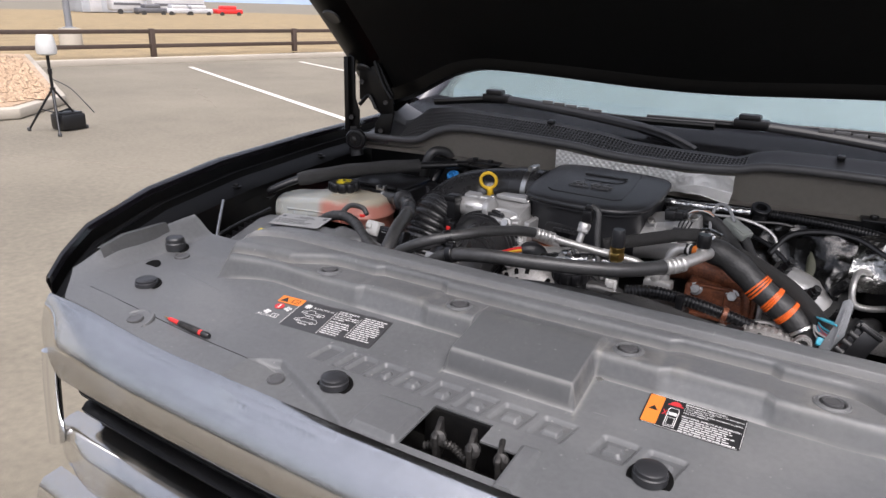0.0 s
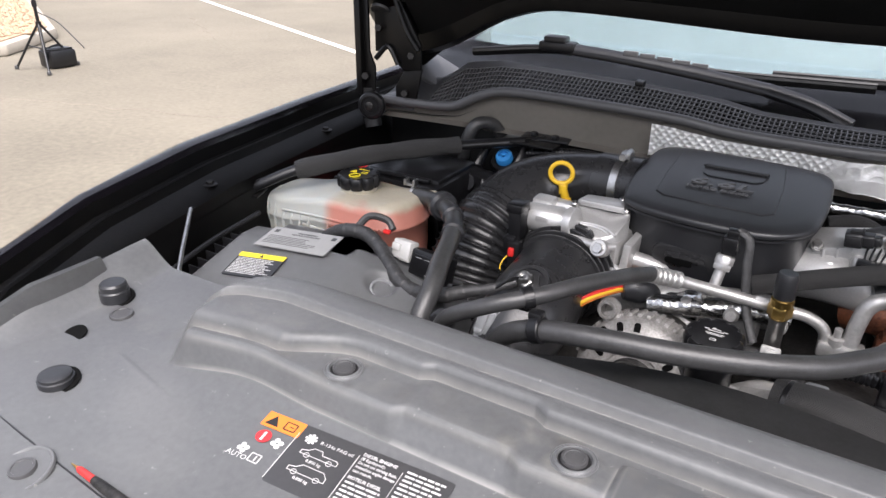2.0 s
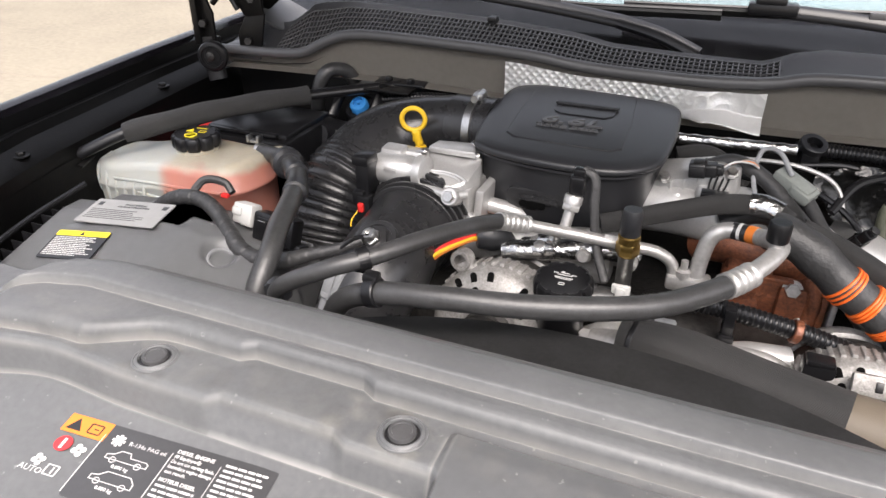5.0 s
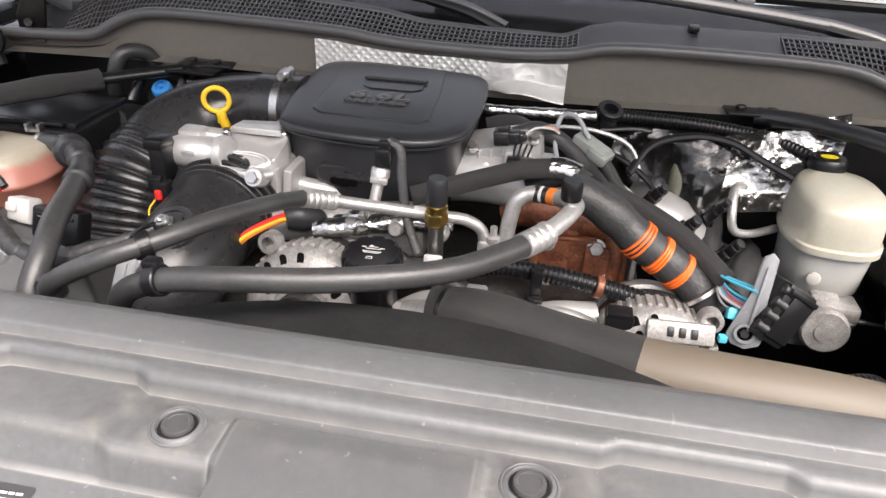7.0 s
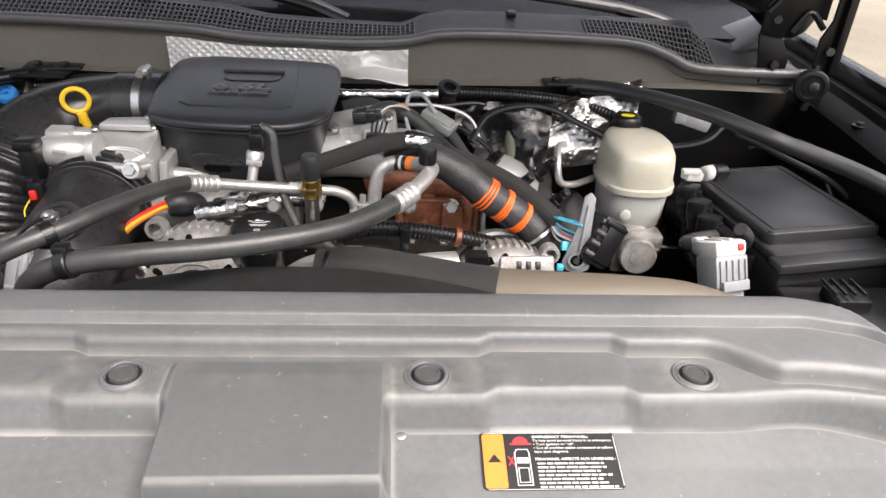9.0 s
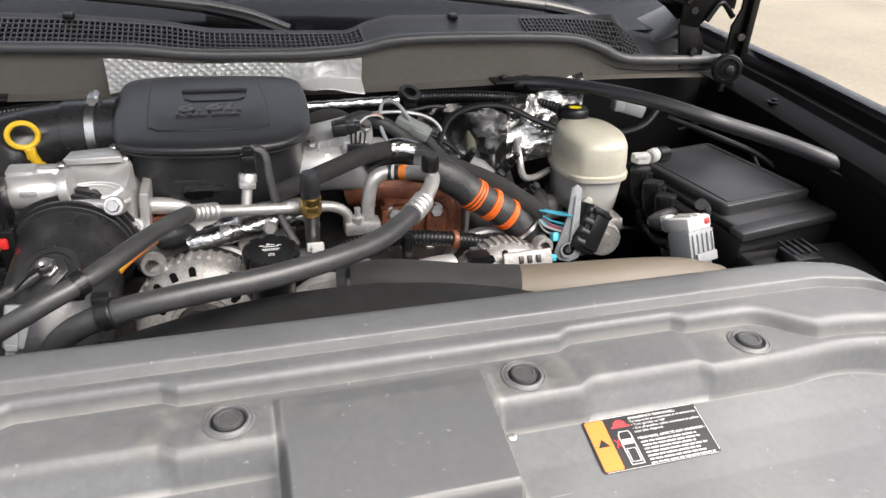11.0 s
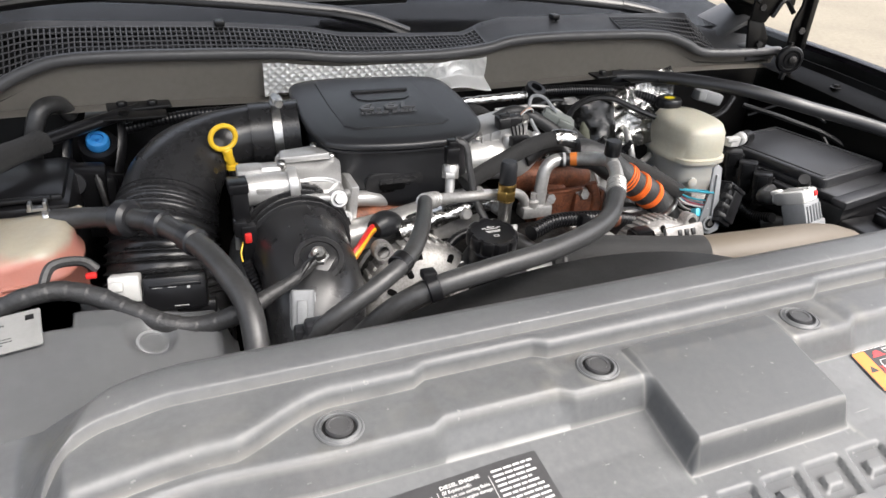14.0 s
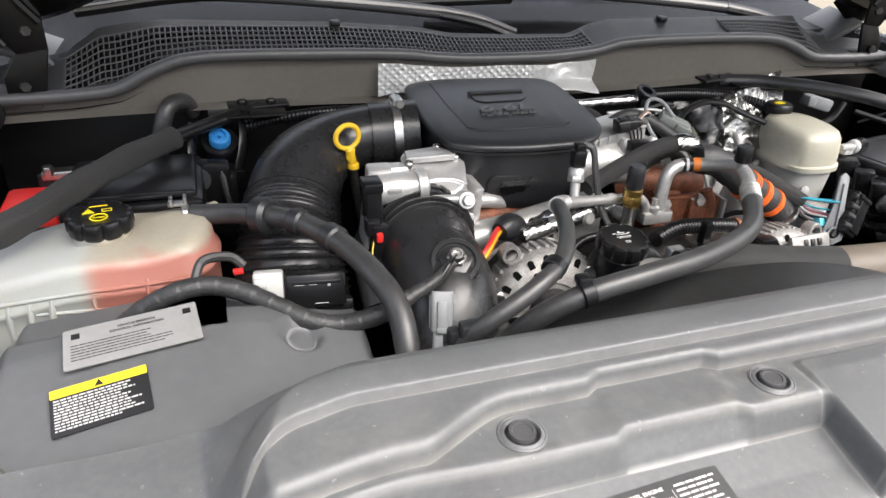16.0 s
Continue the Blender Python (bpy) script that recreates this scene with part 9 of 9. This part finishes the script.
FZ = -0.85
for d, l, s, n in ((0, 43, (8.5, 2.4, 2.6), "travel_trailer"), (6, 35, (4.5, 2.2, 1.9), "travel_trailer")):
    at = K + away * 95 + along * l + Vector((0, 0, FZ))
    tr = thing(n, at, "white travel trailer parked far across the field", "trailer", group="far trailers")
    part("body", far(at + Vector((0, 0, 0.5)), s, 0.3), M_FAR, tr)
    part("stripe", far(at + Vector((0, 0, 1.3)) - away * 0.03, (s[0] - 0.6, s[1], 0.35), 0.02), M_FARDK, tr)
    for k in (-1, 1):
        part("wheel", moved(lathe([(0.38, 0), (0.38, 0.25)], (0, 0, 0), seg=16), Matrix.Translation(at + along * k * 1.2 - away * 1.2 + Vector((0, 0, 0.38))) @ away2 @ Euler((radians(90), 0, 0)).to_matrix().to_4x4()), M_RUBBER, tr)
at = K + away * 110 + along * 38 + Vector((0, 0, FZ))
bld = thing("warehouse", at, "low grey warehouse far across the field", "building")
wall = part("wall", far(at, (11, 8, 2.3), 0.1), mat("pale_cladding", (0.38, 0.40, 0.43), 0.7, s1=0.3, s2=4), bld)
part("roof", far(at + Vector((0, 0, 2.25)), (11.6, 8.6, 0.35), 0.1), M_FARDK, bld)
for k in range(3):
    part("door", far(at + along * (-3.4 + 3.4 * k) - away * 4.03 + Vector((0, 0, 0.1)), (1.8, 0.1, 1.9), 0.02), M_FAR, bld)
for l, col, lab_ in ((36, M_FARDK, "dark"), (43, M_FAR, "white"), (48, M_RED, "red"), (40, M_FAR, "white")):
    at = K + away * 88 + along * l + Vector((0, 0, FZ))
    car = thing("parked_car", at, lab_ + " car parked far across the field", "car", group="far cars")
    part("body", join(far(at + Vector((0, 0, 0.35)), (4.4, 1.8, 0.7), 0.2), far(at + Vector((0, 0, 0.95)) , (2.4, 1.6, 0.6), 0.2)), col, car)
    for k in (-1.4, 1.4):
        part("wheel", moved(lathe([(0.33, 0), (0.33, 0.2)], (0, 0, 0), seg=14), Matrix.Translation(at + along * k - away * 0.85 + Vector((0, 0, 0.33))) @ away2 @ Euler((radians(90), 0, 0)).to_matrix().to_4x4()), M_RUBBER, car)


def hill(u, v):
    a = radians(80 + 120 * u)
    r = 1400
    h = 70 + 60 * noise.noise(Vector((u * 9, 0.3, 1))) + 25 * noise.noise(Vector((u * 31, 0.7, 2)))
    return (r * math.cos(a), r * math.sin(a), -6 + max(10, h) * v)


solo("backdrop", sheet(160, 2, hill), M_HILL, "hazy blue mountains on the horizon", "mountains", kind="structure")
